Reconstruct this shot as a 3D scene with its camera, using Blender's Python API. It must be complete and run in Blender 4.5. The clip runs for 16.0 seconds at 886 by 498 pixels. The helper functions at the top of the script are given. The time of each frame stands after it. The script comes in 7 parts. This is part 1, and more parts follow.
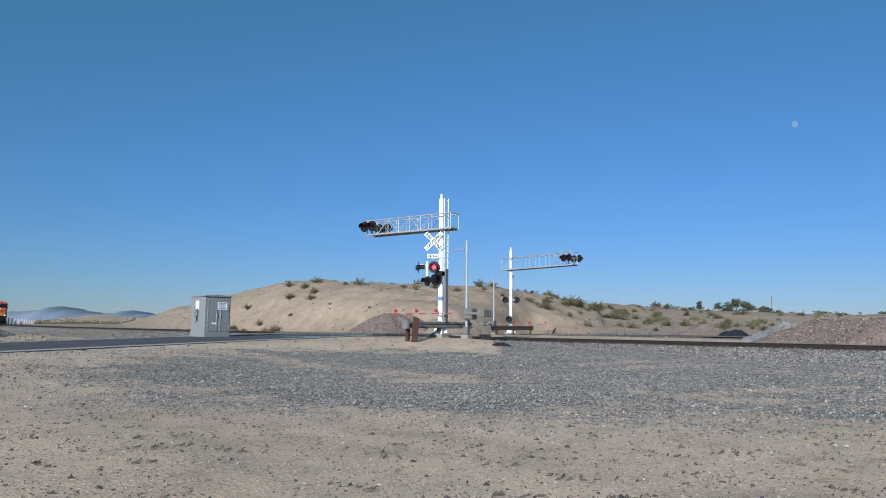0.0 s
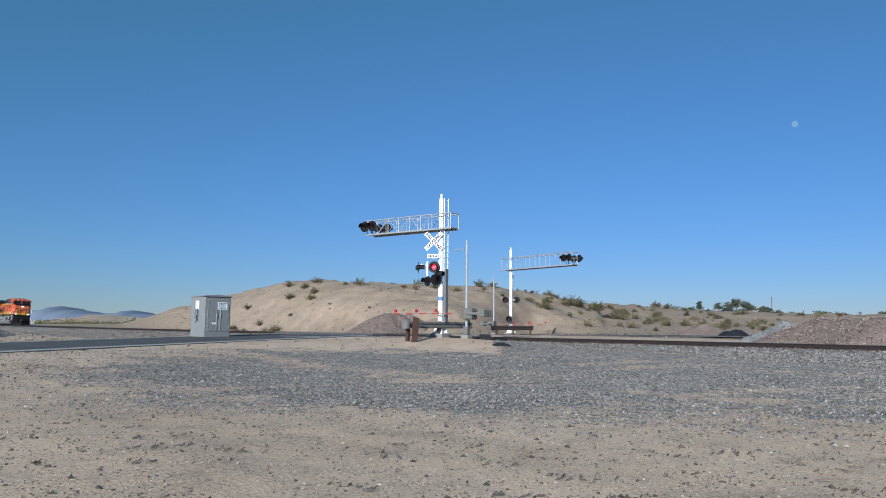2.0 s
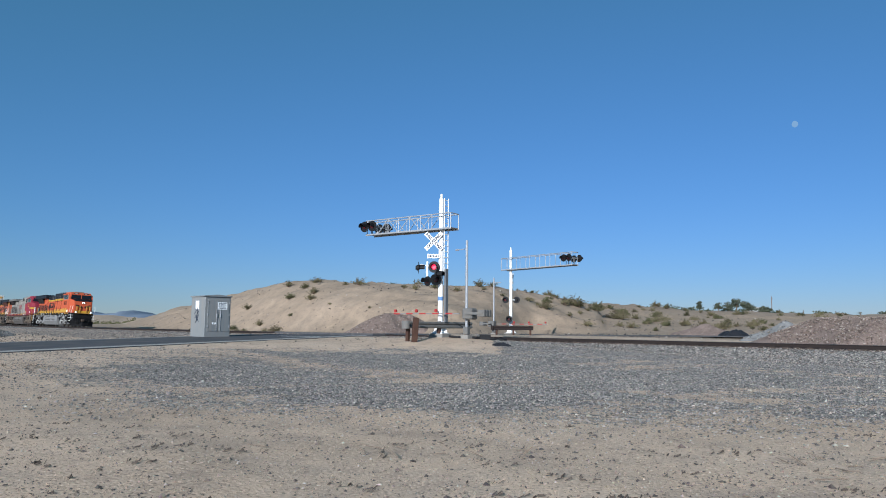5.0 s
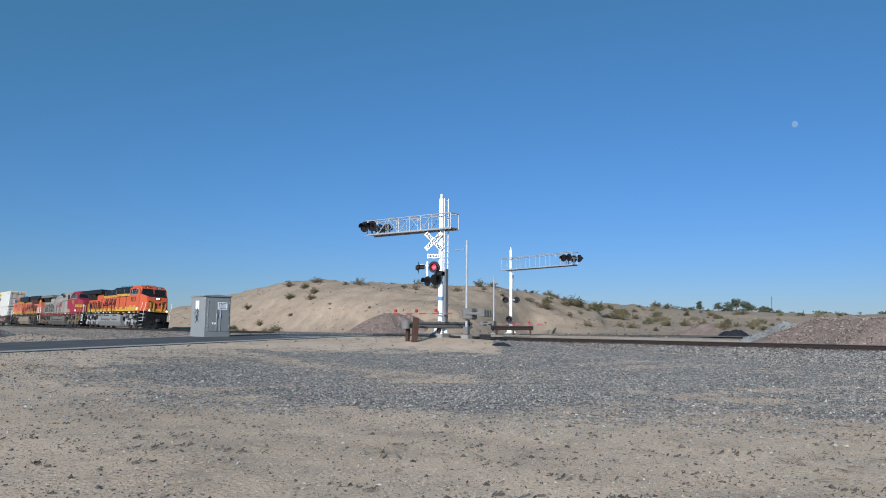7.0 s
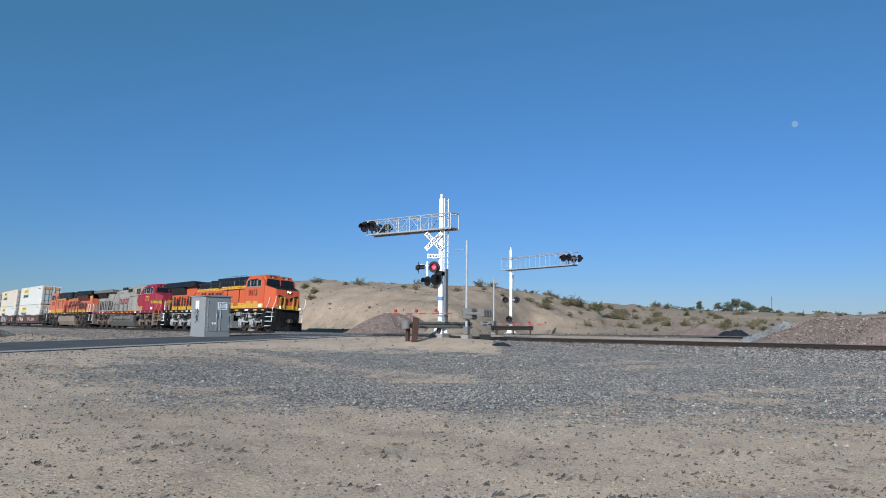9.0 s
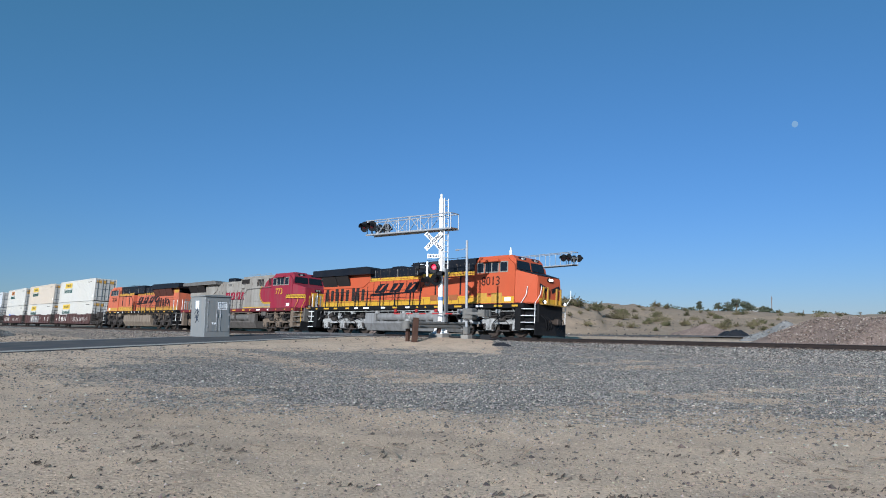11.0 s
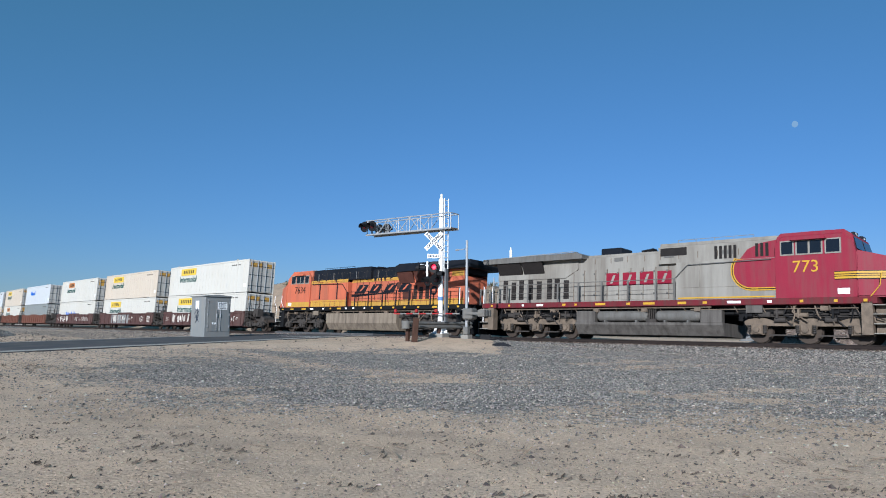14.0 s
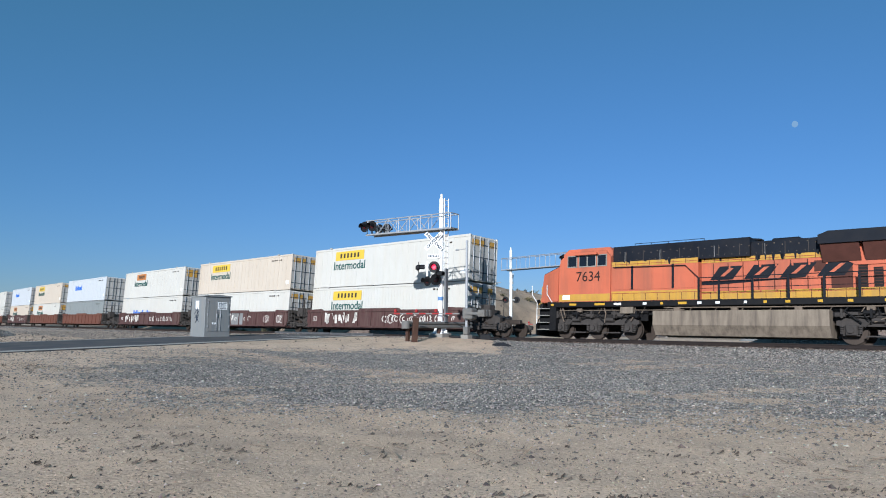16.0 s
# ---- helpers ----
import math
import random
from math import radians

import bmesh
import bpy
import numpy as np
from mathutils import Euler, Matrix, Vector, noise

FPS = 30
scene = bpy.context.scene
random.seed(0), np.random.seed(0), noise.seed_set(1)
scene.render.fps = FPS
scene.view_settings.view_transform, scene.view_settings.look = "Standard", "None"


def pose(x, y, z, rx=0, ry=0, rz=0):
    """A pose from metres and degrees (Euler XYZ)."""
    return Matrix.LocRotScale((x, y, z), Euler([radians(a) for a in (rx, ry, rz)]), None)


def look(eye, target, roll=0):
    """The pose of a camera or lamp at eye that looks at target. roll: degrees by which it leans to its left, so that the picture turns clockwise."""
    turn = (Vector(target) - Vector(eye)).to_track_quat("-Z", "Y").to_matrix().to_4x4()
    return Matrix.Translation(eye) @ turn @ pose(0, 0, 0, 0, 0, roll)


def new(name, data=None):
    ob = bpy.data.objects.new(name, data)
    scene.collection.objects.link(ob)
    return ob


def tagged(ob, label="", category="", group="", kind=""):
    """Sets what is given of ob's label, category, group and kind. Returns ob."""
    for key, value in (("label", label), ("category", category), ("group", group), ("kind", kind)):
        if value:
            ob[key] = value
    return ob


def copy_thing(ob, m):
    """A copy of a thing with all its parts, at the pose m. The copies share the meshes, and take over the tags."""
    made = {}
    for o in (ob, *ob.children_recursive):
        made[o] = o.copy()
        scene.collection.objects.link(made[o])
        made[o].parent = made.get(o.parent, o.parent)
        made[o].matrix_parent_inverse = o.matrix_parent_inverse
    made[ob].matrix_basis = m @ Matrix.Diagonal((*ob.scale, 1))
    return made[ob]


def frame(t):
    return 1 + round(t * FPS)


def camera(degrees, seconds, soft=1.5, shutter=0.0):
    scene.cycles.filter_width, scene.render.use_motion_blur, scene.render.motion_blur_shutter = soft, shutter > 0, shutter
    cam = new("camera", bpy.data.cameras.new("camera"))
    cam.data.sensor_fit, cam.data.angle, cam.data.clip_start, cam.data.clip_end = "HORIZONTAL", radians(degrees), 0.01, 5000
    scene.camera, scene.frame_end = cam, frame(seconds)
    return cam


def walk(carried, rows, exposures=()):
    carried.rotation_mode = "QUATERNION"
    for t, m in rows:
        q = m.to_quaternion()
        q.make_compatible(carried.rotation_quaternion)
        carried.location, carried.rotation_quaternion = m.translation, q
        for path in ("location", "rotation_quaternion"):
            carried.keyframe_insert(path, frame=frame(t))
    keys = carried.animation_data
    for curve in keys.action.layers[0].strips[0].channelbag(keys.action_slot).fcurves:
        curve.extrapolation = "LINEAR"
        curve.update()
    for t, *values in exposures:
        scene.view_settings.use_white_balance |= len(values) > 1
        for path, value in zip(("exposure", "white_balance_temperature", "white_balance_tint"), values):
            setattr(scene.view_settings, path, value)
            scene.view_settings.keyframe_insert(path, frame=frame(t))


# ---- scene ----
# ---- the line, the camera and its stand ----
EYE_H, TILT, LEAN = 0.641, 6.188, 0.573          # eye above the railhead, tilt up, lean (degrees)
CURVE, HEADING, MIDDLE, CANT = 0.000866, 0.7740, 46.417, 0.0539


def along(s, lat=0.0):
    """Plan position and heading on the curved line, s metres along it."""
    th = HEADING - CURVE * s
    x = (math.sin(HEADING) - math.sin(th)) / CURVE + lat * math.sin(th)
    y = MIDDLE - (math.cos(th) - math.cos(HEADING)) / CURVE + lat * math.cos(th)
    return x, y, th


def on_line(s, z=0.0):
    """Pose on the canted track: x along the travel, y away from the camera, z up."""
    x, y, th = along(s)
    return pose(x, y, 0, 0, 0, -math.degrees(th)) @ pose(0, 0, 0, -math.degrees(CANT)) @ pose(0, 0, z)


CX, CY = math.sin(HEADING) / CURVE, MIDDLE + math.cos(HEADING) / CURVE


def line_coords(x, y):
    """s and lat of plan points (numpy arrays welcome)."""
    dx, dy = CX - x, CY - y
    lat = 1 / CURVE - np.hypot(dx, dy)
    th = np.arctan2(dx, dy)
    return (HEADING - th) / CURVE, lat


cam = camera(63.9, 16.0, soft=1.0)
STAND = pose(0, 0, EYE_H) @ pose(0, 0, 0, 90 + TILT) @ pose(0, 0, 0, 0, 0, LEAN)
walk(cam, [(0, STAND), (16.0, STAND)], [(0, 0.43, 5480, 9), (16.0, 0.43, 5480, 9)])

# ---- light ----
SUN_WAY = Vector((0.330, 0.890, -0.335)).normalized()
world = bpy.data.worlds.new("desert_sky")
scene.world = world
world.use_nodes = True
wn = world.node_tree
sky = wn.nodes.new("ShaderNodeTexSky")
sky.sky_type, sky.sun_disc = "NISHITA", False
sky.sun_elevation = math.asin(-SUN_WAY.z)
sky.sun_rotation = math.atan2(-SUN_WAY.x, -SUN_WAY.y)
sky.altitude, sky.air_density, sky.dust_density, sky.ozone_density = 900, 1.25, 0.0, 6.0
tint = wn.nodes.new("ShaderNodeMixRGB")
tint.blend_type, tint.inputs[0].default_value, tint.inputs[2].default_value = "MULTIPLY", 1.0, (0.645, 0.61, 0.92, 1)
haze = wn.nodes.new("ShaderNodeMixRGB")          # thin even haze over the whole sky
haze.blend_type, haze.inputs[0].default_value, haze.inputs[2].default_value = "ADD", 1.0, (0.30, 1.0, 0.12, 1)
wn.links.new(sky.outputs[0], tint.inputs[1])
wn.links.new(tint.outputs[0], haze.inputs[1])
wn.links.new(haze.outputs[0], wn.nodes["Background"].inputs[0])
wn.nodes["Background"].inputs[1].default_value = 0.066
sun = new("sun", bpy.data.lights.new("sun", "SUN"))
sun.data.energy, sun.data.angle, sun.data.color = 4.6, radians(0.53), (1.0, 0.92, 0.82)
sun.matrix_world = look(Vector((0, 0, 60)), Vector((0, 0, 60)) + SUN_WAY)


# ---- materials ----
def material(name, color, rough=0.7, metal=0.0, vary=0.12, scale=3.0, fine=40.0, bump=0.0, dirt=None, dirt_amount=0.0,
             spread=0.0, emit=None, strength=0.0, streak=0.0, coat=0.0):
    """Noise at two scales over a base colour, with optional grime, vertical streaks, relief and object variation."""
    m = bpy.data.materials.new(name)
    m.use_nodes = True
    t = m.node_tree
    bsdf = t.nodes["Principled BSDF"]
    tc = t.nodes.new("ShaderNodeTexCoord")

    def node(kind, **values):
        n = t.nodes.new(kind)
        for key, v in values.items():
            n.inputs[key].default_value = v
        return n
    n1 = node("ShaderNodeTexNoise", Scale=scale, Detail=5.0)
    n2 = node("ShaderNodeTexNoise", Scale=fine, Detail=3.0)
    t.links.new(tc.outputs["Object"], n1.inputs["Vector"])
    t.links.new(tc.outputs["Object"], n2.inputs["Vector"])
    add = node("ShaderNodeMath")
    add.operation = "ADD"
    t.links.new(n1.outputs["Fac"], add.inputs[0])
    t.links.new(n2.outputs["Fac"], add.inputs[1])
    rng = node("ShaderNodeMapRange")
    rng.inputs["From Min"].default_value, rng.inputs["From Max"].default_value = 0.6, 1.4
    rng.inputs["To Min"].default_value, rng.inputs["To Max"].default_value = 1 - vary, 1 + vary
    t.links.new(add.outputs[0], rng.inputs["Value"])
    last = rng.outputs[0]
    if spread:
        info = t.nodes.new("ShaderNodeObjectInfo")
        r2 = node("ShaderNodeMapRange")
        r2.inputs["To Min"].default_value, r2.inputs["To Max"].default_value = 1 - spread, 1 + spread
        t.links.new(info.outputs["Random"], r2.inputs["Value"])
        mul = node("ShaderNodeMath")
        mul.operation = "MULTIPLY"
        t.links.new(last, mul.inputs[0])
        t.links.new(r2.outputs[0], mul.inputs[1])
        last = mul.outputs[0]
    hsv = node("ShaderNodeHueSaturation", Color=(*color, 1))
    t.links.new(last, hsv.inputs["Value"])
    out = hsv.outputs[0]
    if dirt:
        n3 = node("ShaderNodeTexNoise", Scale=1.0, Detail=8.0, Roughness=0.65)
        mp = t.nodes.new("ShaderNodeMapping")
        mp.inputs["Scale"].default_value = (scale * 1.5, scale * 1.5, scale * (0.15 if streak else 1.2))
        t.links.new(tc.outputs["Object"], mp.inputs["Vector"])
        t.links.new(mp.outputs[0], n3.inputs["Vector"])
        r3 = node("ShaderNodeMapRange")
        r3.inputs["From Min"].default_value, r3.inputs["From Max"].default_value = 0.42, 0.72
        r3.inputs["To Max"].default_value = dirt_amount
        t.links.new(n3.outputs["Fac"], r3.inputs["Value"])
        mix = t.nodes.new("ShaderNodeMixRGB")
        mix.inputs[2].default_value = (*dirt, 1)
        t.links.new(r3.outputs[0], mix.inputs[0])
        t.links.new(out, mix.inputs[1])
        out = mix.outputs[0]
    t.links.new(out, bsdf.inputs["Base Color"])
    rr = node("ShaderNodeMapRange")
    rr.inputs["To Min"].default_value, rr.inputs["To Max"].default_value = max(0.02, rough - 0.1), min(1, rough + 0.1)
    t.links.new(n1.outputs["Fac"], rr.inputs["Value"])
    t.links.new(rr.outputs[0], bsdf.inputs["Roughness"])
    bsdf.inputs["Metallic"].default_value = metal
    bsdf.inputs["Specular IOR Level"].default_value = 0.5 if rough < 0.4 else 0.18
    if coat:
        bsdf.inputs["Coat Weight"].default_value = coat
    if bump:
        b = node("ShaderNodeBump", Distance=bump, Strength=0.6)
        t.links.new(add.outputs[0], b.inputs["Height"])
        t.links.new(b.outputs[0], bsdf.inputs["Normal"])
    if emit:
        bsdf.inputs["Emission Color"].default_value = (*emit, 1)
        bsdf.inputs["Emission Strength"].default_value = strength
    return m


DUST = (0.36, 0.28, 0.20)
M = {
    "white_steel": material("white_steel", (0.80, 0.80, 0.78), 0.45, vary=0.05, dirt=(0.5, 0.46, 0.4), dirt_amount=0.35, streak=1),
    "galvanised": material("galvanised", (0.33, 0.34, 0.35), 0.5, 0.2, vary=0.10, fine=20),
    "black_signal": material("black_signal", (0.012, 0.012, 0.013), 0.55, vary=0.2),
    "red_lens": material("red_lens", (0.05, 0.003, 0.005), 0.25, coat=0.2),
    "red_lens_lit": material("red_lens_lit", (0.4, 0.01, 0.02), 0.3, emit=(1.0, 0.03, 0.08), strength=1.1),
    "concrete": material("concrete", (0.24, 0.225, 0.20), 0.9, vary=0.12, bump=0.004),
    "cabinet_steel": material("cabinet_steel", (0.215, 0.23, 0.232), 0.55, 0.15, vary=0.06, dirt=DUST, dirt_amount=0.25, streak=1),
    "paper_white": material("paper_white", (0.78, 0.80, 0.80), 0.6, vary=0.04),
    "ink": material("ink", (0.03, 0.04, 0.06), 0.6),
    "rust": material("rust", (0.075, 0.042, 0.03), 0.85, 0.2, vary=0.3, bump=0.004),
    "rail_steel": material("rail_steel", (0.024, 0.018, 0.016), 0.8, 0.0, vary=0.25),
    "rail_worn": material("rail_worn", (0.55, 0.54, 0.52), 0.22, 0.95, vary=0.06),
    "tie_wood": material("tie_wood", (0.06, 0.046, 0.037), 0.9, vary=0.25, spread=0.35, bump=0.006),
    "asphalt": material("asphalt", (0.075, 0.076, 0.080), 0.9, vary=0.16, scale=0.5, fine=30, dirt=DUST, dirt_amount=0.22),
    "kerb_pale": material("kerb_pale", (0.46, 0.44, 0.40), 0.8, vary=0.1, dirt=DUST, dirt_amount=0.2),
    "road_paint": material("road_paint", (0.62, 0.61, 0.57), 0.75, vary=0.15, scale=2.0, dirt=DUST, dirt_amount=0.55),
    "gate_white": material("gate_white", (0.20, 0.19, 0.18), 0.5),
    "gate_red": material("gate_red", (0.32, 0.03, 0.03), 0.5),
}


# ---- building helpers ----
def part(name, bm, mat, parent=None, label="", smooth=False):
    """Link a bmesh as one mesh object under a thing or part."""
    me = bpy.data.meshes.new(name)
    bm.normal_update()
    bm.to_mesh(me)
    bm.free()
    if smooth:
        me.shade_smooth()
    for mm in (mat if isinstance(mat, (list, tuple)) else [mat]):
        me.materials.append(mm)
    ob = new(name, me)
    ob.parent = parent
    if label:
        ob["label"] = label
    return ob


def box(bm, x0, x1, y0, y1, z0, z1, bevel=0.0, mi=0):
    vs = [bm.verts.new((x, y, z)) for x in (x0, x1) for y in (y0, y1) for z in (z0, z1)]
    fs = [bm.faces.new([vs[i] for i in f]) for f in ((0, 1, 3, 2), (4, 6, 7, 5), (0, 4, 5, 1), (2, 3, 7, 6), (0, 2, 6, 4), (1, 5, 7, 3))]
    for f in fs:
        f.material_index = mi
    if bevel:
        bmesh.ops.bevel(bm, geom=list({e for f in fs for e in f.edges}), offset=bevel, segments=1, affect="EDGES", profile=0.5)
    return bm


def rod(bm, a, b, r, r2=None, n=8, mi=0):
    """A round bar from a to b."""
    a, b = Vector(a), Vector(b)
    d = b - a
    m = Matrix.Translation((a + b) / 2) @ d.to_track_quat("Z", "Y").to_matrix().to_4x4()
    g = bmesh.ops.create_cone(bm, cap_ends=True, segments=n, radius1=r, radius2=r if r2 is None else r2, depth=d.length, matrix=m)
    if mi:
        for f in {f for v in g["verts"] for f in v.link_faces}:
            f.material_index = mi
    return bm


def prism(bm, outline, y0, y1, mi=0):
    """Extrude an x-z outline from y0 to y1."""
    a = [bm.verts.new((x, y0, z)) for x, z in outline]
    b = [bm.verts.new((x, y1, z)) for x, z in outline]
    fs = [bm.faces.new(a), bm.faces.new(b[::-1])]
    for i in range(len(a)):
        j = (i + 1) % len(a)
        fs.append(bm.faces.new((a[i], b[i], b[j], a[j])))
    for f in fs:
        f.material_index = mi
    bmesh.ops.recalc_face_normals(bm, faces=fs)
    return bm


def B():
    return bmesh.new()


def thing(name, label, category, m=None, group="", kind=""):
    e = new(name)
    e.empty_display_size = 0.3
    tagged(e, label, category, group, kind)
    if m is not None:
        e.matrix_world = m
    return e


def mesh_np(name, verts, faces, mat, smooth=False):
    me = bpy.data.meshes.new(name)
    me.from_pydata(verts.tolist() if hasattr(verts, "tolist") else verts, [], faces.tolist() if hasattr(faces, "tolist") else faces)
    if smooth:
        me.shade_smooth()
    me.materials.append(mat)
    return new(name, me)


# ---- ground ----
def smooth(a, b, x):
    t = np.clip((x - a) / (b - a), 0, 1)
    return t * t * (3 - 2 * t)


def ripple(x, y, f, seed=0.0):
    """Cheap smooth unevenness, about -1 to 1."""
    return (np.sin(x * f + 1.7 * np.sin(y * f * 0.83 + seed)) + np.sin(y * f * 1.13 + 2.1 * np.sin(x * f * 0.71 + 2 + seed))
            + 0.5 * np.sin((x + y) * f * 2.3 + seed * 3) + 0.5 * np.sin((x - 1.3 * y) * f * 2.9 + seed)) / 3.0


ROAD_X, ROAD_Y, ROAD_DX, ROAD_DY = -9.44, 46.0, 0.400, 0.9165


def road_coords(x, y):
    """Metres along the road away from the camera, and across it to the right."""
    dx, dy = x - ROAD_X, y - ROAD_Y
    return dx * ROAD_DX + dy * ROAD_DY, dx * ROAD_DY - dy * ROAD_DX


CREST_X = (-140.0, -60.0, -42.5, -37.0, -27.5, -21.5, -14.7, -4.8, 5.7, 13.3, 20.0, 27.7, 35.0, 60.0, 140.0)
CREST_Z = (0.0, 0.0, 0.2, 1.9, 4.5, 5.9, 6.3, 5.9, 5.6, 5.2, 4.6, 3.9, 3.2, 2.8, 2.8)


def ground_z(x, y):
    x, y = np.asarray(x, float), np.asarray(y, float)
    s, lat = line_coords(x, y)
    ra, rc = road_coords(x, y)
    # the yard before the line rises gently to the crossing
    near = -0.95 + 0.33 * smooth(16, 40, y)
    cross = np.exp(-((s + 6) / 20.0) ** 2) * smooth(-24, -5, lat)
    z = near + (-0.02 - near) * cross * 0.97
    z = np.where(lat > 0, np.maximum(z, -0.25), z)
    # beside the road the ground lifts to it
    lift = np.exp(-(np.maximum(np.abs(rc) - 4.4, 0) / 6.0) ** 2)
    bank = -0.07 + 0.0145 * np.clip(ra, -70, 0)
    z = z + (bank - z) * lift * (lat < 0)
    # left part of the yard lies higher
    z = z + (-0.35 - z) * smooth(-14, -30, x) * smooth(10, 40, y) * (lat < -3)
    # sandy pad round the signal foot
    z = z + 0.30 * np.exp(-((x - 0.9) / 4.2) ** 2 - ((y - 36.3) / 3.2) ** 2)
    # hill beyond the line
    u = x * 95.0 / np.maximum(y, 40.0)
    crest = np.interp(u, CREST_X, CREST_Z)
    right = smooth(8, 34, u)
    base = 64 + 2 * ripple(u, 0 * u, 0.2)
    rb = smooth(2, 13, u)
    base = base * (1 - rb) + 80 * rb
    top = 90 * (1 - right) + 150 * right
    # the slope keeps clear of the line where that runs behind it
    base = np.maximum(base, np.where(x < 0, y - 1.4 * lat + 17, base))
    back = np.maximum(top, base + 20)
    crest = crest * back / top
    top = back
    f = np.clip((y - base) / (top - base), 0, 1)
    shape = (1 - (1 - f) ** 1.9)
    steep = np.where(f < 0.16, f / 0.16 * 0.27, 0.27 + shape * 0.73)
    sw = 0.5 * smooth(-24, -12, u)
    f2 = np.where(right > 0.5, f, sw * steep + (1 - sw) * shape)
    hill = crest * f2
    hill = hill * (np.where(right > 0.5, 1 + 0.75 * right * (top / 95 - 1), 1.0))
    uneven = (0.34 * ripple(x, y, 0.22, 3) + 0.24 * ripple(x + 0.4 * y, y, 0.8, 1) + 0.10 * ripple(x, y, 2.1, 4)) * np.clip(hill / 3, 0, 1)
    gully = -0.12 * np.maximum(0, ripple(x + 0.2 * y, 0 * y, 0.55, 5)) * np.clip(hill / 3, 0, 1) * (1 - f)
    z = z + (lat > 4) * (hill + uneven + gully)
    z = z + (0.035 * ripple(x, y, 0.7) + 0.015 * ripple(x, y, 3.1, 2)) * (np.abs(rc) > 4.3)
    # road bed
    onroad = (np.abs(rc) < 4.5) & (lat < 30)
    bed_h = -0.04 + 0.0145 * np.minimum(ra, 0)
    z = np.where(onroad & (ra < 14), np.minimum(z, bed_h - 0.03), z)
    # ballast bed of the line, away from the crossing
    a = np.abs(lat)
    bed = np.where(a < 1.75, -0.185, -0.185 - (a - 1.75) * 0.42)
    inroad = np.abs(rc) < 4.5
    z = np.where((a < 3.4) & ~inroad, np.where(a < 1.75, bed, np.maximum(np.minimum(z, 0.0) * 1.0, bed)), z)
    z = np.where((a < 1.75), bed - 0.04 * inroad, z)
    # far off it all sinks to a plain
    far = smooth(260, 700, np.hypot(x, y))
    z = z * (1 - far) + far * np.where(x < -40, -3.0, 2.5)
    # pale mounds on the plain, far off
    return z + 6.0 * np.exp(-((x + 205) / 30.0) ** 2 - ((y - 420) / 45.0) ** 2) * (1 + 0.3 * ripple(x, 0 * y, 0.16, 2))


def gravel_at(x, y):
    """How thickly blue-grey stone lies, 0 to 1."""
    s, lat = line_coords(x, y)
    edge = 0.9 * ripple(x, y, 0.55, 4) + 0.6 * ripple(x, y, 1.9, 7)
    near_edge = 12.3 + 0.02 * x + np.where(x < -3, (-3 - x) * 0.75, 0) - np.clip(x - 3, 0, 8) * 0.12
    far_edge = np.where(x < 2.5, 30.0 + 0.3 * np.minimum(x + 6, 4), 200)
    band = smooth(-2.6, 3.4, y - near_edge + 1.6 * edge) * (1 - smooth(-1.5, 1.5, y - far_edge + 1.5 * edge))
    hole = smooth(0.55, 0.9, ripple(x, y * 1.6, 0.42, 9)) * (1 - smooth(21, 25, y))
    patch = 0.70 + 0.30 * ripple(x, y * 1.3, 0.5, 12) + 0.22 * ripple(x, y * 1.5, 1.6, 6)
    fade = 1 - 0.70 * smooth(-9, -15, x - 0.10 * y)
    g = band * (1 - 0.75 * hole) * np.clip(patch, 0.15, 1.0) * fade * (lat < -2.5)
    bed = smooth(4.2, 2.9, np.abs(lat))
    left = 0.55 * smooth(-12, -18, x) * (lat > -16) * (lat < 0)
    return np.clip(np.maximum(np.maximum(g, bed), left), 0, 1)


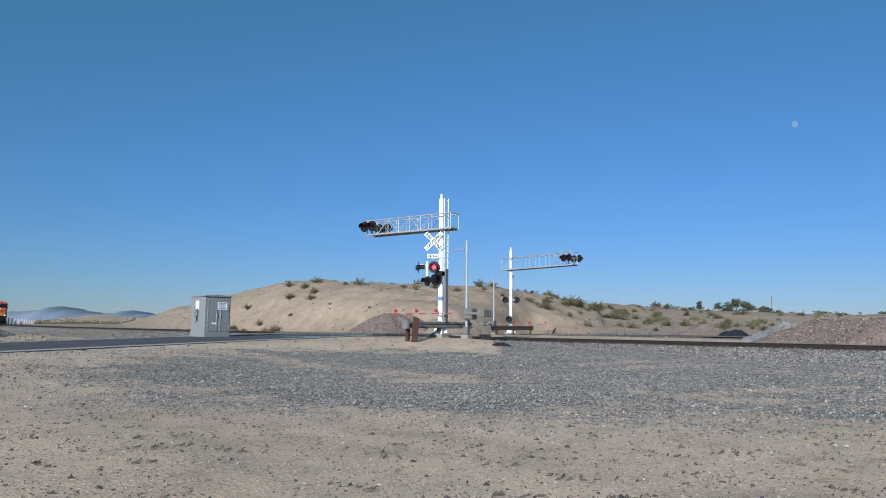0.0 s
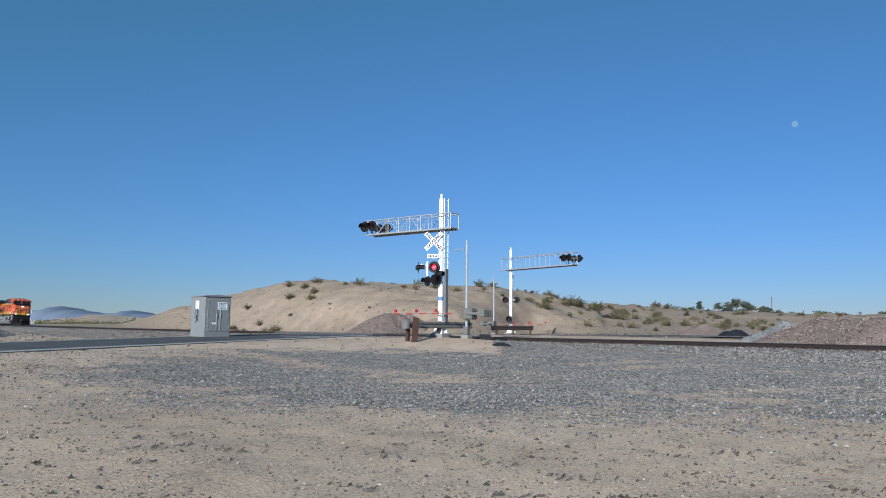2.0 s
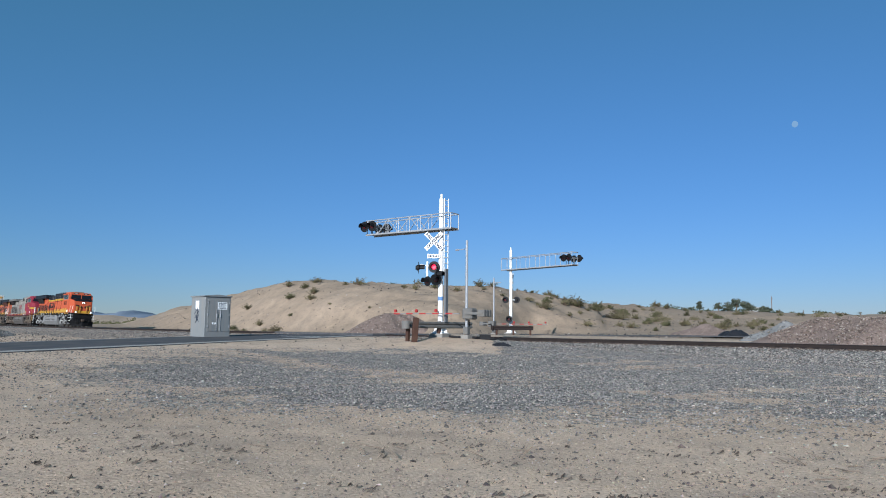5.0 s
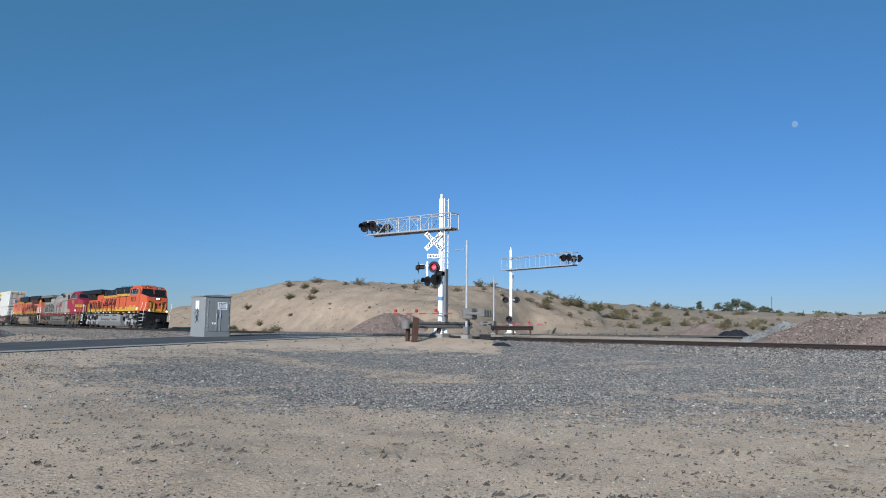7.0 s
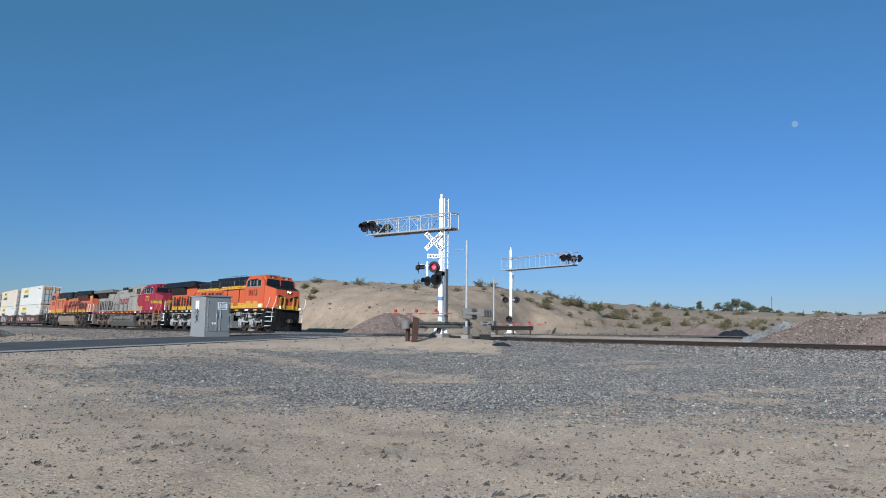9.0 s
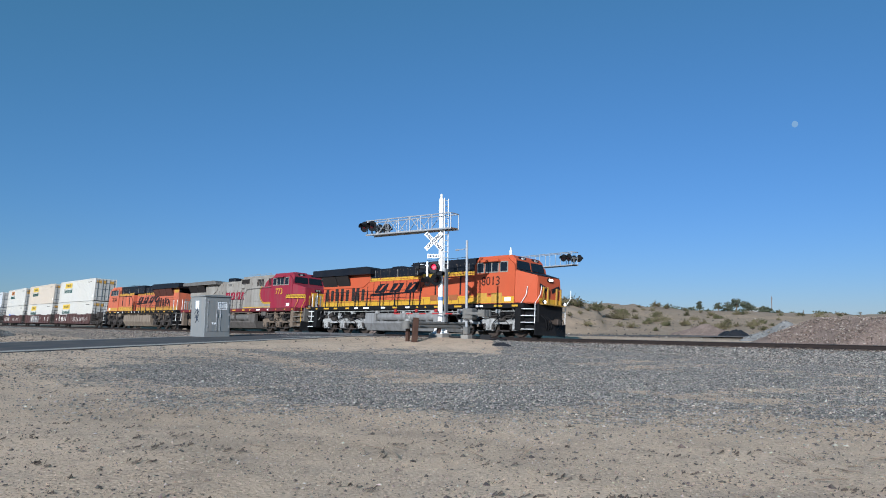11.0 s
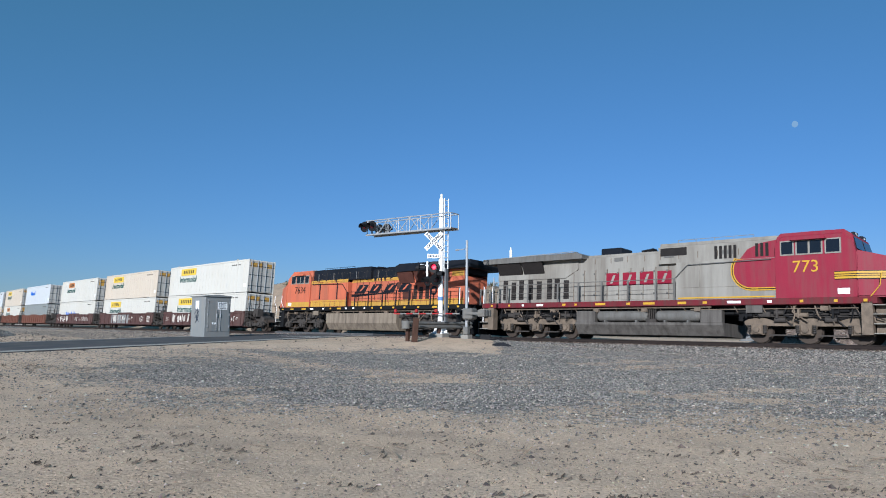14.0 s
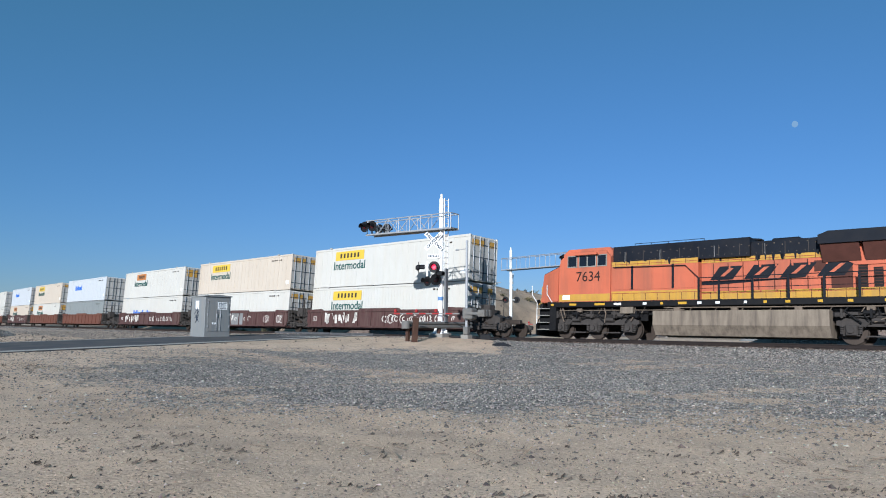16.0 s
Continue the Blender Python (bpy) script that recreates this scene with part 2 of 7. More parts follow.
def ground_material():
    m = bpy.data.materials.new("sand_and_gravel")
    m.use_nodes = True
    t = m.node_tree
    bsdf = t.nodes["Principled BSDF"]
    tc = t.nodes.new("ShaderNodeTexCoord")
    at = t.nodes.new("ShaderNodeAttribute")
    at.attribute_name = "gravel"

    def noise_node(scale, detail=6.0, rough=0.55):
        n = t.nodes.new("ShaderNodeTexNoise")
        n.inputs["Scale"].default_value, n.inputs["Detail"].default_value, n.inputs["Roughness"].default_value = scale, detail, rough
        t.links.new(tc.outputs["Object"], n.inputs["Vector"])
        return n

    def ramp(src, stops):
        r = t.nodes.new("ShaderNodeValToRGB")
        while len(r.color_ramp.elements) < len(stops):
            r.color_ramp.elements.new(0.5)
        for el, (p, c) in zip(r.color_ramp.elements, stops):
            el.position, el.color = p, (*c, 1)
        t.links.new(src, r.inputs[0])
        return r
    big, mid, fine = noise_node(0.12), noise_node(1.6), noise_node(22.0, 4)
    sand = ramp(big.outputs["Fac"], [(0.3, (0.49, 0.367, 0.26)), (0.5, (0.58, 0.44, 0.318)), (0.7, (0.64, 0.50, 0.372))])
    speck = ramp(mid.outputs["Fac"], [(0.30, (0.78, 0.78, 0.80)), (0.5, (1, 1, 1)), (0.75, (1.08, 1.06, 1.04))])
    grain = ramp(fine.outputs["Fac"], [(0.30, (0.40, 0.39, 0.39)), (0.42, (0.9, 0.9, 0.9)), (0.55, (1, 1, 1)), (0.8, (1.14, 1.13, 1.12))])
    m1 = t.nodes.new("ShaderNodeMixRGB")
    m2 = t.nodes.new("ShaderNodeMixRGB")
    for mm in (m1, m2):
        mm.blend_type = "MULTIPLY"
        mm.inputs[0].default_value = 1.0
    t.links.new(sand.outputs[0], m1.inputs[1])
    t.links.new(speck.outputs[0], m1.inputs[2])
    t.links.new(m1.outputs[0], m2.inputs[1])
    t.links.new(grain.outputs[0], m2.inputs[2])
    vor = t.nodes.new("ShaderNodeTexVoronoi")
    vor.inputs["Scale"].default_value = 16.0
    t.links.new(tc.outputs["Object"], vor.inputs["Vector"])
    stone = ramp(vor.outputs["Color"], [(0.1, (0.075, 0.073, 0.065)), (0.45, (0.22, 0.212, 0.197)), (0.75, (0.38, 0.345, 0.31)), (0.95, (0.56, 0.50, 0.42))])
    # shade between the stones, multiplied into their colour
    gap_shade = ramp(vor.outputs["Distance"], [(0.0, (1, 1, 1)), (0.5, (0.9, 0.9, 0.9)), (0.8, (0.45, 0.45, 0.45))])
    m3 = t.nodes.new("ShaderNodeMixRGB")
    m3.blend_type = "MULTIPLY"
    m3.inputs[0].default_value = 1.0
    t.links.new(stone.outputs[0], m3.inputs[1])
    t.links.new(gap_shade.outputs[0], m3.inputs[2])
    # the mask is broken up by the mid noise
    ad = t.nodes.new("ShaderNodeMath")
    ad.operation = "ADD"
    t.links.new(at.outputs["Fac"], ad.inputs[0])
    half = t.nodes.new("ShaderNodeMapRange")
    half.inputs["To Min"].default_value, half.inputs["To Max"].default_value = -0.75, 0.75
    mid2 = noise_node(5.0, 5.0, 0.7)
    t.links.new(mid2.outputs["Fac"], half.inputs["Value"])
    t.links.new(half.outputs[0], ad.inputs[1])
    sm = t.nodes.new("ShaderNodeMapRange")
    sm.inputs["From Min"].default_value, sm.inputs["From Max"].default_value = 0.40, 0.62
    t.links.new(ad.outputs[0], sm.inputs["Value"])
    m4 = t.nodes.new("ShaderNodeMixRGB")
    t.links.new(sm.outputs[0], m4.inputs[0])
    t.links.new(m2.outputs[0], m4.inputs[1])
    t.links.new(m3.outputs[0], m4.inputs[2])
    # warmer cut earth on the hill
    at2 = t.nodes.new("ShaderNodeAttribute")
    at2.attribute_name = "cut"
    m5 = t.nodes.new("ShaderNodeMixRGB")
    earth_noise = noise_node(0.55, 9.0, 0.68)
    earth = ramp(earth_noise.outputs["Fac"], [(0.28, (0.17, 0.135, 0.10)), (0.42, (0.235, 0.185, 0.135)), (0.56, (0.29, 0.225, 0.16)), (0.72, (0.36, 0.285, 0.205))])
    m6 = t.nodes.new("ShaderNodeMixRGB")
    m6.blend_type, m6.inputs[0].default_value = "MULTIPLY", 1.0
    clod = ramp(noise_node(4.0, 6.0, 0.7).outputs["Fac"], [(0.30, (0.62, 0.60, 0.58)), (0.46, (1, 1, 1)), (0.75, (1.12, 1.1, 1.08))])
    t.links.new(earth.outputs[0], m6.inputs[1])
    t.links.new(clod.outputs[0], m6.inputs[2])
    t.links.new(m6.outputs[0], m5.inputs[2])
    t.links.new(at2.outputs["Fac"], m5.inputs[0])
    t.links.new(m4.outputs[0], m5.inputs[1])
    t.links.new(m5.outputs[0], bsdf.inputs["Base Color"])
    bsdf.inputs["Roughness"].default_value = 0.95
    bsdf.inputs["Specular IOR Level"].default_value = 0.15
    b = t.nodes.new("ShaderNodeBump")
    b.inputs["Distance"].default_value, b.inputs["Strength"].default_value = 0.025, 0.8
    t.links.new(fine.outputs["Fac"], b.inputs["Height"])
    t.links.new(b.outputs[0], bsdf.inputs["Normal"])
    return m


def build_ground():
    # rows of growing depth, columns of growing width: one sheet to the horizon
    ys = np.concatenate([np.linspace(-60, 2, 16), np.arange(2.5, 70, 0.22), np.arange(70, 130, 0.7), np.geomspace(130, 4000, 70)])
    us = np.concatenate([-np.geomspace(1.0, 12, 24)[::-1] , np.linspace(-0.98, 0.98, 300), np.geomspace(1.0, 12, 24)])
    Y, U = np.meshgrid(ys, us, indexing="ij")
    X = U * (np.maximum(Y, 0) + 12)
    Z = ground_z(X, Y)
    nv = len(us)
    i, j = np.meshgrid(np.arange(len(ys) - 1), np.arange(nv - 1), indexing="ij")
    a = (i * nv + j).ravel()
    faces = np.stack([a, a + 1, a + nv + 1, a + nv], 1)
    ob = mesh_np("ground", np.stack([X.ravel(), Y.ravel(), Z.ravel()], 1), faces, ground_material(), True)
    g = ob.data.attributes.new("gravel", "FLOAT", "POINT")
    g.data.foreach_set("value", gravel_at(X, Y).ravel().astype(np.float32))
    u = X * 95 / np.maximum(Y, 40)
    s, lat = line_coords(X, Y)
    cut = np.clip(0.80 + 0.20 * np.exp(-((u + 17) / 9.0) ** 2) * (1 - smooth(72, 80, Y)), 0, 1) * smooth(56, 62, Y) * (lat > 4) * (1 - smooth(150, 300, Y) * 0.5)
    c = ob.data.attributes.new("cut", "FLOAT", "POINT")
    c.data.foreach_set("value", cut.ravel().astype(np.float32))
    return tagged(ob, "dry tan desert sand with drifts of blue-grey gravel", "ground", kind="structure")


build_ground()


def strip(name, pts, mat, label, lift=0.0):
    """A thin laid sheet with thickness, from rows of (left, right) points."""
    bm = B()
    top = [[bm.verts.new((*q, z + lift)) for q, z in row] for row in pts]
    low = [[bm.verts.new((v.co.x, v.co.y, v.co.z - 0.06)) for v in row] for row in top]
    n, w = len(top), len(top[0])
    for i in range(n - 1):
        for j in range(w - 1):
            bm.faces.new((top[i][j], top[i][j + 1], top[i + 1][j + 1], top[i + 1][j]))
        for side in (0, w - 1):
            bm.faces.new((top[i][side], top[i + 1][side], low[i + 1][side], low[i][side]))
    bmesh.ops.recalc_face_normals(bm, faces=bm.faces)
    return bm


def road_point(a, c):
    return (ROAD_X + a * ROAD_DX + c * ROAD_DY, ROAD_Y + a * ROAD_DY - c * ROAD_DX)


def road_h(a):
    return -0.04 + 0.0145 * min(a, 0)


def build_road():
    stops = [-70, -50, -40, -30, -24, -18, -12, -8, -4, 0, 2, 4.6]
    rows = [[(road_point(a, c + (0.12 * math.sin(a * 1.3) if abs(c) > 3 else 0)), road_h(a) - 0.0) for c in (-4.2, -2, 0, 2, 4.2)] for a in stops]
    road = part("road", strip("road", rows, None, ""), M["asphalt"])
    tagged(road, "narrow dark grey asphalt road up to the crossing", "road", kind="structure")
    path = [Vector(p) for p in ((-5.0, 55.9), (-2.6, 58.3), (1.5, 60.6), (8.0, 62.9), (18.0, 65.6), (27.0, 67.6), (38.0, 69.4), (60.0, 72.0))]
    rows = []
    for k, p in enumerate(path):
        d = (path[min(k + 1, 7)] - path[max(k - 1, 0)]).normalized()
        n = Vector((d.y, -d.x))
        rows.append([((p + n * c)[:], -0.03) for c in (-3.2, 0, 3.2)])
    road2 = part("road", strip("road", rows, None, ""), M["asphalt"])
    tagged(road2, "asphalt road going on beyond the tracks", "road", kind="structure")
    rows = [[(road_point(a, -3.82), road_h(a)), (road_point(a, -3.68), road_h(a))] for a in stops]
    part("edge_line", strip("edge_line", rows, None, "", 0.006), M["road_paint"], road)
    kerb = B()
    rows = [[kerb.verts.new((*road_point(a, c), road_h(a) + z)) for c, z in ((3.97, -0.05), (4.0, 0.035), (4.10, 0.035), (4.22, -0.10))] for a in stops[:-1]]
    for r0, r1 in zip(rows, rows[1:]):
        for j in range(3):
            kerb.faces.new((r0[j], r0[j + 1], r1[j + 1], r1[j]))
    bmesh.ops.recalc_face_normals(kerb, faces=kerb.faces)
    part("kerb", kerb, M["kerb_pale"], road, "low pale kerb along the near edge")
    rows = [[(road_point(a, c), road_h(a)) for c in (0.3, 3.2)] for a in (-2.3, -1.8)]
    part("stop_line", strip("stop_line", rows, None, "", 0.006), M["road_paint"], road)


build_road()


# ---- the line ----
def build_track():
    def sweep(profile, lat, s0, s1, step):
        bm = B()
        rows = []
        for s in np.arange(s0, s1 + 0.1, step):
            m = on_line(float(s))
            rows.append([bm.verts.new(m @ Vector((0, lat + y, z))) for y, z in profile])
        n = len(profile)
        for a, b in zip(rows, rows[1:]):
            for i in range(n):
                bm.faces.new((a[i], a[(i + 1) % n], b[(i + 1) % n], b[i]))
        bmesh.ops.recalc_face_normals(bm, faces=bm.faces)
        return bm
    web = [(-0.07, -0.18), (0.07, -0.18), (0.07, -0.165), (0.012, -0.14), (0.012, -0.045), (0.036, -0.035), (0.036, -0.006), (-0.036, -0.006),
           (-0.036, -0.035), (-0.012, -0.045), (-0.012, -0.14), (-0.07, -0.165)]
    head = [(-0.033, -0.006), (0.033, -0.006), (0.030, 0.0), (-0.030, 0.0)]
    track = thing("railway_track", "single railway track with rusty rails on gravel ballast", "track", kind="structure")
    for lat in (-0.755, 0.755):
        r = part("rail", sweep(web, lat, -420, 110, 3.0), M["rail_steel"], track)
        part("railhead", sweep(head, lat, -420, 110, 3.0), M["rail_worn"], r, "polished running surface")
    bm = B()
    box(bm, -0.115, 0.115, -1.3, 1.3, -0.34, -0.175, 0.012)
    first = part("sleeper", bm, M["tie_wood"], track)
    me = first.data
    rng = random.Random(5)
    for i in range(280):
        s = -84 + i * 0.5
        if -18 < s < -3:
            continue
        ob = first if i == 0 else new("sleeper", me)
        ob.parent = track
        ob.matrix_basis = on_line(s + rng.uniform(-0.02, 0.02)) @ pose(0, rng.uniform(-0.05, 0.05), rng.uniform(-0.012, 0.004), 0, 0, rng.uniform(-1.2, 1.2))
    bm = B()
    for i in range(560):
        s = -84 - 0.5 * (i + 1)
        m = on_line(s)
        vs = len(bm.verts)
        box(bm, -0.115, 0.115, -1.3, 1.3, -0.34, -0.175)
        bm.verts.ensure_lookup_table()
        for v in bm.verts[vs:]:
            v.co = m @ v.co
    tagged(part("far_sleepers", bm, M["tie_wood"], track), kind="stuff")
    # crossing panels between and beside the rails
    for y0, y1 in ((-1.95, -0.84), (-0.66, 0.66), (0.84, 1.95)):
        for k in range(5):
            bm = B()
            box(bm, -1.2, 1.2, y0, y1, -0.17, -0.012, 0.015)
            p = part("crossing_panel", bm, M["asphalt"], track)
            p.matrix_basis = on_line(-15.6 + 2.44 * k)
    return track


build_track()


# ---- the train ----
TRAIN = []


def lead(t):
    """How far the head of the train has come along the line."""
    d = t - 12
    return 24.241 + 13.3054 * d + -0.02004 * d ** 2 + -0.003185 * d ** 3

M.update({
    "orange": material("orange", (0.43, 0.085, 0.034), 0.60, vary=0.06, scale=1.2, dirt=(0.30, 0.10, 0.05), dirt_amount=0.25, streak=1),
    "orange_faded": material("orange_faded", (0.47, 0.125, 0.065), 0.55, vary=0.10, scale=1.0, dirt=(0.20, 0.09, 0.06), dirt_amount=0.75, streak=1),
    "yellow": material("yellow", (0.50, 0.29, 0.025), 0.45, vary=0.08, dirt=(0.35, 0.2, 0.06), dirt_amount=0.3, streak=1),
    "yellow_dull": material("yellow_dull", (0.46, 0.26, 0.04), 0.6, vary=0.15, dirt=(0.25, 0.16, 0.08), dirt_amount=0.5, streak=1),
    "black_paint": material("black_paint", (0.008, 0.010, 0.015), 0.5, vary=0.3, scale=1.0, dirt=(0.022, 0.02, 0.02), dirt_amount=0.5),
    "frame_black": material("frame_black", (0.007, 0.007, 0.008), 0.65, vary=0.3, dirt=(0.022, 0.019, 0.016), dirt_amount=0.4),
    "silver": material("silver", (0.265, 0.25, 0.22), 0.65, 0.0, vary=0.12, scale=0.9, dirt=(0.12, 0.10, 0.08), dirt_amount=0.75, streak=1),
    "silver_dark": material("silver_dark", (0.135, 0.13, 0.12), 0.6, 0.0, vary=0.15, dirt=(0.06, 0.05, 0.042), dirt_amount=0.6, streak=1),
    "warm_red": material("warm_red", (0.225, 0.018, 0.038), 0.62, vary=0.07, dirt=(0.16, 0.06, 0.06), dirt_amount=0.55, streak=1),
    "sill_red": material("sill_red", (0.13, 0.014, 0.022), 0.7, vary=0.2, dirt=(0.06, 0.045, 0.035), dirt_amount=0.8, streak=1),
    "patch_brown": material("patch_brown", (0.26, 0.095, 0.035), 0.7, vary=0.2),
    "number_dark": material("number_dark", (0.035, 0.018, 0.014), 0.6),
    "red_letter": material("red_letter", (0.21, 0.012, 0.030), 0.5, vary=0.12),
    "grille": material("grille", (0.02, 0.017, 0.016), 0.8, vary=0.3, fine=60),
    "grille_brown": material("grille_brown", (0.075, 0.03, 0.022), 0.8, vary=0.3, fine=60),
    "glass_dark": material("glass_dark", (0.008, 0.010, 0.013), 0.12, vary=0.1),
    "truck_silver": material("truck_silver", (0.36, 0.36, 0.345), 0.55, 0.0, vary=0.2, dirt=(0.035, 0.03, 0.026), dirt_amount=0.8),
    "truck_dirty": material("truck_dirty", (0.165, 0.128, 0.095), 0.75, 0.0, vary=0.25, dirt=(0.06, 0.05, 0.04), dirt_amount=0.7),
    "truck_dark": material("truck_dark", (0.055, 0.048, 0.043), 0.8, vary=0.25, dirt=(0.03, 0.027, 0.025), dirt_amount=0.6),
    "tank_grey": material("tank_grey", (0.215, 0.215, 0.21), 0.55, 0.0, vary=0.10, dirt=(0.09, 0.08, 0.07), dirt_amount=0.65, streak=1),
    "tank_grimy": material("tank_grimy", (0.11, 0.10, 0.09), 0.7, vary=0.2, dirt=(0.035, 0.03, 0.026), dirt_amount=0.8, streak=1),
    "tank_tan": material("tank_tan", (0.22, 0.18, 0.135), 0.7, vary=0.15, dirt=(0.07, 0.055, 0.045), dirt_amount=0.8, streak=1),
    "wheel_steel": material("wheel_steel", (0.07, 0.055, 0.045), 0.6, 0.5, vary=0.2),
    "rail_white": material("rail_white", (0.75, 0.75, 0.73), 0.5, vary=0.08),
    "headlight": material("headlight", (0.9, 0.9, 0.85), 0.2, emit=(1.0, 0.93, 0.80), strength=1.5),
    "box_white": material("box_white", (0.53, 0.515, 0.465), 0.5, vary=0.05, scale=0.8, dirt=(0.48, 0.42, 0.33), dirt_amount=0.35, streak=1),
    "box_cream": material("box_cream", (0.52, 0.455, 0.37), 0.55, vary=0.05, scale=0.8, dirt=(0.45, 0.36, 0.26), dirt_amount=0.4, streak=1),
    "box_grey": material("box_grey", (0.22, 0.24, 0.235), 0.55, vary=0.08, dirt=(0.2, 0.19, 0.17), dirt_amount=0.4, streak=1),
    "box_blue_white": material("box_blue_white", (0.49, 0.51, 0.525), 0.5, vary=0.05, dirt=(0.5, 0.48, 0.42), dirt_amount=0.3, streak=1),
    "door_grey": material("door_grey", (0.40, 0.39, 0.36), 0.6, vary=0.12, dirt=(0.2, 0.18, 0.15), dirt_amount=0.5, streak=1),
    "logo_yellow": material("logo_yellow", (0.60, 0.42, 0.05), 0.5, vary=0.05),
    "logo_rust": material("logo_rust", (0.42, 0.17, 0.05), 0.5, vary=0.1),
    "logo_brown": material("logo_brown", (0.05, 0.04, 0.03), 0.6),
    "logo_green": material("logo_green", (0.03, 0.09, 0.08), 0.6),
    "logo_blue": material("logo_blue", (0.03, 0.14, 0.55), 0.5),
    "well_brown": material("well_brown", (0.072, 0.036, 0.033), 0.75, vary=0.2, dirt=(0.13, 0.095, 0.08), dirt_amount=0.5, streak=1),
    "well_red": material("well_red", (0.125, 0.05, 0.033), 0.75, vary=0.2, dirt=(0.12, 0.07, 0.05), dirt_amount=0.5, streak=1),
    "paint_pale": material("paint_pale", (0.62, 0.60, 0.54), 0.7, vary=0.2, dirt=(0.25, 0.15, 0.12), dirt_amount=0.5),
})


def lettering(name, body, size, mat, parent, m, depth=0.01, bold=0.0):
    """Raised lettering in the built-in font; m places it with x along the words and y up."""
    cu = bpy.data.curves.new(name, "FONT")
    cu.body, cu.size, cu.extrude, cu.align_x, cu.align_y, cu.resolution_u = body, size, depth / 2, "CENTER", "CENTER", 3
    cu.offset = bold
    tmp = bpy.data.objects.new(name, cu)
    scene.collection.objects.link(tmp)
    me = bpy.data.meshes.new_from_object(tmp.evaluated_get(bpy.context.evaluated_depsgraph_get()))
    bpy.data.objects.remove(tmp)
    bpy.data.curves.remove(cu)
    me.materials.clear()
    me.materials.append(mat)
    ob = new(name, me)
    ob.parent, ob.matrix_basis = parent, m
    return ob


def side_pose(x, y, z, side):
    return pose(x, y, z, 90, 0, 0 if side < 0 else 180)


def slab(bm, outline, y, side, t=0.012, mi=0):
    """A thin plate with an x-z outline on the side at y, standing t proud."""
    return prism(bm, outline, y, y + side * t, mi)


def rect(x0, x1, z0, z1):
    return [(x0, z0), (x1, z0), (x1, z1), (x0, z1)]


def skew(x0, x1, z0, z1, k):
    return [(x0, z0), (x1, z0), (x1 + k * (z1 - z0), z1), (x0 + k * (z1 - z0), z1)]


AXLES = []


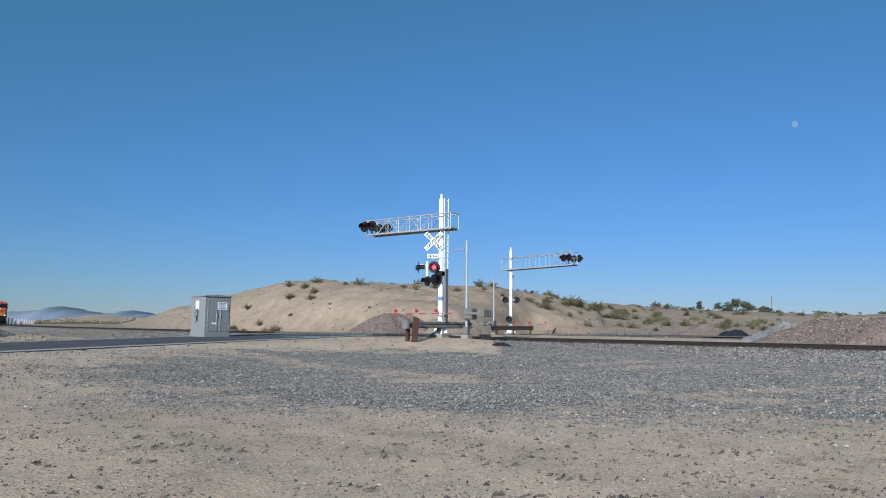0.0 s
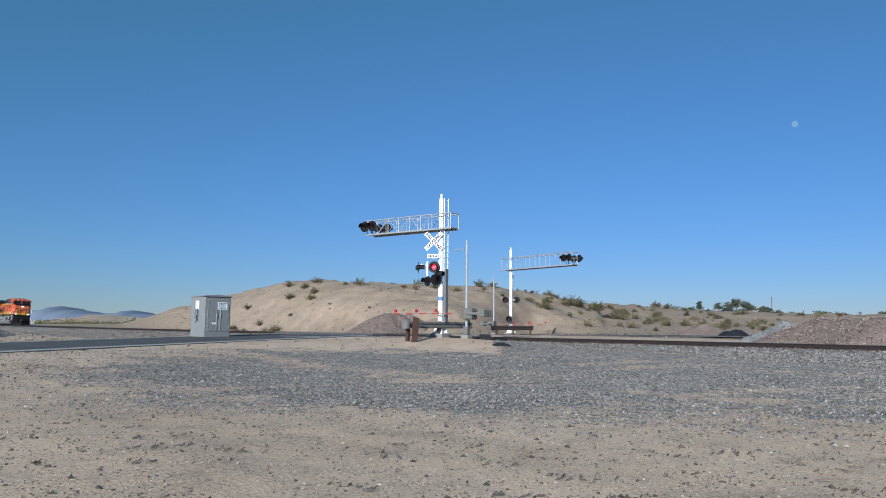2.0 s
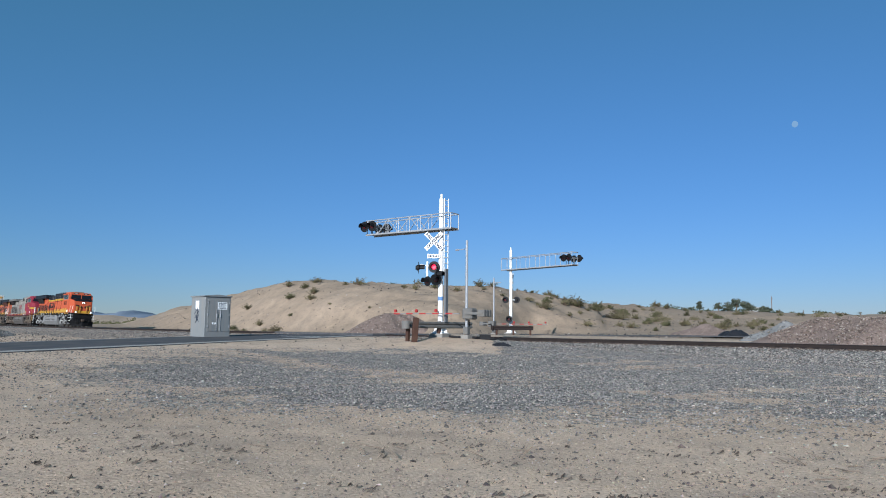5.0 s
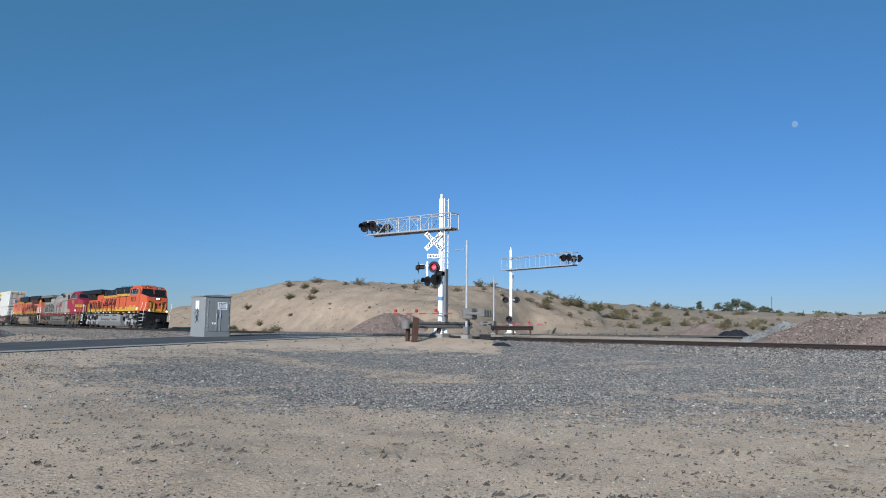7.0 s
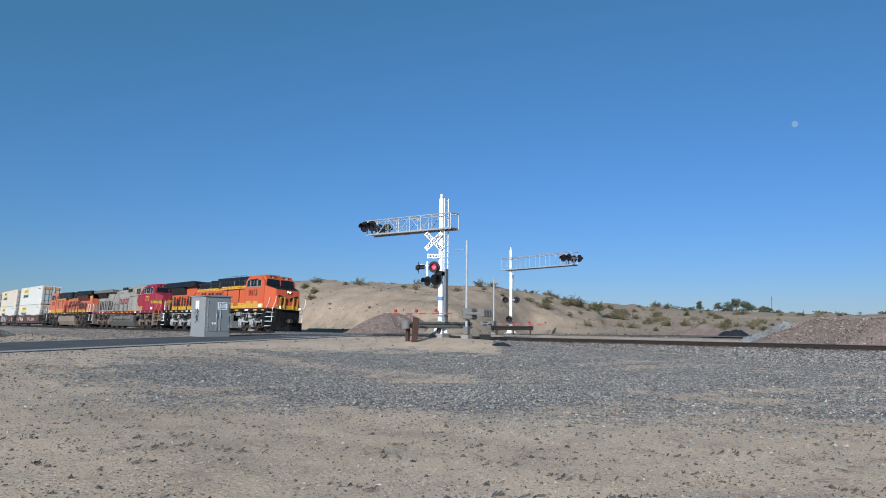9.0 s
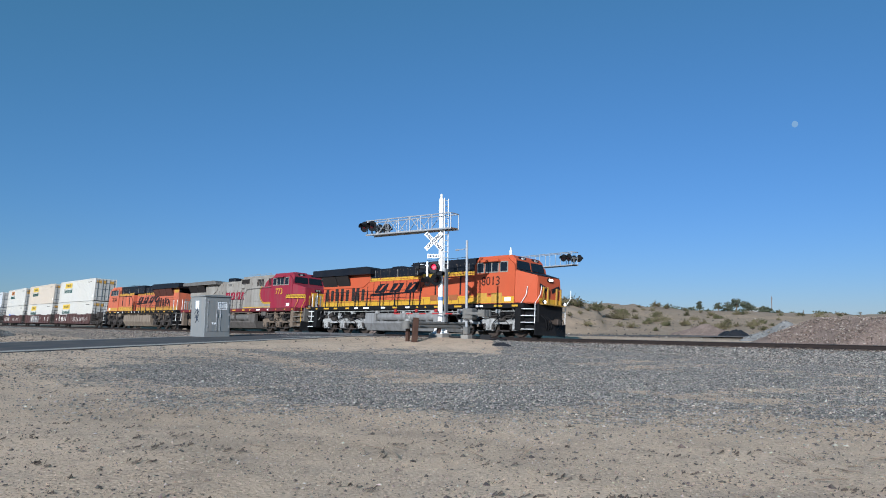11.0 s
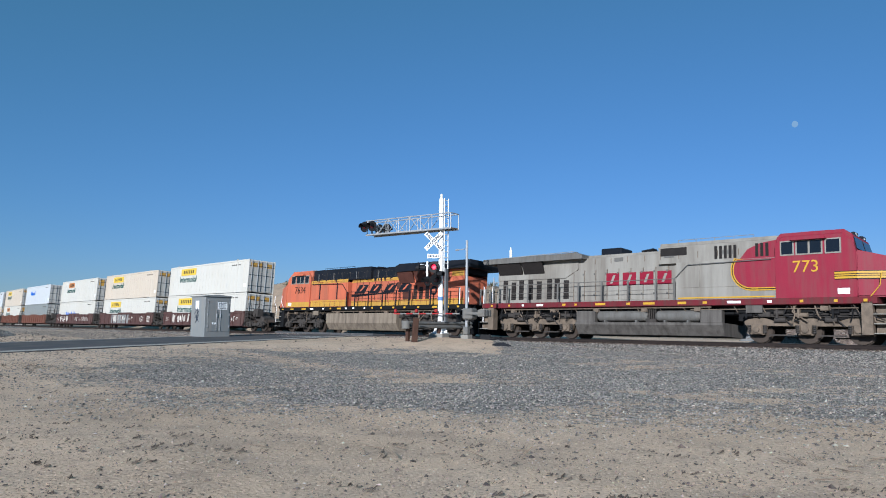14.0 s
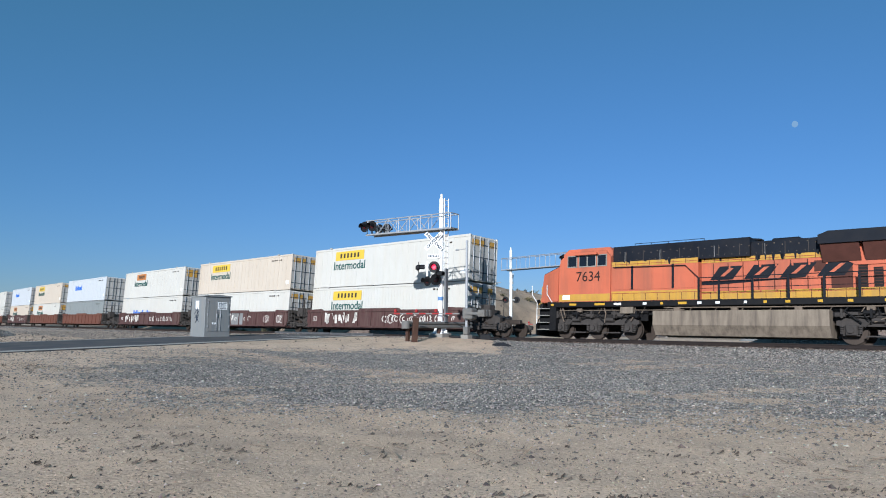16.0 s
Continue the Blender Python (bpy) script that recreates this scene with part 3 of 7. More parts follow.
def bogie(parent, xc, style, three=True, u=None, turned=False):
    """A truck: frames, journals, springs, wheelsets."""
    gaps = (-2.0, 0.0, 2.0) if three else (-0.9, 0.9)
    r = 0.52 if three else 0.46
    end = gaps[-1] + 0.55
    for side in (-1, 1):
        bm = B()
        top, mid = (1.06, 0.72) if three else (0.80, 0.55)
        outline = [(-end, top - 0.28), (-end, top - 0.12), (-end + 0.3, top)]
        for g0, g1 in zip(gaps, gaps[1:]):
            outline += [(g0 + 0.35, top), ((g0 + g1) / 2 - 0.3, top - 0.12), ((g0 + g1) / 2 + 0.3, top - 0.12), (g1 - 0.35, top)]
        outline += [(end - 0.3, top), (end, top - 0.12), (end, top - 0.28)]
        for g in gaps[::-1]:
            outline += [(g + 0.42, mid), (g + 0.30, 0.34), (g - 0.30, 0.34), (g - 0.42, mid)]
        prism(bm, outline, side * 1.02, side * 1.20)
        f = part("truck_frame", bm, M[style], parent)
        f.location.x = xc
        for g in gaps:
            bm = B()
            box(bm, g - 0.21, g + 0.21, min(side * 1.20, side * 1.31), max(side * 1.20, side * 1.31), 0.36, 0.78, 0.03)
            rod(bm, (g, side * 1.30, 0.56), (g, side * 1.40, 0.56), 0.13, n=12)
            part("axle_box", bm, M[style], f)
            for dx in (-0.33, 0.33):
                bm = B()
                for k in range(4):
                    rod(bm, (g + dx, side * 1.24, 0.42 + 0.09 * k), (g + dx, side * 1.24, 0.48 + 0.09 * k), 0.085, n=8)
                part("spring", bm, M["truck_dark"], f)
        bm = B()
        if three:
            for g in (-1.0, 1.0):
                rod(bm, (g - 0.22, side * 1.30, 0.98), (g + 0.22, side * 1.30, 0.98), 0.11, n=10)
                rod(bm, (g + 0.22, side * 1.30, 0.98), (g + 0.5, side * 1.25, 0.70), 0.03, n=6)
                box(bm, g - 0.5, g + 0.5, side * 1.16 - 0.05, side * 1.16 + 0.05, 0.30, 0.36)
            rod(bm, (-end, side * 1.28, 1.20), (end, side * 1.28, 1.22), 0.025, n=6)
            rod(bm, (-end + 0.2, side * 1.33, 1.12), (end - 0.5, side * 1.33, 1.10), 0.02, n=6)
            rod(bm, (-2.4, side * 1.25, 1.35), (-1.1, side * 1.30, 1.12), 0.022, n=6)
            rod(bm, (0.3, side * 1.28, 1.34), (1.4, side * 1.30, 1.12), 0.022, n=6)
            box(bm, -1.9, -1.4, side * 1.30 - 0.08, side * 1.30 + 0.08, 1.15, 1.32)
            box(bm, 1.7, 2.2, side * 1.28 - 0.07, side * 1.28 + 0.07, 1.18, 1.30)
            part("brake_rigging", bm, M["truck_dark"], f)
        else:
            box(bm, -0.5, 0.5, side * 1.1 - 0.1, side * 1.1 + 0.1, 0.45, 0.62)
            part("bolster_end", bm, M[style], f)
    for g in gaps:
        bm = B()
        for side in (-1, 1):
            rod(bm, (0, side * 0.68, 0), (0, side * 0.82, 0), r, n=24)
            rod(bm, (0, side * 0.66, 0), (0, side * 0.685, 0), r + 0.03, n=24)
            box(bm, -0.3, -0.1, side * 0.825 - 0.004, side * 0.825 + 0.004, -0.06, 0.06)
        rod(bm, (0, -1.1, 0), (0, 1.1, 0), 0.09, n=8)
        w = part("wheelset", bm, M["wheel_steel"], parent)
        w.location = (xc + g, 0, r)
        if u is not None:
            AXLES.append((w, xc + g, r, -1 if turned else 1))


def locomotive(style, number, u, turned):
    """A six-axle wide-cab freight locomotive about 22.5 m long."""
    warm = style == "silver"
    body = {"new": "orange", "old": "orange_faded", "silver": "silver"}[style]
    nose_mat = "warm_red" if warm else body
    yel = "yellow" if style == "new" else "yellow_dull"
    words = {"new": "clean orange and yellow diesel locomotive with black roof",
             "silver": "weathered silver diesel locomotive with dark red cab and nose",
             "old": "faded orange diesel locomotive with black roof and tan fuel tank"}[style]
    e = thing("locomotive", words, "locomotive", group="train on the line")
    under = {"new": "truck_silver", "silver": "truck_dirty", "old": "truck_dark"}[style]
    tank = {"new": "tank_grey", "silver": "tank_grimy", "old": "tank_tan"}[style]
    # underframe and deck
    bm = B()
    box(bm, -10.6, 10.0, -0.75, 0.75, 1.25, 1.66)
    part("underframe", bm, M["frame_black"], e)
    bm = B()
    box(bm, -10.7, 9.7, -1.55, 1.55, 1.62, 1.90, 0.015)
    deck = part("sill", bm, M["sill_red" if warm else "frame_black"], e)
    rng = random.Random(int(u * 10))
    for side in (-1, 1):
        x = -10.0
        while x < 9.3:
            w = rng.choice((0.14, 0.2, 0.42, 0.6))
            bm = B()
            slab(bm, rect(x, x + w, 1.70, 1.81), side * 1.55, side, 0.006)
            part("reflector", bm, M["yellow" if rng.random() < 0.7 else "rail_white"], deck)
            x += w + rng.uniform(0.5, 1.3)
    # fuel tank, air tanks
    bm = B()
    sec = [(-1.5, 1.40), (-1.5, 0.72), (-1.18, 0.24), (1.18, 0.24), (1.5, 0.72), (1.5, 1.40)]
    a = [bm.verts.new((-4.25, y, z)) for y, z in sec]
    b = [bm.verts.new((3.55, y, z)) for y, z in sec]
    bm.faces.new(a), bm.faces.new(b[::-1])
    for i in range(6):
        bm.faces.new((a[i], a[(i + 1) % 6], b[(i + 1) % 6], b[i]))
    if style != "old":
        for v in bm.verts:
            if v.co.z > 1.3:
                v.co.z = 0.84 if abs(v.co.y) > 1 else v.co.z
    bmesh.ops.recalc_face_normals(bm, faces=bm.faces)
    ft = part("fuel_tank", bm, M[tank], e)
    for side in (-1, 1):
        if style != "old":
            for x0, x1 in ((-2.9, -0.35), (0.35, 2.3)):
                bm = B()
                rod(bm, (x0, side * 1.22, 1.16), (x1, side * 1.22, 1.16), 0.265, n=18)
                for xx, s2 in ((x0, -1), (x1, 1)):
                    rod(bm, (xx, side * 1.22, 1.16), (xx + s2 * 0.14, side * 1.22, 1.16), 0.265, 0.15, n=18) if s2 > 0 else rod(bm, (xx - 0.14, side * 1.22, 1.16), (xx, side * 1.22, 1.16), 0.15, 0.265, n=18)
                for xx in (x0 + 0.4, x1 - 0.4):
                    box(bm, xx - 0.04, xx + 0.04, side * 1.22 - 0.27, side * 1.22 + 0.27, 0.84, 0.95)
                part("air_reservoir", bm, M["silver_dark" if warm else tank], ft)
            bm = B()
            box(bm, -4.2, -3.1, side * 1.32 - 0.17, side * 1.32 + 0.17, 0.82, 1.42, 0.03)
            part("battery_box", bm, M[tank], ft)
            bm = B()
            box(bm, 2.5, 3.5, side * 1.30 - 0.19, side * 1.30 + 0.19, 0.82, 1.42, 0.03)
            part("battery_box", bm, M[tank], ft)
            # added black plate: stands for the deep shade behind the reservoirs
            bm = B()
            box(bm, -4.1, 3.4, side * 0.90 - 0.02, side * 0.90 + 0.02, 0.80, 1.60)
            part("back_plate", bm, M["frame_black"], ft)
            bm = B()
            for k in range(5):
                rod(bm, (-0.25 + 0.11 * k, side * 1.25, 0.95), (-0.2 + 0.1 * k, side * 1.3, 1.5), 0.03, n=6)
            box(bm, -0.25, 0.25, side * 1.3 - 0.1, side * 1.3 + 0.1, 0.85, 1.02)
            part("valve_gear", bm, M["truck_silver" if style == "new" else "truck_dark"], ft)
        bm = B()
        rod(bm, (-9.0, side * 1.42, 1.52), (3.0, side * 1.42, 1.55), 0.03, n=6)
        rod(bm, (2.0, side * 1.38, 1.44), (9.0, side * 1.38, 1.46), 0.025, n=6)
        for k in range(16):
            xx = -9.2 + k * 1.2
            rod(bm, (xx, side * 1.35, 1.62), (xx + 0.2, side * 1.38, 1.30), 0.02, n=5)
        for k in range(7):
            xx = -8.6 + 2.7 * k
            box(bm, xx, xx + 0.3, side * 1.36 - 0.08, side * 1.36 + 0.08, 1.36, 1.55)
        part("pipework", bm, M["truck_silver" if style == "new" else "truck_dirty"], e)
        rp = random.Random(int(u) + side)
        for xc in (-6.97, 6.97):
            for k in range(13):
                xx = xc + rp.uniform(-2.7, 2.5)
                p = [Vector((xx, side * 1.34, 1.60)), Vector((xx + rp.uniform(-0.25, 0.25), side * 1.40, rp.uniform(1.1, 1.35))), Vector((xx + rp.uniform(-0.5, 0.5), side * 1.36, rp.uniform(0.8, 1.1)))]
                bm = B()
                for q, r_ in zip(p, p[1:]):
                    rod(bm, q, r_, rp.uniform(0.018, 0.036), n=6)
                part("hose", bm, M["frame_black" if k % 3 else "truck_silver" if style == "new" else "truck_dirty"], e)
            for k in range(5):
                xx = xc - 2.5 + 1.15 * k + rp.uniform(-0.2, 0.2)
                bm = B()
                rod(bm, (xx, side * 1.36, 1.18 + 0.1 * (k % 2)), (xx + rp.uniform(0.3, 0.5), side * 1.36, 1.18 + 0.1 * (k % 2)), 0.10, n=10)
                box(bm, xx + 0.08, xx + 0.16, side * 1.36 - 0.12, side * 1.36 + 0.12, 1.05, 1.42)
                part("brake_cylinder", bm, M[("frame_black", "truck_dark", under)[k % 3]], e)
            # added black sheet for the shade above and behind the wheels
            bm = B()
            box(bm, xc - 2.9, xc + 2.9, side * 0.92 - 0.02, side * 0.92 + 0.02, 0.95, 1.62)
            part("frame_skirt", bm, M["frame_black"], e)
        bm = B()
        slab(bm, rect(4.6, 5.3, 1.28, 1.60), side * 1.42, side, 0.10)
        part("junction_box", bm, M[tank], e)
    bogie(e, 6.97, under, True, u, turned)
    bogie(e, -6.97, under, True, u, turned)
    # engine hood
    hy = 1.0
    bm = B()
    if warm:
        prism(bm, [(-9.9, 1.9), (1.6, 1.9), (1.6, 4.42), (-9.9, 4.42)], -hy, hy)
        bmesh.ops.bevel(bm, geom=[ed for ed in bm.edges if all(v.co.z > 4.3 for v in ed.verts) and abs(ed.verts[0].co.x - ed.verts[1].co.x) > 1], offset=0.16, segments=3, affect="EDGES")
    else:
        prism(bm, rect(-9.9, 1.6, 1.9, 3.70), -hy, hy)
    hood = part("hood", bm, M[body], e)
    roof_mat = "silver_dark" if warm else "black_paint"
    if not warm:
        bm = B()
        prism(bm, rect(-9.9, 5.9, 3.86, 4.54), -hy - 0.02, hy + 0.02)
        bmesh.ops.bevel(bm, geom=[ed for ed in bm.edges if all(v.co.z > 4.5 for v in ed.verts) and abs(ed.verts[0].co.x - ed.verts[1].co.x) > 1], offset=0.10, segments=2, affect="EDGES")
        part("hood_roof", bm, M["black_paint"], e, "black hood roof")
    # wide part of the hood behind the cab
    bm = B()
    prism(bm, rect(1.3, 5.88, 1.9, 3.70), -1.40, 1.40)
    wide = part("equipment_cabinet", bm, M[body], e)
    bm = B()
    if warm:
        prism(bm, rect(0.3, 5.88, 3.70, 4.72), -1.22, 1.22)
        bmesh.ops.bevel(bm, geom=[ed for ed in bm.edges if all(v.co.z > 4.6 for v in ed.verts) and abs(ed.verts[0].co.x - ed.verts[1].co.x) > 1], offset=0.2, segments=3, affect="EDGES")
        part("upper_cabinet", bm, M[body], e)
    else:
        x_end = 0.1 if style == "new" else -1.0
        prism(bm, rect(x_end, 5.88, 3.86, 4.72), -1.22, 1.22)
        part("upper_cabinet", bm, M["black_paint"], e)
    # radiator wing at the rear
    bm = B()
    zt = 4.50 if warm else 4.63
    wing = 0.30 if warm else 0.48
    prism(bm, [(-10.65, zt - wing), (-10.75, zt - wing * 0.6), (-10.75, zt), (-4.3, zt + 0.05), (-3.9, zt - 0.10), (-3.9, zt - wing)], -1.52, 1.52)
    part("radiator_hood", bm, M["silver_dark" if warm else "black_paint"], e)
    for side in (-1, 1):
        for x0, x1 in ((-9.8, -8.1), (-8.0, -6.6)) if style != "old" else ((-8.65, -7.15), (-7.05, -5.55), (-5.4, -3.95)):
            bm = B()
            v = [bm.verts.new(p) for p in ((x0, side * 1.08, 3.56 if warm else 3.42), (x1, side * 1.08, 3.56 if warm else 3.42), (x1, side * 1.42, zt - wing - 0.01), (x0, side * 1.42, zt - wing - 0.01))]
            v2 = [bm.verts.new((q.co.x, q.co.y - side * 0.06, q.co.z + 0.03)) for q in v]
            bm.faces.new(v), bm.faces.new(v2[::-1])
            for i in range(4):
                bm.faces.new((v[i], v[(i + 1) % 4], v2[(i + 1) % 4], v2[i]))
            bmesh.ops.recalc_face_normals(bm, faces=bm.faces)
            part("radiator_grille", bm, M["grille" if style != "old" else "grille_brown"], hood)
        bm = B()
        prism(bm, [(-9.9, 3.26), (-5.2, 3.26), (-4.4, 3.7), (-4.4, zt - wing), (-9.9, zt - wing)], side * 1.0, side * 1.06)
        part("radiator_panel", bm, M[body], hood)
        # louvred doors
        xs = (-9.55, -8.95, -8.4, -7.75, -7.15, -6.45, -5.95, -5.35) if style != "old" else (-6.75, -6.15, -5.60)
        for k, xx in enumerate(xs):
            bm = B()
            w = 0.33 if style != "old" else 0.34
            z1 = 3.24 - (0.10 if k % 3 == 1 else 0)
            slab(bm, rect(xx, xx + w, 2.12, z1), side * hy, side, 0.015)
            part("louvre_door", bm, M["grille"], hood)
            bm = B()
            for z in np.arange(2.2, z1 - 0.05, 0.12):
                box(bm, xx + 0.02, xx + w - 0.02, side * (hy + 0.02) - 0.008, side * (hy + 0.02) + 0.008, z, z + 0.025)
            tagged(part("louvre", bm, M["grille_brown" if style == "old" else "truck_dark"], hood), kind="stuff")
        # hood doors: raised panels with hinges
        for k in range(9):
            xx = -4.7 + 0.68 * k
            bm = B()
            slab(bm, rect(xx + 0.03, xx + 0.65, 2.02, 3.62), side * hy, side, 0.02)
            part("hood_door", bm, M[body], hood)
            # dark strip on each door joint, standing in for the shade in the gap
            bm = B()
            slab(bm, rect(xx - 0.012, xx + 0.012, 2.02, 3.62), side * hy, side, 0.024)
            part("door_seam", bm, M["grille_brown" if not warm else "truck_dirty"], hood)
            for z in (2.25, 3.35):
                bm = B()
                box(bm, xx + 0.56, xx + 0.64, side * (hy + 0.03) - 0.012, side * (hy + 0.03) + 0.012, z, z + 0.10)
                part("hinge", bm, M["silver_dark" if warm else body], hood)
        for k, xx in enumerate((1.45, 2.55, 3.6, 4.7)):
            bm = B()
            slab(bm, rect(xx + 0.04, xx + 1.0, 2.48, 3.62), side * 1.40, side, 0.02)
            part("cabinet_door", bm, M[body], wide)
            if k in (1, 3) and not warm:
                bm = B()
                slab(bm, rect(xx - 0.05, xx + 0.06, 2.48, 3.66), side * 1.40, side, 0.035)
                part("gap_strip", bm, M["black_paint"], wide)
        # dull overpainted patches, drips and the doors of the older engine
        if style == "new":
            for x0, x1, z0, z1, y, mm in ((6.15, 6.95, 1.97, 2.52, 1.512, "yellow_dull"), (7.30, 8.10, 1.97, 2.52, 1.512, "yellow_dull"),
                                          (2.1, 2.75, 2.16, 2.50, 1.430, "patch_brown"), (3.75, 4.5, 2.16, 2.50, 1.430, "patch_brown")):
                bm = B()
                slab(bm, rect(x0, x1, z0, z1), side * y, side, 0.006)
                part("dull_patch", bm, M[mm], wide)
        if style == "old":
            for x0, x1, z0, z1 in ((-5.05, -4.25, 2.25, 3.62), (-4.05, -3.60, 3.05, 3.52), (-7.50, -6.90, 1.95, 2.36)):
                bm = B()
                slab(bm, rect(x0, x1, z0, z1), side * hy, side, 0.034)
                part("access_door", bm, M["grille_brown"], hood)
            bm = B()
            rod(bm, (-7.2, side * (hy + 0.02), 2.86), (-7.2, side * (hy + 0.05), 2.86), 0.30, n=20)
            badge = part("round_badge", bm, M["black_paint"], hood)
            bm = B()
            rod(bm, (-7.2, side * (hy + 0.045), 2.86), (-7.2, side * (hy + 0.056), 2.86), 0.17, n=16)
            part("badge_centre", bm, M[body], badge)
            bm = B()
            slab(bm, rect(-9.85, -8.8, 3.72, 4.05), side * 1.06, side, 0.012)
            part("yellow_corner", bm, M[yel], hood)
        if not warm:
            drip = random.Random(7 + int(u))
            for k in range(26 if style == "old" else 12):
                xx = drip.uniform(-4.4, 5.6)
                hh = drip.uniform(0.05, 0.30) * (1 if style == "old" else 0.6)
                w = drip.uniform(0.03, 0.22)
                y = 1.421 if xx > 1.25 else hy + 0.040
                if xx < 1.25 < xx + w:
                    continue
                bm = B()
                slab(bm, [(xx, 3.90), (xx + w * 0.3, 3.90 - hh), (xx + w * 0.7, 3.90 - hh * 0.8), (xx + w, 3.90)], side * y, side, 0.003)
                part("soot_run", bm, M["black_paint" if style == "old" else "patch_brown"], hood)
        # colour bands
        if not warm:
            for x0, x1, z0, z1, y in ((-4.5, 1.3, 3.66, 3.88, hy + 0.022), (1.3, 5.86, 3.66, 3.90, 1.405),
                                      (-9.85, 1.3, 1.93, 2.32, hy + 0.026), (1.3, 5.86, 1.93, 2.40, 1.405)):
                bm = B()
                slab(bm, rect(x0, x1, z0, z1), side * y, side, 0.012)
                part("yellow_band", bm, M[yel], e)
            for x0, x1, z0, y in ((-4.5, 1.3, 3.74, hy + 0.034), (1.3, 5.86, 3.75, 1.417), (-9.85, 1.3, 2.22, hy + 0.038), (1.3, 5.86, 2.28, 1.417)):
                bm = B()
                slab(bm, rect(x0, x1, z0, z0 + 0.02), side * y, side, 0.004)
                part("red_line", bm, M["red_letter"], e)
            bm = B()
            for k in range(17):
                xx = -4.3 + 0.62 * k
                y = hy + 0.034 if xx < 1.28 else 1.417
                slab(bm, rect(xx, xx + 0.022, 3.67, 3.88), side * y, side, 0.008)
                slab(bm, rect(xx + 0.2, xx + 0.222, 1.94, 2.30), side * y, side, 0.008)
            for k in range(9):
                xx = -9.6 + 0.6 * k
                slab(bm, rect(xx, xx + 0.022, 1.94, 2.30), side * (hy + 0.036), side, 0.008)
            tagged(part("band_seams", bm, M["grille_brown"], hood), kind="stuff")
            bm = B()
            for k in range(30):
                xx = -4.4 + 0.34 * k
                y = hy + 0.02 if xx < (0.1 if style == "new" else -1.0) else 1.222
                slab(bm, rect(xx, xx + 0.04, 4.30 + 0.08 * (k % 2), 4.34 + 0.08 * (k % 2)), side * y, side, 0.014)
                slab(bm, rect(xx + 0.1, xx + 0.13, 3.98, 4.01), side * y, side, 0.014)
            tagged(part("roof_bolts", bm, M["truck_dirty"], e), kind="stuff")
            for xx in (-3.9, -1.6, 0.6, 3.3, 5.2):
                y = hy + 0.04 if xx < (0.1 if style == "new" else -1.0) else 1.25
                bm = B()
                rod(bm, (xx, side * y, 3.90), (xx, side * y, 4.42), 0.016, n=5)
                part("drain_pipe", bm, M["tank_grey"], e)
            # black slanted emblem: plain shapes
            flip = -side
            xs = [-3.9, -2.35, -0.8, 0.7]
            for k, xx in enumerate(xs):
                c = -1.3
                x0, x1 = xx, xx + 1.05
                if flip < 0:
                    x0, x1 = 2 * c - x1 - 0.4, 2 * c - x0 - 0.4
                kk = 0.75 * flip
                z0, z1 = 2.84, 3.46
                bm = B()
                slab(bm, skew(x0, x1, z0, z1, kk), side * (hy + 0.022), side, 0.014)
                em = part("emblem_shape", bm, M["black_paint"], hood)
                bm = B()
                slab(bm, skew(x0 + 0.42, x0 + 0.62, z0 + 0.12, z1 - 0.10, kk * 1.6), side * (hy + 0.036), side, 0.004)
                part("emblem_slit", bm, M[body], em)
            bm = B()
            x0, x1 = (-4.4, 1.0) if flip > 0 else (-3.6, 1.8)
            tip = [(x0, 2.62), (x0 + 0.3, 2.80), (x1, 2.84), (x0 + 1.2, 2.62)] if flip > 0 else [(x1, 2.62), (x1 - 1.2, 2.62), (x0, 2.84), (x1 - 0.3, 2.80)]
            slab(bm, tip, side * (hy + 0.022), side, 0.014)
            part("emblem_swoosh", bm, M["black_paint"], hood)
        else:
            for k, xx in enumerate((-2.7, -1.75, -0.8, 0.15)):
                x0 = xx if side < 0 else -1.6 - xx - 0.6
                bm = B()
                slab(bm, rect(x0, x0 + 0.74, 2.74, 3.40), side * (hy + 0.022), side, 0.012)
                em = part("emblem_shape", bm, M["red_letter"], hood)
                bm = B()
                slab(bm, skew(x0 + 0.22, x0 + 0.36, 2.86, 3.28, 0.4), side * (hy + 0.034), side, 0.004)
                part("emblem_slit", bm, M[body], em)
            bm = B()
            slab(bm, rect(0.42, 1.75, 4.08, 4.46), side * 1.225, side, 0.02)
            part("intake_grille", bm, M["grille"], hood)
            for x0, n in ((3.1, 5), (4.95, 3)):
                for k in range(n):
                    bm = B()
                    slab(bm, rect(x0 + 0.22 * k, x0 + 0.22 * k + 0.13, 3.80, 4.40), side * 1.225, side, 0.02)
                    part("vent", bm, M["grille"], wide)
            # red sweep behind the cab, edged yellow and black
            def sweep_shape(grow):
                pts = [(5.87, 2.40 - grow), (4.9, 2.40 - grow)]
                for k in range(9):
                    a = math.pi * (1.5 - k / 8 * 0.70)
                    pts.append((4.85 + (0.80 + grow) * math.cos(a), 3.2 + (0.80 + grow) * math.sin(a)))
                pts += [(4.62 - grow, 3.68), (5.87, 3.68)]
                return pts
            for grow, mm, d in ((0.14, "yellow", 0.024), (0.09, "black_paint", 0.028), (0.05, "yellow", 0.032), (0.0, "warm_red", 0.036)):
                bm = B()
                slab(bm, sweep_shape(grow), side * 1.40, side, d)
                part("red_sweep" if grow == 0 else "sweep_edge", bm, M[mm], wide)
            bm = B()
            slab(bm, [(5.87, 3.71), (4.25, 3.71), (4.6, 4.15), (5.15, 4.40), (5.87, 4.50)], side * 1.22, side, 0.014)
            part("red_sweep", bm, M["warm_red"], wide)
            bm = B()
            slab(bm, rect(1.4, 5.8, 1.96, 2.02), side * 1.40, side, 0.03)
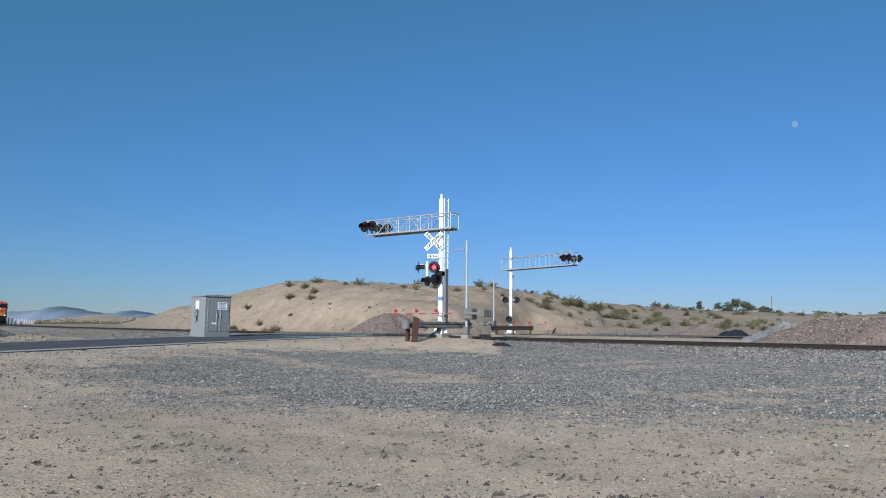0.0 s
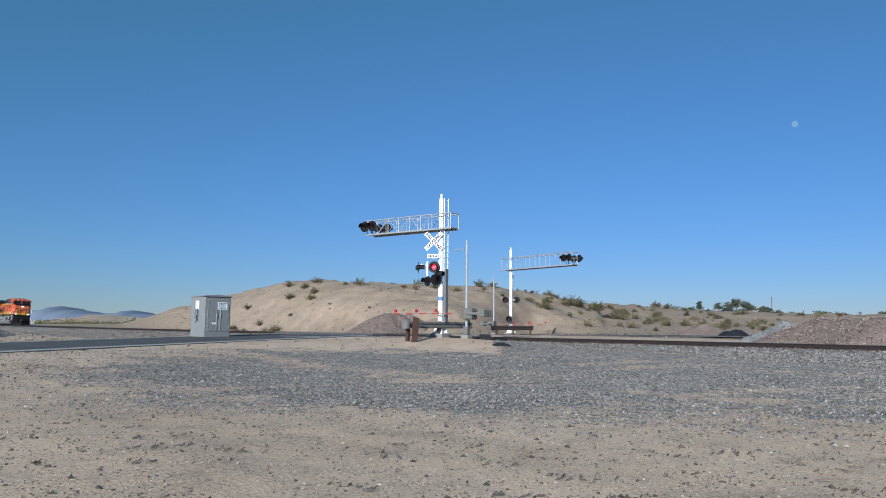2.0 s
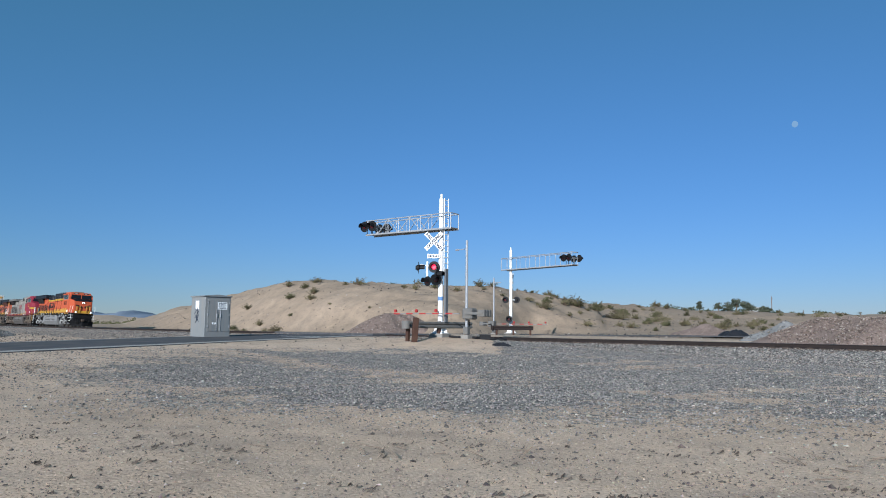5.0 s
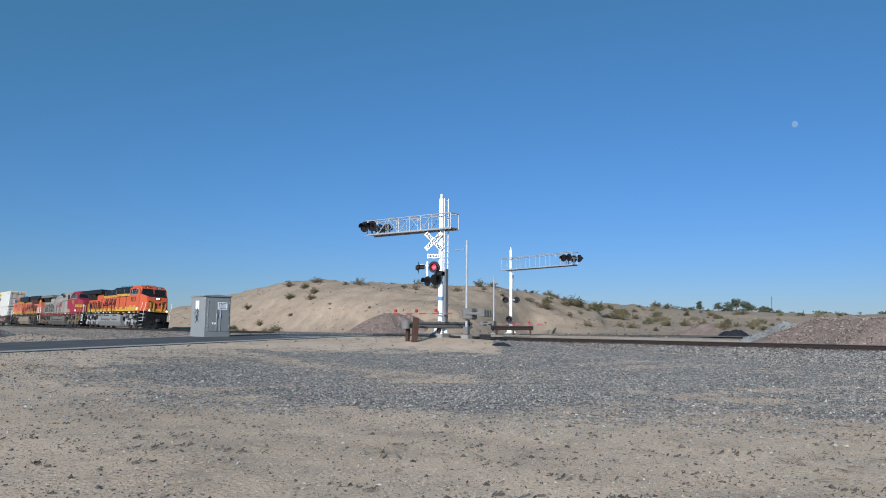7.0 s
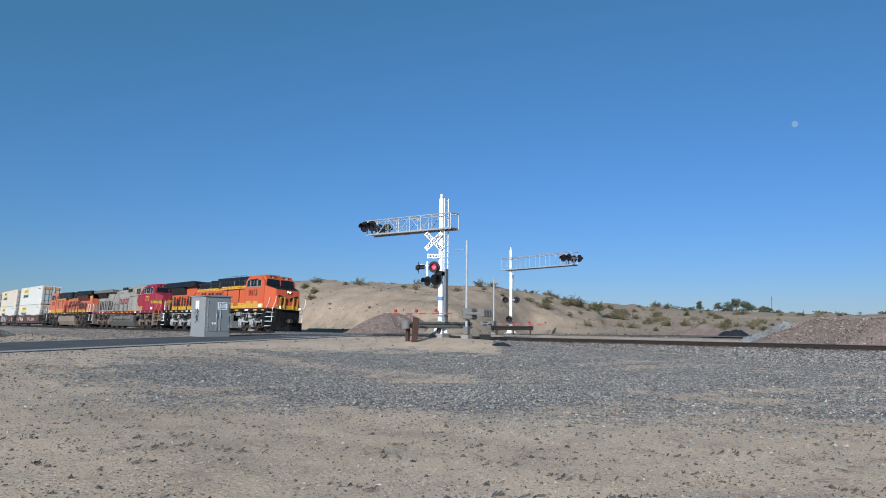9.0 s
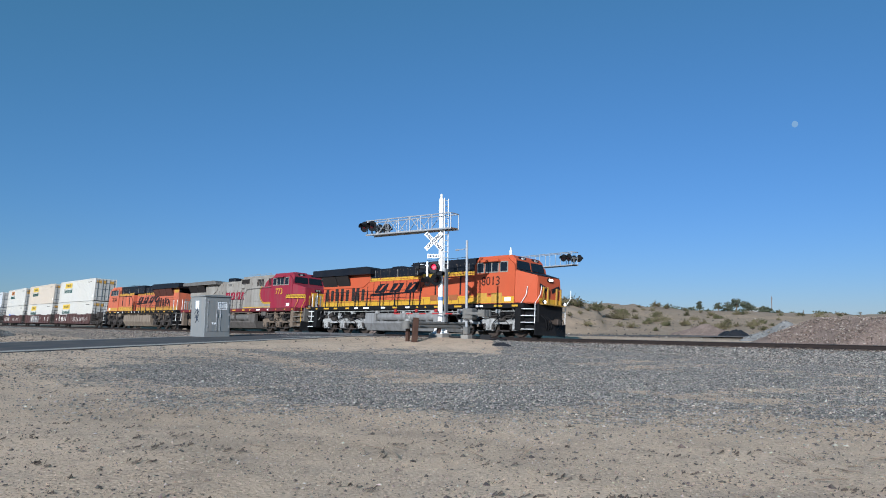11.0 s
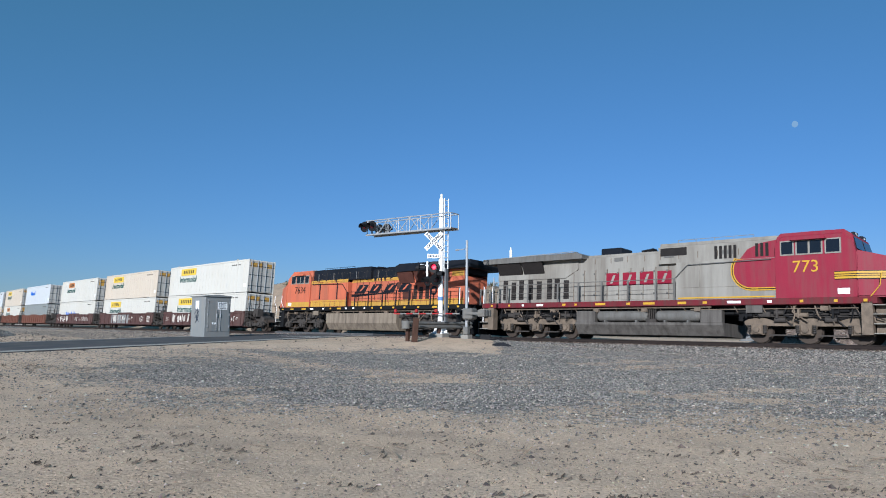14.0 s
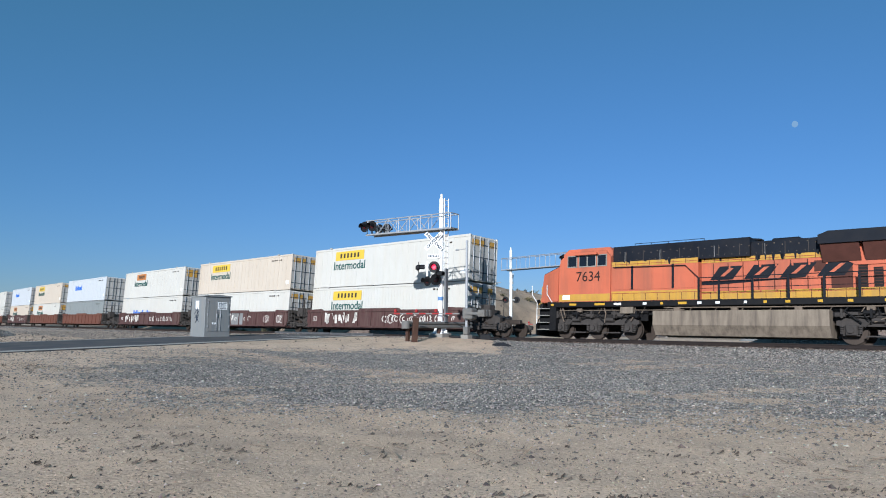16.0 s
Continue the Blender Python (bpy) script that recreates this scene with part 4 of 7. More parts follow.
            part("yellow_line", bm, M["yellow"], wide)
    # panel seams and small hatches along the roof
    for side in (-1, 1):
        for k in range(10):
            xx = -3.4 + 0.95 * k
            wide_here = xx > (0.3 if warm else 0.1 if style == "new" else -1.0)
            y = 1.222 if wide_here else hy + (0.02 if not warm else 0.0)
            bm = B()
            slab(bm, rect(xx - 0.015, xx + 0.015, 3.92, 4.44 if not warm else 4.22), side * y, side, 0.012)
            part("roof_seam", bm, M["truck_dark" if not warm else "truck_dirty"], e)
            if k % 3 == 1:
                bm = B()
                slab(bm, rect(xx + 0.2, xx + 0.7, 4.0, 4.3 if not warm else 4.2), side * y, side, 0.02)
                part("roof_hatch", bm, M[roof_mat], e)
        bm = B()
        for k in range(5):
            xx = 1.2 + 0.9 * k
            rod(bm, (xx, side * 0.95, 4.72), (xx, side * 0.95, 4.86), 0.014, n=5)
        rod(bm, (1.2, side * 0.95, 4.86), (4.8, side * 0.95, 4.86), 0.014, n=5)
        part("roof_grab_rail", bm, M["frame_black" if not warm else "silver"], e)
    # roof fittings
    bm = B()
    if warm:
        box(bm, -3.3, -2.1, -0.6, 0.6, 4.38, 4.80, 0.05)
    else:
        box(bm, -2.9, -1.7, -0.45, 0.45, 4.50, 4.72, 0.06)
    part("exhaust_outlet", bm, M["black_paint"], e)
    bm = B()
    box(bm, -0.9 if not warm else -0.9, -0.7 if not warm else -0.7, -0.3, 0.3, 4.50 if not warm else 4.36, 4.68 if not warm else 4.52)
    zz = 4.74 if not warm else 4.58
    xx = -0.8
    for k in (-1, 0, 1):
        rod(bm, (xx - 0.35, 0.16 * k, zz), (xx + 0.3, 0.16 * k, zz + 0.03), 0.05, 0.10, n=8)
    part("air_horn", bm, M["frame_black"], e)
    # cab
    bm = B()
    prism(bm, [(5.88, 1.9), (5.88, 4.54), (6.05, 4.74), (8.55, 4.74), (8.85, 4.50), (9.0, 3.80), (9.0, 1.9)], -1.5, 1.5)
    es = [ed for ed in bm.edges if abs(ed.verts[0].co.y - ed.verts[1].co.y) < 0.01 and min(v.co.z for v in ed.verts) > 4.4]
    bmesh.ops.bevel(bm, geom=es, offset=0.22, segments=3, affect="EDGES")
    cab = part("cab", bm, M[nose_mat], e)
    bm = B()
    box(bm, 6.6, 7.9, -0.6, 0.6, 4.70, 4.88, 0.05)
    part("roof_cooler", bm, M["tank_tan" if not warm else nose_mat], cab)
    bm = B()
    sec0 = [(-1.5, 1.9), (-1.5, 3.82), (1.5, 3.82), (1.5, 1.9)]
    sec1 = [(-1.16, 1.9), (-1.10, 3.48), (1.10, 3.48), (1.16, 1.9)]
    a = [bm.verts.new((9.0, y, z)) for y, z in sec0]
    b = [bm.verts.new((10.3 if z > 2 else 10.45, y, z)) for y, z in sec1]
    bm.faces.new(b), bm.faces.new(a[::-1])
    for i in range(4):
        bm.faces.new((a[i], a[(i + 1) % 4], b[(i + 1) % 4], b[i]))
    bmesh.ops.recalc_face_normals(bm, faces=bm.faces)
    bmesh.ops.bevel(bm, geom=list(bm.edges), offset=0.05, segments=2, affect="EDGES")
    nose = part("nose", bm, M[nose_mat], cab)
    if not warm:
        bm = B()
        v = [bm.verts.new(p) for p in ((9.04, -1.36, 3.84), (10.28, -1.0, 3.50), (10.28, 1.0, 3.50), (9.04, 1.36, 3.84))]
        v2 = [bm.verts.new((p.co.x, p.co.y, p.co.z + 0.03)) for p in v]
        bm.faces.new(v2), bm.faces.new(v[::-1])
        for i in range(4):
            bm.faces.new((v[i], v[(i + 1) % 4], v2[(i + 1) % 4], v2[i]))
        part("nose_top", bm, M["black_paint"], cab, "black anti-glare panel")
        for z0, z1, mm in ((1.93, 2.30, yel),):
            for side in (-1, 1):
                bm = B()
                slab(bm, rect(5.9, 8.98, z0, z1), side * 1.5, side, 0.012)
                part("yellow_band", bm, M[mm], cab)
        bm = B()
        box(bm, 10.44, 10.47, -1.1, 1.1, 1.95, 2.2)
        part("yellow_band", bm, M[yel], nose)
        for side in (-1, 1):
            bm = B()
            v = [(10.42, side * 0.2, 2.55), (10.39, side * 0.95, 2.85), (10.37, side * 0.9, 3.05), (10.39, side * 0.15, 2.8)]
            vv = [bm.verts.new(p) for p in v] + [bm.verts.new((p[0] - 0.05, p[1], p[2])) for p in v]
            bm.faces.new(vv[:4]), bm.faces.new(vv[:3:-1])
            for i in range(4):
                bm.faces.new((vv[i], vv[(i + 1) % 4], vv[4 + (i + 1) % 4], vv[4 + i]))
            part("emblem_shape", bm, M["black_paint"], nose)
    else:
        for side in (-1, 1):
            for z0, z1, mm, d in ((2.62, 2.96, "black_paint", 0.016), (2.65, 2.93, "yellow", 0.020), (2.74, 2.77, "black_paint", 0.024), (2.82, 2.85, "black_paint", 0.024)):
                bm = B()
                slab(bm, rect(8.2, 9.02, z0, z1), side * 1.5, side, d)
                part("nose_stripe", bm, M[mm], cab)
                bm = B()
                p0, p1 = Vector((9.02, side * 1.5, 0)), Vector((10.40, side * 1.14, 0))
                nrm = Vector((0.36, side * 1.38, 0)).normalized()
                vs = [bm.verts.new(p + nrm * k + Vector((0, 0, z))) for k in (0, d + 0.015) for p, z in ((p0, z0), (p1, z0), (p1, z1), (p0, z1))]
                for f in ((0, 1, 2, 3), (7, 6, 5, 4), (0, 4, 5, 1), (1, 5, 6, 2), (2, 6, 7, 3), (3, 7, 4, 0)):
                    bm.faces.new([vs[i] for i in f])
                bmesh.ops.recalc_face_normals(bm, faces=bm.faces)
                part("nose_stripe", bm, M[mm], nose)
        bm = B()
        prism(bm, [(10.30, 2.2), (10.46, 2.2), (10.43, 3.1), (10.30, 3.1)], -0.55, 0.55)
        part("nose_shield", bm, M["yellow"], nose)
    # windows
    for side in (-1, 1):
        for x0, x1 in ((6.15, 6.60), (6.78, 7.72), (7.92, 8.42)):
            bm = B()
            slab(bm, rect(x0 - 0.06, x1 + 0.06, 3.72, 4.36), side * 1.5, side, 0.02)
            fr = part("window_frame", bm, M["silver"], cab)
            bm = B()
            if x1 - x0 > 0.7:
                for q in (0, 1):
                    xm = x0 + q * (x1 - x0 + 0.08) / 2
                    slab(bm, rect(xm, xm + (x1 - x0 - 0.08) / 2, 3.78, 4.31), side * 1.522, side, 0.008)
            else:
                slab(bm, rect(x0, x1, 3.78, 4.31), side * 1.522, side, 0.008)
            part("pane", bm, M["glass_dark"], fr)
        bm = B()
        prism(bm, [(6.55, 4.34), (7.95, 4.34), (7.85, 4.46), (6.65, 4.46)], side * 1.5, side * 1.74)
        part("sunshade", bm, M[nose_mat], cab)
        bm = B()
        v = [(9.02, side * 0.08, 3.90), (9.02, side * 1.32, 3.90), (8.90, side * 1.22, 4.40), (8.90, side * 0.08, 4.40)]
        vv = [bm.verts.new(p) for p in v] + [bm.verts.new((p[0] - 0.06, p[1], p[2])) for p in v]
        bm.faces.new(vv[:4]), bm.faces.new(vv[:3:-1])
        for i in range(4):
            bm.faces.new((vv[i], vv[(i + 1) % 4], vv[4 + (i + 1) % 4], vv[4 + i]))
        bmesh.ops.recalc_face_normals(bm, faces=bm.faces)
        part("windshield", bm, M["glass_dark"], cab)
        lettering("road_number", number, 0.74 if not warm else 0.72, M["number_dark" if not warm else "yellow"], cab, side_pose(7.2 if not warm else 7.1, side * 1.512, 3.20, side), 0.01)
        bm = B()
        box(bm, 8.72, 8.84, side * 0.62 - 0.28, side * 0.62 + 0.28, 4.46, 4.66)
        nb = part("number_box", bm, M["black_paint"], cab)
        lettering("board_number", number, 0.15, M["rail_white"], nb, pose(8.845, side * 0.62, 4.56, 90, 0, 90), 0.006)
        bm = B()
        slab(bm, rect(8.3, 8.75, 2.02, 2.26), side * 1.512, side, 0.006)
        part("data_plate", bm, M["paper_white"], cab)
        # grab irons and steps
        bm = B()
        for x0, lean in ((9.45, 0.35), (10.45, 0.35)):
            rod(bm, (x0, side * 1.45, 0.75), (x0, side * 1.45, 1.9), 0.02, n=6)
            rod(bm, (x0, side * 1.45, 1.9), (x0 + lean, side * 1.45, 2.35), 0.02, n=6)
            rod(bm, (x0 + lean, side * 1.45, 2.35), (x0 + lean + 0.05, side * 1.40, 2.85), 0.02, n=6)
        part("step_handrail", bm, M["rail_white" if not warm else "yellow"], e)
        bm = B()
        rod(bm, (-10.65, side * 1.45, 0.8), (-10.65, side * 1.45, 2.9), 0.028, n=6)
        rod(bm, (-9.95, side * 1.5, 1.9), (-9.95, side * 1.5, 2.9), 0.028, n=6)
        part("step_handrail", bm, M["rail_white"], e)
        for x0, x1 in ((9.55, 10.35), (-10.9, -10.2)):
            bm = B()
            for z in (0.42, 0.80, 1.18, 1.55):
                box(bm, x0, x1, side * 1.36 - 0.19, side * 1.36 + 0.19, z, z + 0.035)
            stp = part("step", bm, M["rail_white" if style == "new" else "silver"], e, "pale edged steps")
            bm = B()
            box(bm, x0 + 0.02, x1 - 0.02, side * 1.15 - 0.02, side * 1.15 + 0.02, 0.40, 1.62)
            xx = x0 - 0.42 if x0 > 0 else x1
            box(bm, xx, xx + 0.40, side * 1.35 - 0.20, side * 1.35 + 0.20, 0.38, 1.70)
            part("step_well", bm, M["frame_black" if not warm else "truck_dirty"], e)
        # walkway handrail
        bm = B()
        pts = [-9.9, -8.9, -7.4, -5.4, -4.1, -2.7, -1.2, 0.3, 1.25]
        part_mat = M["black_paint" if not warm else "silver_dark"]
        for a_, b_ in zip(pts, pts[1:]):
            rod(bm, (a_, side * 1.5, 2.92), (b_, side * 1.5, 2.92), 0.02, n=6)
            rod(bm, (a_, side * 1.5, 2.42), (b_, side * 1.5, 2.42), 0.014, n=5)
        rod(bm, (1.25, side * 1.5, 2.92), (1.9, side * 1.5, 3.55), 0.02, n=6)
        rod(bm, (1.9, side * 1.5, 3.55), (5.7, side * 1.5, 3.62), 0.02, n=6)
        part("handrail", bm, part_mat, e)
        for x in pts:
            bm = B()
            box(bm, x - 0.045, x + 0.045, side * 1.5 - 0.02, side * 1.5 + 0.02, 1.88, 2.94)
            part("handrail_post", bm, part_mat, e)
    # pilots, couplers, plow
    for s2, x in ((1, 10.3), (-1, -10.8)):
        bm = B()
        box(bm, min(x, x + s2 * 0.18), max(x, x + s2 * 0.18), -1.15, 1.15, 0.5, 1.88, 0.02)
        pil = part("pilot", bm, M["frame_black" if not warm else "silver_dark"], e)
        bm = B()
        a_ = [(x + s2 * 0.2, -1.45, 0.12), (x + s2 * 0.62, 0, 0.12), (x + s2 * 0.2, 1.45, 0.12), (x + s2 * 0.2, 1.45, 0.85), (x + s2 * 0.42, 0, 0.75), (x + s2 * 0.2, -1.45, 0.85)]
        f_ = [bm.verts.new(p) for p in a_]
        g_ = [bm.verts.new((p[0] - s2 * 0.06, p[1], p[2])) for p in a_]
        for q in (f_, g_[::-1]):
            bm.faces.new((q[0], q[1], q[4], q[5])), bm.faces.new((q[1], q[2], q[3], q[4]))
        for i in range(6):
            j = (i + 1) % 6
            bm.faces.new((f_[i], f_[j], g_[j], g_[i]))
        bmesh.ops.recalc_face_normals(bm, faces=bm.faces)
        part("snow_plow", bm, M["frame_black"], pil)
        bm = B()
        box(bm, min(x, x + s2 * 0.55), max(x, x + s2 * 0.55), -0.12, 0.12, 0.80, 1.02, 0.02)
        box(bm, min(x + s2 * 0.5, x + s2 * 0.8), max(x + s2 * 0.5, x + s2 * 0.8), -0.19, 0.19, 0.74, 1.08, 0.05)
        part("coupler", bm, M["wheel_steel"], pil)
        for k in (-0.9, -0.65, -0.4, 0.4, 0.65, 0.9):
            bm = B()
            p = [Vector((x + s2 * 0.18, k, 1.25)), Vector((x + s2 * 0.45, k * 0.95, 1.0)), Vector((x + s2 * 0.5, k * 0.85, 0.6)), Vector((x + s2 * 0.38, k * 0.8, 0.4))]
            for q, r_ in zip(p, p[1:]):
                rod(bm, q, r_, 0.028, n=6)
            part("air_hose", bm, M["frame_black"], pil)
        for yy in (-0.62, 0.62):
            bm = B()
            for d in (-0.2, 0.2):
                box(bm, x + s2 * 0.25 - 0.03, x + s2 * 0.25 + 0.03, yy + d - 0.05, yy + d + 0.05, 1.85, 2.85)
            rod(bm, (x + s2 * 0.25, yy - 0.2, 2.80), (x + s2 * 0.25, yy + 0.2, 2.80), 0.025, n=6)
            part("end_handrail", bm, M["yellow_dull" if s2 > 0 else "silver"], pil)
        bm = B()
        box(bm, min(x, x + s2 * 0.5), max(x, x + s2 * 0.5), -1.0, 1.0, 1.84, 1.90)
        part("end_platform", bm, M["yellow_dull" if s2 > 0 else "frame_black"], pil)
    for p, r_ in (((10.33, 0.12, 3.30), 0.085), ((10.33, -0.12, 3.30), 0.085), ((10.66, -0.95, 1.98), 0.10), ((10.66, 0.95, 1.98), 0.10)):
        bm = B()
        rod(bm, (p[0], p[1], p[2]), (p[0] + 0.10, p[1], p[2]), r_ + 0.03, n=12)
        hl = part("headlight", bm, M["frame_black"], e)
        bm = B()
        rod(bm, (p[0] + 0.095, p[1], p[2]), (p[0] + 0.115, p[1], p[2]), r_, n=12)
        part("lens", bm, M["headlight" if style == "new" else "silver"], hl)
    TRAIN.append((e, u, turned))
    return e


locomotive("new", "8013", 12.85, False)
locomotive("silver", "773", 35.35, False)
locomotive("old", "7634", 57.85, True)


def container(mat, u, lift, logo, words, grooved):
    """A 53-foot domestic container: panelled walls, posts, rails, door end with lock rods."""
    L, W, H = 8.075, 1.30, 2.895
    e = thing("shipping_container", words, "container", group="containers on the train")
    bm = B()
    box(bm, -L + 0.02, L - 0.06, -W + 0.03, W - 0.03, 0.06, H - 0.03)
    body = part("shell", bm, M[mat], e)
    for side in (-1, 1):
        bm = B()
        n = 52 if grooved else 26
        for k in range(n):
            x = -L + 0.25 + k * (2 * L - 0.5) / n
            w = 0.11 if grooved else 0.05
            box(bm, x, x + w, side * (W - 0.03) - 0.012, side * (W - 0.03) + 0.012, 0.18, H - 0.16)
        tagged(part("side_ribbing", bm, M[mat], body), kind="stuff")
    for side in (-1, 1):
        for z in (0.0, H - 0.15):
            bm = B()
            box(bm, -L, L, side * W - (0.06 if side > 0 else 0), side * W + (0.06 if side < 0 else 0), z, z + 0.15, 0.01)
            part("side_rail", bm, M[mat], e)
        for x in (-L, -L + 1.95, L - 2.1, L - 0.15):
            bm = B()
            box(bm, x, x + 0.15, side * (W + 0.004) - (0.08 if side > 0 else 0), side * (W + 0.004) + (0.08 if side < 0 else 0), 0.0, H, 0.008)
            part("post", bm, M[mat], e)
        for x in (-L + 2.0, L - 2.05):
            bm = B()
            box(bm, x - 0.1, x + 0.1, side * W - 0.08, side * W + 0.012, H - 0.02, H + 0.06) if side < 0 else box(bm, x - 0.1, x + 0.1, side * W - 0.012, side * W + 0.08, H - 0.02, H + 0.06)
            part("lifting_casting", bm, M["door_grey"], e)
    bm = B()
    box(bm, L - 0.07, L - 0.015, -W + 0.06, W - 0.06, 0.12, H - 0.12)
    doors = part("door_panel", bm, M["door_grey"], e, "grey doors with lock rods")
    for y in (-0.98, -0.40, 0.40, 0.98):
        bm = B()
        rod(bm, (L + 0.03, y, 0.08), (L + 0.03, y, H - 0.08), 0.025, n=6)
        for z in (0.3, 1.1, 1.9, 2.6):
            box(bm, L - 0.02, L + 0.06, y - 0.07, y + 0.07, z, z + 0.06)
        part("lock_rod", bm, M["galvanised"], doors)
    bm = B()
    box(bm, L - 0.016, L + 0.01, -0.025, 0.025, 0.12, H - 0.12)
    for z in (0.55, 1.5, 2.3):
        box(bm, L - 0.016, L + 0.012, -W + 0.07, W - 0.07, z, z + 0.05)
    part("door_seal", bm, M["ink"], doors)
    for y0, y1 in ((-1.1, -0.5), (-0.3, 0.0), (0.5, 0.95)):
        if logo in ("yellow", "square"):
            bm = B()
            box(bm, L - 0.016, L + 0.008, y0, y1, 2.25 if logo == "yellow" else 1.9, 2.62)
            part("door_patch", bm, M["yellow_dull"], doors)
    for side in (-1,):
        y = side * (W - 0.016)
        if logo in ("yellow", "square"):
            x0, x1 = (-5.5, -2.2) if logo == "yellow" else (-4.6, -2.0)
            z0 = 1.95
            bm = B()
            slab(bm, rect(x0, x1, z0, z0 + 0.66), y, side, 0.012)
            lg = part("logo_patch", bm, M["logo_yellow" if logo == "yellow" else "logo_rust"], e)
            bm = B()
            for k in range(6):
                xx = x0 + 0.55 + k * (x1 - x0 - 0.9) / 6
                slab(bm, rect(xx, xx + 0.20, z0 + 0.17, z0 + 0.50), y + side * 0.012, side, 0.004)
                slab(bm, rect(xx + 0.05, xx + 0.15, z0 + 0.42, z0 + 0.50), y + side * 0.016, side, 0.003)
            part("logo_bars", bm, M["logo_brown"], lg)
            lettering("word", "Intermodal", 0.84, M["logo_green"], e, side_pose((x0 + x1) / 2, y + side * 0.006, z0 - 0.42, side), 0.01, 0.012)
        elif logo in ("blue", "blue_low"):
            z0 = 1.5 if logo == "blue" else 0.95
            bm = B()
            for k in range(7 if logo == "blue" else 12):
                if k == 7:
                    continue
                xx = -4.6 + 0.42 * k
                slab(bm, rect(xx, xx + 0.30, z0, z0 + (0.62 if k in (0, 2, 6, 9) else 0.42)), y, side, 0.012)
            part("logo_bars", bm, M["logo_blue"], e)
        bm = B()
        for k in range(5):
            slab(bm, rect(5.0 + 0.32 * k, 5.22 + 0.32 * k, 2.42, 2.52), y, side, 0.008)
        part("marking", bm, M["logo_brown"], e)
        bm = B()
        slab(bm, rect(7.35, 7.75, 0.45, 0.75), y, side, 0.008)
        part("data_plate", bm, M["paper_white"], e)
    TRAIN.append((e, u, False, lift))
    return e


